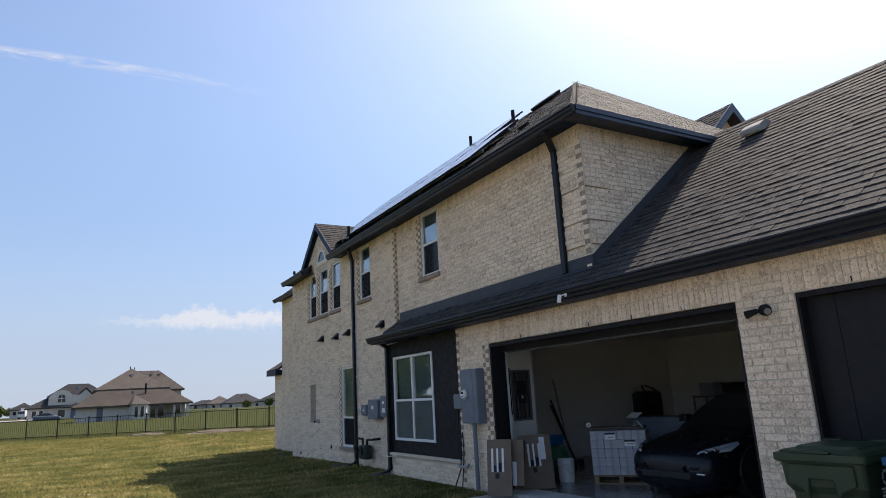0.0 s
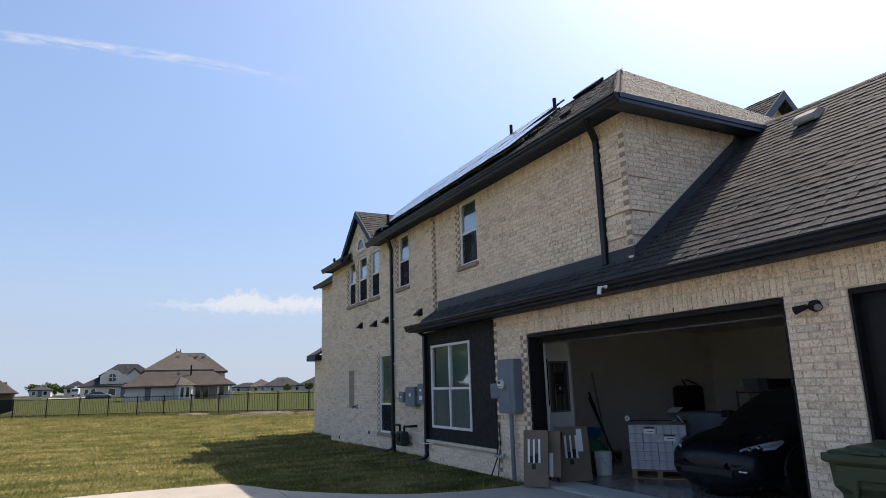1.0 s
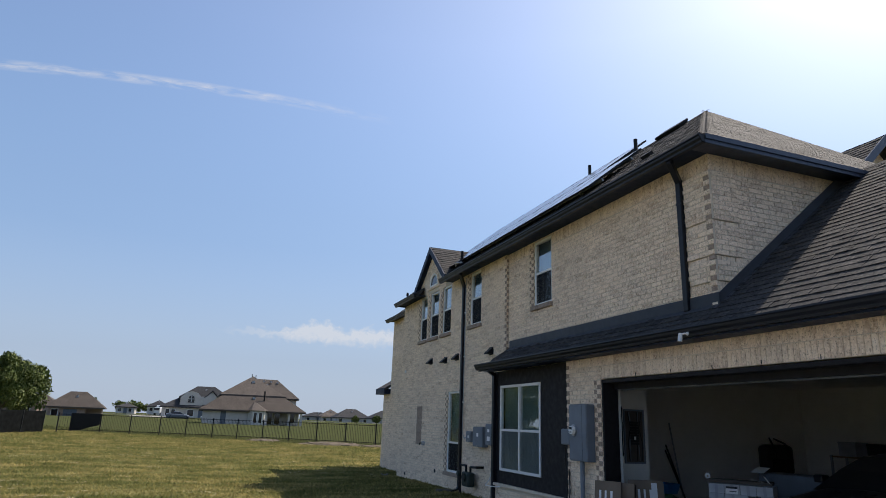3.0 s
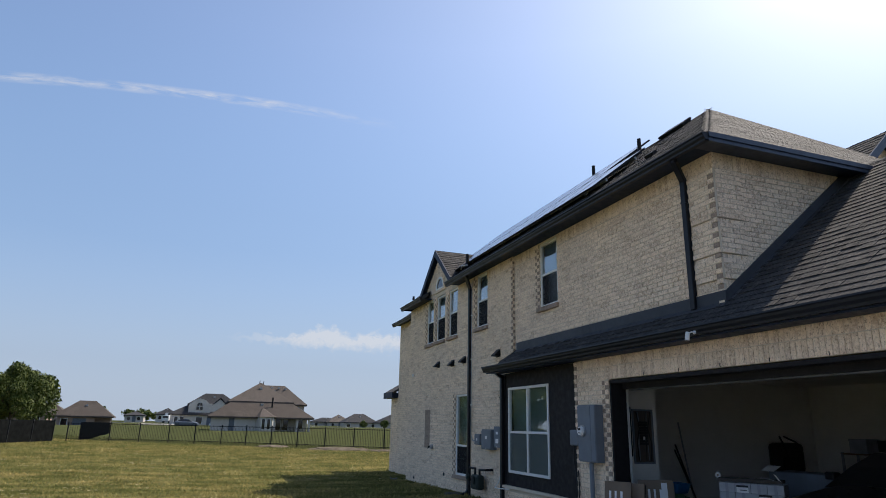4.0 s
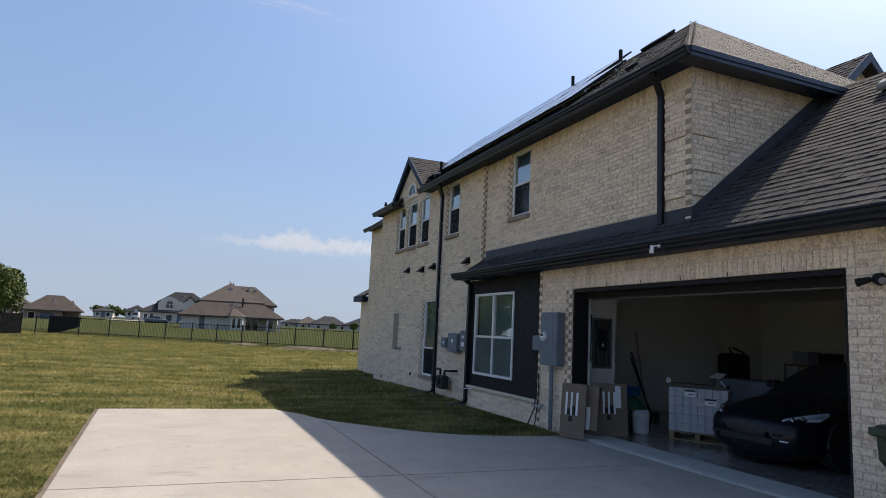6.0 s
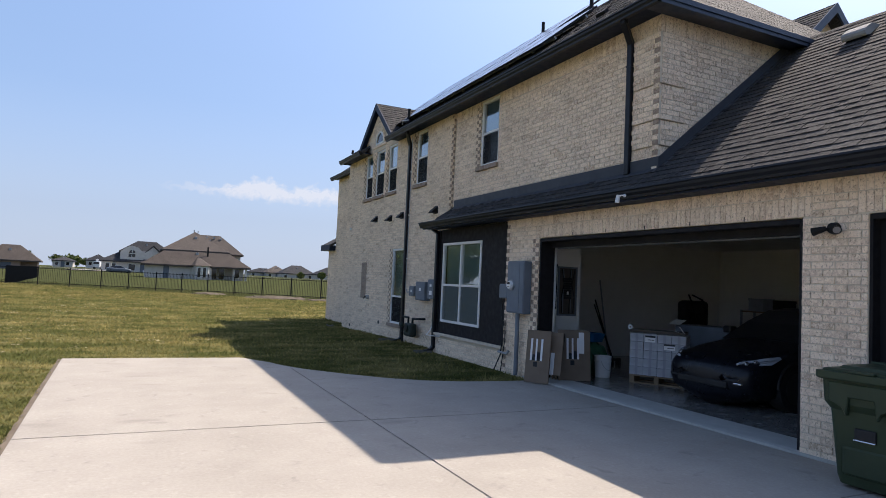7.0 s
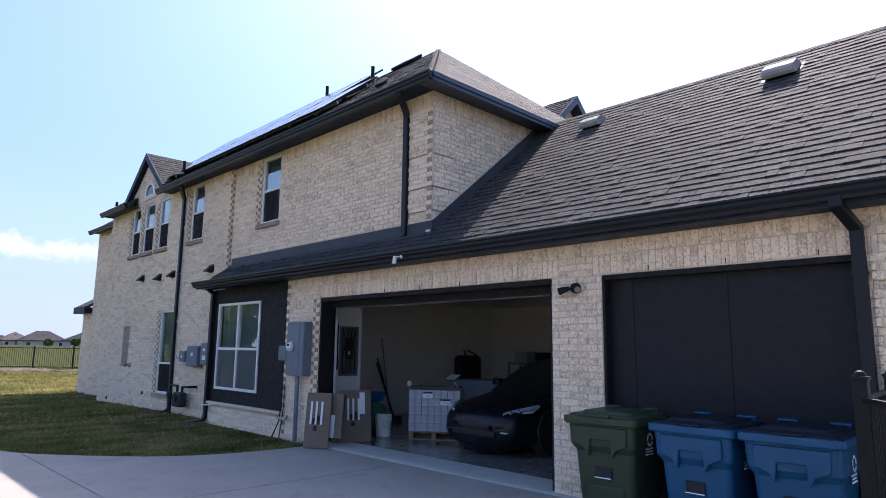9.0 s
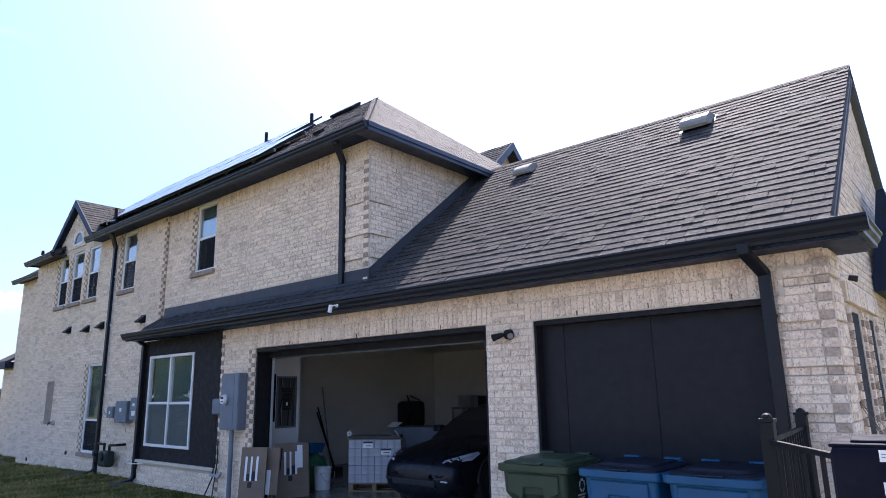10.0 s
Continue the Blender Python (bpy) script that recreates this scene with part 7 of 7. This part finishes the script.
for i, (x, y, h) in enumerate(((-30, 300, 5), (-26, 310, 5.5), (-22, 290, 4.5), (-19, 300, 4), (-10, 290, 4), (-38, 280, 5.5), (30, 290, 4.5), (48, 180, 1.9), (41, 176, 1.6), (56, 196, 2.0), (-60, 260, 7), (-75, 250, 8))):
    tree(pose(x, y, ground_z(x, y)), h, h * 0.55, h * 0.42, 900, 20 + i, "distant rounded green tree beyond the houses", 0.5)

# ---- clouds ----
def cloud(name, az0, az1, el, half, dist, density, label, scale, gap=0.4, heap=None):
    """A curved sheet of thin cloud, far off; its edge is broken up by noise."""
    verts, faces = [], []
    kx, kz = 40, 8
    for j in range(kz + 1):
        for i in range(kx + 1):
            a = radians(az0 + (az1 - az0) * i / kx)
            e = radians(el(i / kx) + half * (2 * j / kz - 1))
            verts.append((dist * math.cos(e) * math.sin(a), dist * math.cos(e) * math.cos(a), dist * math.sin(e)))
    for j in range(kz):
        for i in range(kx):
            o = j * (kx + 1) + i
            faces.append((o, o + 1, o + kx + 2, o + kx + 1))
    m = bpy.data.materials.new(name)
    m.use_nodes = True
    n, l = m.node_tree.nodes, m.node_tree.links
    n.clear()
    out, em, tr, mx = n.new("ShaderNodeOutputMaterial"), n.new("ShaderNodeEmission"), n.new("ShaderNodeBsdfTransparent"), n.new("ShaderNodeMixShader")
    em.inputs[0].default_value, em.inputs[1].default_value = (0.97, 0.97, 1.0, 1), 0.52
    uv = n.new("ShaderNodeUVMap")
    uv.uv_map = "sheet"
    sep = n.new("ShaderNodeSeparateXYZ")
    l.new(uv.outputs[0], sep.inputs[0])
    u = calc(n, l, "ABSOLUTE", calc(n, l, "SUBTRACT", calc(n, l, "MULTIPLY", sep.outputs[0], 2.0), 1.0))
    w = calc(n, l, "ABSOLUTE", calc(n, l, "SUBTRACT", calc(n, l, "MULTIPLY", sep.outputs[1], 2.0), 1.0))
    fade = calc(n, l, "MULTIPLY", calc(n, l, "SUBTRACT", 1.0, calc(n, l, "POWER", u, 2.5)), calc(n, l, "SUBTRACT", 1.0, calc(n, l, "POWER", w, 1.5)))
    mp = n.new("ShaderNodeMapping")
    mp.inputs["Scale"].default_value = scale
    l.new(uv.outputs[0], mp.inputs[0])
    f = noise_tex(n, l, mp.outputs[0], 1.0, 7, 0.6, 0.4)
    if heap:
        # heaped cloud: an uneven top and a flat, softer base along its length
        v2 = calc(n, l, "ADD", sep.outputs[1], calc(n, l, "MULTIPLY", calc(n, l, "SUBTRACT", f, 0.5), 0.55))
        hi, lo = (ramp(n, l, sep.outputs[0], [(p, (q, q, q)) for p, q in line]) for line in heap)
        up2 = calc(n, l, "MINIMUM", calc(n, l, "MAXIMUM", calc(n, l, "DIVIDE", calc(n, l, "SUBTRACT", hi, v2), 0.16), 0.0), 1.0)
        dn2 = calc(n, l, "MINIMUM", calc(n, l, "MAXIMUM", calc(n, l, "DIVIDE", calc(n, l, "SUBTRACT", v2, lo), 0.25), 0.0), 1.0)
        a = calc(n, l, "MULTIPLY", calc(n, l, "MULTIPLY", up2, dn2), density)
    else:
        a = calc(n, l, "MULTIPLY", fade, calc(n, l, "MULTIPLY", calc(n, l, "MAXIMUM", calc(n, l, "SUBTRACT", f, gap), 0.0), density))
    l.new(calc(n, l, "MINIMUM", a, 0.92), mx.inputs[0])
    l.new(tr.outputs[0], mx.inputs[1])
    l.new(em.outputs[0], mx.inputs[2])
    l.new(mx.outputs[0], out.inputs[0])
    ob = raw(name, verts, faces, m)
    lay = ob.data.uv_layers.new(name="sheet")
    for lp in ob.data.loops:
        i, j = lp.vertex_index % (kx + 1), lp.vertex_index // (kx + 1)
        lay.data[lp.index].uv = (i / kx, j / kz)
    return structure(ob, label, "cloud")


cloud("cloud_low", 0.0, 21.0, lambda u: 7.5, 1.7, 3000, 0.52, "long low white cloud over the far houses", (26, 5, 1), heap=(
    [(0.0, 0.36), (0.12, 0.50), (0.25, 0.52), (0.34, 0.60), (0.41, 0.80), (0.47, 0.80), (0.55, 0.60), (0.68, 0.70), (0.8, 0.62), (1.0, 0.4)],
    [(0.0, 0.34), (0.12, 0.30), (0.3, 0.18), (0.6, 0.12), (1.0, 0.2)]))
cloud("cloud_high", -32.0, 15.0, lambda u: 20.45 + 18.17 * u - 12.09 * u * u, 0.46, 3200, 2.0, "thin streak of high white cloud", (17, 1.8, 1), 0.40)

# hazy sky low over the horizon, all the way round
verts, faces = [], []
kx, kz, top = 72, 16, 34.0
for j in range(kz + 1):
    for i in range(kx):
        a, e = 2 * math.pi * i / kx, radians(-1.0 + (top + 1.0) * j / kz)
        verts.append((3900 * math.cos(e) * math.sin(a), 3900 * math.cos(e) * math.cos(a), 3900 * math.sin(e)))
for j in range(kz):
    for i in range(kx):
        faces.append((j * kx + i, j * kx + (i + 1) % kx, (j + 1) * kx + (i + 1) % kx, (j + 1) * kx + i))
m = bpy.data.materials.new("hazy_horizon_sky")
m.use_nodes = True
n, l = m.node_tree.nodes, m.node_tree.links
n.clear()
out, em, tr, mx = n.new("ShaderNodeOutputMaterial"), n.new("ShaderNodeEmission"), n.new("ShaderNodeBsdfTransparent"), n.new("ShaderNodeMixShader")
em.inputs[1].default_value = 1.0
sep = n.new("ShaderNodeSeparateXYZ")
l.new(n.new("ShaderNodeTexCoord").outputs["Object"], sep.inputs[0])
height = calc(n, l, "DIVIDE", sep.outputs[2], 3900 * math.sin(radians(top)))
thick_air = ramp(n, l, height, [(0.0, (0.95, 0.95, 0.95)), (0.15, (0.90, 0.90, 0.90)), (0.35, (0.68, 0.68, 0.68)), (0.55, (0.5, 0.5, 0.5)), (0.8, (0.18, 0.18, 0.18)), (0.98, (0, 0, 0))])
l.new(ramp(n, l, height, [(0.0, (0.262, 0.318, 0.42)), (0.2, (0.225, 0.29, 0.40)), (0.45, (0.15, 0.235, 0.375)), (1.0, (0.12, 0.22, 0.37))]), em.inputs[0])
l.new(thick_air, mx.inputs[0])
l.new(tr.outputs[0], mx.inputs[1])
l.new(em.outputs[0], mx.inputs[2])
l.new(mx.outputs[0], out.inputs[0])
structure(raw("backdrop", verts, faces, m), "pale blue hazy sky low over the horizon", "sky")

# ---- grass ----
def in_drive(x, y):
    if x < left_edge(y) - 0.05 or y < -12:
        return False
    if x < 2.35:
        return y < 13.16
    if x < 6.5:
        lim = [(2.33, 13.05), (3.0, 11.66), (3.65, 10.8), (4.2, 10.25), (4.75, 9.9), (5.35, 9.7), (6.7, 9.6)]
        for (a, ya), (b, yb) in zip(lim, lim[1:]):
            if a <= x <= b:
                return y < ya + (yb - ya) * (x - a) / (b - a)
    return y < 9.65


rng = np.random.default_rng(7)
tot = 200000
yy = 7.0 + 68.0 * rng.random(tot) ** 1.9
xx = -9.0 - 0.25 * (yy - 7) + (16.2 + 0.52 * (yy - 7)) * rng.random(tot)
ok = np.array([not in_drive(x, y) and not (x > 6.72 and y < 14.2) and not (x > 7.02 and y < 22.4) and not (x > 7.58 and y < 25.6) and y + 0.95 * x < 62 for x, y in zip(xx, yy)])
xx, yy = xx[ok], yy[ok]
dist = np.hypot(xx, yy)
hh = (0.022 + 0.030 * rng.random(len(xx))) * (0.8 + dist / 40) * (1 + 1.4 * (rng.random(len(xx)) > 0.985))
ww = (0.006 + 0.007 * rng.random(len(xx))) * (0.7 + dist / 14)
an, le = rng.random(len(xx)) * 6.283, 0.4 + 1.3 * rng.random(len(xx))
zz = np.array([ground_z(x, y) for x, y in zip(xx, yy)])
ca, sa = np.cos(an), np.sin(an)
vv = np.empty((len(xx), 3, 3))
vv[:, 0] = np.stack([xx - ca * ww, yy - sa * ww, zz - 0.004], 1)
vv[:, 1] = np.stack([xx + ca * ww, yy + sa * ww, zz - 0.004], 1)
vv[:, 2] = np.stack([xx - sa * le * hh, yy + ca * le * hh, zz + hh], 1)
me = bpy.data.meshes.new("grass")
me.from_pydata(vv.reshape(-1, 3).tolist(), [], np.arange(3 * len(xx)).reshape(-1, 3).tolist())
me.materials.append(BLADES)
tagged(new("grass", me), "short mown grass with pale dry tufts", "grass", kind="stuff")
# dry clippings scattered over the lawn
verts, faces = [], []
rr = random.Random(31)
for i in range(200):
    x, y = rr.uniform(-14, 6.5), rr.uniform(14, 46)
    if y < 22 and x > 2.5:
        continue
    s = rr.uniform(0.05, 0.22)
    for j in range(rr.randint(4, 9)):
        px, py = x + rr.gauss(0, s), y + rr.gauss(0, s * 0.5)
        a0, q = rr.uniform(0, 3.14), rr.uniform(0.02, 0.07)
        z = ground_z(px, py) + rr.uniform(0.02, 0.05)
        o = len(verts)
        verts += [(px - q * math.cos(a0), py - q * math.sin(a0), z), (px + 0.012, py - 0.012, z + 0.01), (px + q * math.cos(a0), py + q * math.sin(a0), z + 0.004), (px - 0.012, py + 0.012, z + 0.012)]
        faces.append((o, o + 1, o + 2, o + 3))
STRAW = stone_like("dry_straw", (0.40, 0.34, 0.21), (0.50, 0.43, 0.28), 6)
cl = raw("grass_clippings", verts, faces, STRAW)
tagged(cl, "scattered pale dry grass clippings", "clippings", kind="stuff")

# ---- bricks of the walls ----
def quoin_split(rows, lo, hi, gaps):
    """Courses between lo and hi stand proud in blocks; those at the heights in gaps are recessed."""
    cut = []
    for u, v, w, h in rows:
        a, b = u - w / 2, u + w / 2
        if a < hi - 0.03 and b > hi + 0.03:
            cut += [((a + hi) / 2, v, hi - a - 0.004, h), ((hi + b) / 2, v, b - hi - 0.004, h)]
        else:
            cut.append((u, v, w, h))
    plain = [r for r in cut if not lo < r[0] < hi]
    block = [r for r in cut if lo < r[0] < hi]
    def sunk(r):
        return any(abs(r[1] - q) < 0.6 * BH for q in gaps)
    return plain, [r for r in block if not sunk(r)], [r for r in block if sunk(r)]


LOW_GAPS = [(5 * k + 3.5) * BH for k in range(7)]
HIGH_GAPS = [4.616, 4.082, 3.70]


def block_mortar(bm, gaps, z0, z1, put):
    """Mortar cores between the recessed courses."""
    edges = [z0] + [q + d * BH for q in sorted(gaps) if z0 < q < z1 for d in (-0.5, 0.5)] + [z1]
    for a, b in zip(edges[::2], edges[1::2]):
        if b - a > 0.02:
            put(bm, a, b)


SB = (2.455, 35 * BH)                     # upright course over the garage doors
g_holes = [OPEN_1, OPEN_2, (4.69, 9.75, *SB), (1.51, 4.22, *SB), *strips([OPEN_1]), (GY0, GY0 + 0.095, -1, 9), (GY1 - 0.1, GY1, -1, 9), (GY0, GY1, 35 * BH, 9)]
g_rows = courses(GY0, GY1, 0.0, SOF, g_holes)
pier = [r for r in g_rows if 4.12 < r[0] < 4.79]
plain, proud, back = quoin_split([r for r in g_rows if r not in set(pier)], GY0, 1.57, LOW_GAPS)
lay_pieces(pier, face_x(GX), wall_garage, seed=21)
lay_pieces(proud, face_x(GX - 0.028), wall_garage, seed=21)
lay_stuff("brick_course", back, face_x(GX + 0.002), wall_garage, seed=22)
lay_stuff("brick_course", plain, face_x(GX), wall_garage, seed=23)
lay_pieces(soldiers(4.69, 9.75, *SB), face_x(GX), wall_garage, seed=24)
lay_stuff("brick_course", soldiers(1.51, 4.22, *SB), face_x(GX), wall_garage, seed=25)
lay_stuff("brick_course", soldiers(GY0, GY1, 35 * BH, SOF), face_x(GX + 0.004), wall_garage, seed=26)
teeth(singly, wall_garage, face_x(GX - 0.028), GY0 - 0.02, GY0 + 0.095, 0, SOF - 0.1, 1, 27, TAN_BRICK)
# mortar behind the proud corner blocks
def low_core(bm, a, b):
    box(bm, GX - 0.024, GX + 0.05, GY0 - 0.024, 1.55, a, b)
    box(bm, GX + 0.05, GX + 0.40, GY0 - 0.024, GY0 + 0.05, a, b)


def high_core(bm, a, b):
    box(bm, UX - 0.026, UX + 0.05, CY - 0.026, CY + 0.50, a, b)
    box(bm, UX + 0.05, UX + 0.45, CY - 0.026, CY + 0.05, a, b)


qm, qu = bmesh.new(), bmesh.new()
block_mortar(qm, LOW_GAPS, 0.0, 2.69, low_core)
block_mortar(qu, HIGH_GAPS, 3.42, SOF2 - 0.27, high_core)
part("quoin_mortar", qm, MORTAR, wall_garage)
part("quoin_mortar", qu, MORTAR, wall_upper)
teeth(joined, wall_garage, face_x(GX), GY1 - 0.1, GY1, 0, SOF, 1, 28)
jamb(wall_garage, GX, OPEN_1, 29, 0.02)
# drain slots over the doors
weep = bmesh.new()
for y in (1.95, 2.75, 3.55, 5.5, 6.3, 7.1, 7.9, 8.7):
    box(weep, GX - 0.012, GX + 0.01, y - 0.0035, y + 0.0035, 2.46, 2.51)
part("drain_slot", weep, BLACK_PLASTIC, wall_garage)

BASE = 2.99
u_holes = [WIN_1, *strips([WIN_1]), (CY, CY + 0.095, -1, 9), (CY, JOG, SOF2 - 0.26, 9), (WIN_1[0] - 0.05, WIN_1[1] + 0.1, WIN_1[2] - 0.11, WIN_1[2])]
u_rows = courses(CY, JOG, roof_z(UX) - 0.05, SOF2, u_holes)
plain, proud, back = quoin_split(u_rows, CY, CY + 0.52, HIGH_GAPS)
near = [r for r in plain if r[0] < 9.4][:300]
keep = set(near)
lay_pieces(near, face_x(UX), wall_upper, seed=30)
lay_stuff("brick_course", [r for r in plain if r not in keep], face_x(UX), wall_upper, seed=31)
lay_pieces(proud, face_x(UX - 0.030), wall_upper, seed=32)
lay_stuff("brick_course", back, face_x(UX + 0.002), wall_upper, seed=33)
lay_stuff("brick_course", [r for r in soldiers(CY, JOG, SOF2 - 0.26, SOF2) if not WIN_1[0] < r[0] < WIN_1[1]], face_x(UX), wall_upper, seed=34)
teeth(singly, wall_upper, face_x(UX - 0.030), CY - 0.024, CY + 0.095, roof_z(UX) - 0.05, SOF2 - 0.26, 1, 35)
jamb(wall_upper, UX, WIN_1, 36)

BASE = -0.3
l_holes = [WIN_2, TALL, *TRIO, NICHE, *strips([WIN_2, TALL, TRIO[0], TRIO[1], TRIO[2]]), (JOG, JOG + 0.09, -1, 9), (JOG, FY, SOF2 - 0.26, 9)]
for h in (WIN_2, TALL, (TRIO[0][0], TRIO[2][1], TRIO[0][2], 6)):
    l_holes.append((h[0] - 0.06, h[1] + 0.1, h[2] - 0.11, h[2]))
rows = courses(JOG, FY, -0.3, SOF2, l_holes)
near = [r for r in rows if r[0] < 15.6 and r[1] > 1.6][:300]
keep = set(near)
lay_pieces(near, face_x(FX), wall_long, seed=40)
lay_stuff("brick_course", [r for r in rows if r not in keep], face_x(FX), wall_long, seed=41)
lay_stuff("brick_course", [r for r in soldiers(JOG, FY, SOF2 - 0.26, SOF2) if not any(h[0] < r[0] < h[1] for h in (WIN_2, *TRIO))], face_x(FX), wall_long, seed=42)
teeth(joined, wall_long, face_x(FX), JOG, JOG + 0.09, -0.3, SOF2, 1, 43)
teeth(joined, wall_long, face_minus_y(JOG), FX + 0.004, UX - 0.004, 2.9, SOF2, 0, 44)
for i, h in enumerate((WIN_2, TALL, *TRIO)):
    jamb(wall_long, FX, h, 45 + i)
part("niche_back", B(FX - 0.002, FX + 0.02, *NICHE), HEADER_BRICK, wall_long)
lay_stuff("niche_brick", courses(NICHE[0], NICHE[1], NICHE[2], NICHE[3]), face_x(FX), wall_long, HEADER_BRICK, 0.003, 55)
lay_stuff("brick_course", courses(FY, EY, -0.3, SOF2), face_x(7.60), wall_far, seed=56)
lay_stuff("brick_course", courses(EY, EY + 0.98, -0.3, 2.7), face_x(7.60), roof_porch, seed=59)
rows = courses(GC - 1.25, GC + 1.25, SOF2, GP - 0.2, [], lambda z: (GC - (GP - 0.2 - z) / 0.79, GC + (GP - 0.2 - z) / 0.79))
lay_stuff("brick_course", [r for r in rows if math.hypot(r[0] - GC + 0.16, r[1] - 5.94) > 0.5], face_x(FX), front_gable, seed=57)
lay_stuff("brick_course", courses(GY1 + 0.02, 13.95, -0.2, 0.38), face_x(6.76), wall_bay, seed=58)

rows = courses(UX, 10.6, roof_z(UX) - 0.05, SOF2, [(UX, 11, SOF2 - 0.26, 9)], lambda z: (UX, 6.30 + (z - 2.738 - 0.05) / SLOPE))
plain, proud, back = quoin_split(rows, UX, UX + 0.47, HIGH_GAPS)
lay_stuff("brick_course", plain + back, face_minus_y(CY), wall_side, seed=61)
lay_pieces(proud, face_minus_y(CY - 0.030), wall_side, seed=62)
lay_stuff("brick_course", soldiers(UX, 9.75, SOF2 - 0.26, SOF2), face_minus_y(CY), wall_side, seed=63)

SIDE_WIN = [(7.42, 8.06, 0.55, 2.40), (8.48, 9.02, 0.55, 2.40)]
rows = courses(GX, 13.4, 0.0, 5.6, SIDE_WIN, lambda z: (max(GX, 6.30 + (z - 2.65) / SLOPE), min(13.4, 2 * RX - 6.30 - (z - 2.65) / SLOPE)))
plain, proud, back = quoin_split(rows, GX, GX + 0.42, LOW_GAPS)
lay_stuff("brick_course", plain + back, face_minus_y(GY0), wall_gable, seed=64)
lay_stuff("brick_course", proud, face_minus_y(GY0 - 0.028), wall_gable, seed=65)
for i, h in enumerate(SIDE_WIN):
    w = thing("window_%d" % (9 + i), pose(0, GY0, 0), "white-framed window in the garage gable wall", "window")
    tagged(w, kind="structure")
    fr = bmesh.new()
    for a in ((h[0], h[0] + 0.05, h[2], h[3]), (h[1] - 0.05, h[1], h[2], h[3]), (h[0], h[1], h[2], h[2] + 0.05), (h[0], h[1], h[3] - 0.05, h[3])):
        box(fr, a[0], a[1], -0.012, 0.03, a[2], a[3], 0.004)
    part("window_frame", fr, MORTAR, w)
    part("pane", B(h[0] + 0.04, h[1] - 0.04, -0.002, 0.004, h[2] + 0.04, h[3] - 0.04), SCREEN, w)
    for q0 in (h[0] - 0.05, h[1] + 0.05):
        for par, mt in ((0, TAN_BRICK), (1, BRICK)):
            jr = [(q0, h[2] + (q + 0.5) * BH, 0.085, BH - JOINT) for q in range(par, 24, 2)]
            lay_stuff("brick_course", jr, face_minus_y(GY0 - 0.030), wall_gable, mt, 0.006, 66)
    lay_stuff("brick_course", soldiers(h[0] - 0.2, h[1] + 0.2, 2.41, 2.60), face_minus_y(GY0 - 0.045), wall_gable, BRICK, 0.006, 67)
    part("lintel_core", B(h[0] - 0.2, h[1] + 0.2, GY0 - 0.044, GY0, 2.415, 2.595), MORTAR, wall_gable)

# shingles of the garage roof that can be told apart
shingle_pieces(g_near, G_M, roof_garage)
shingle_pieces(h_near, H_M, roof_main)
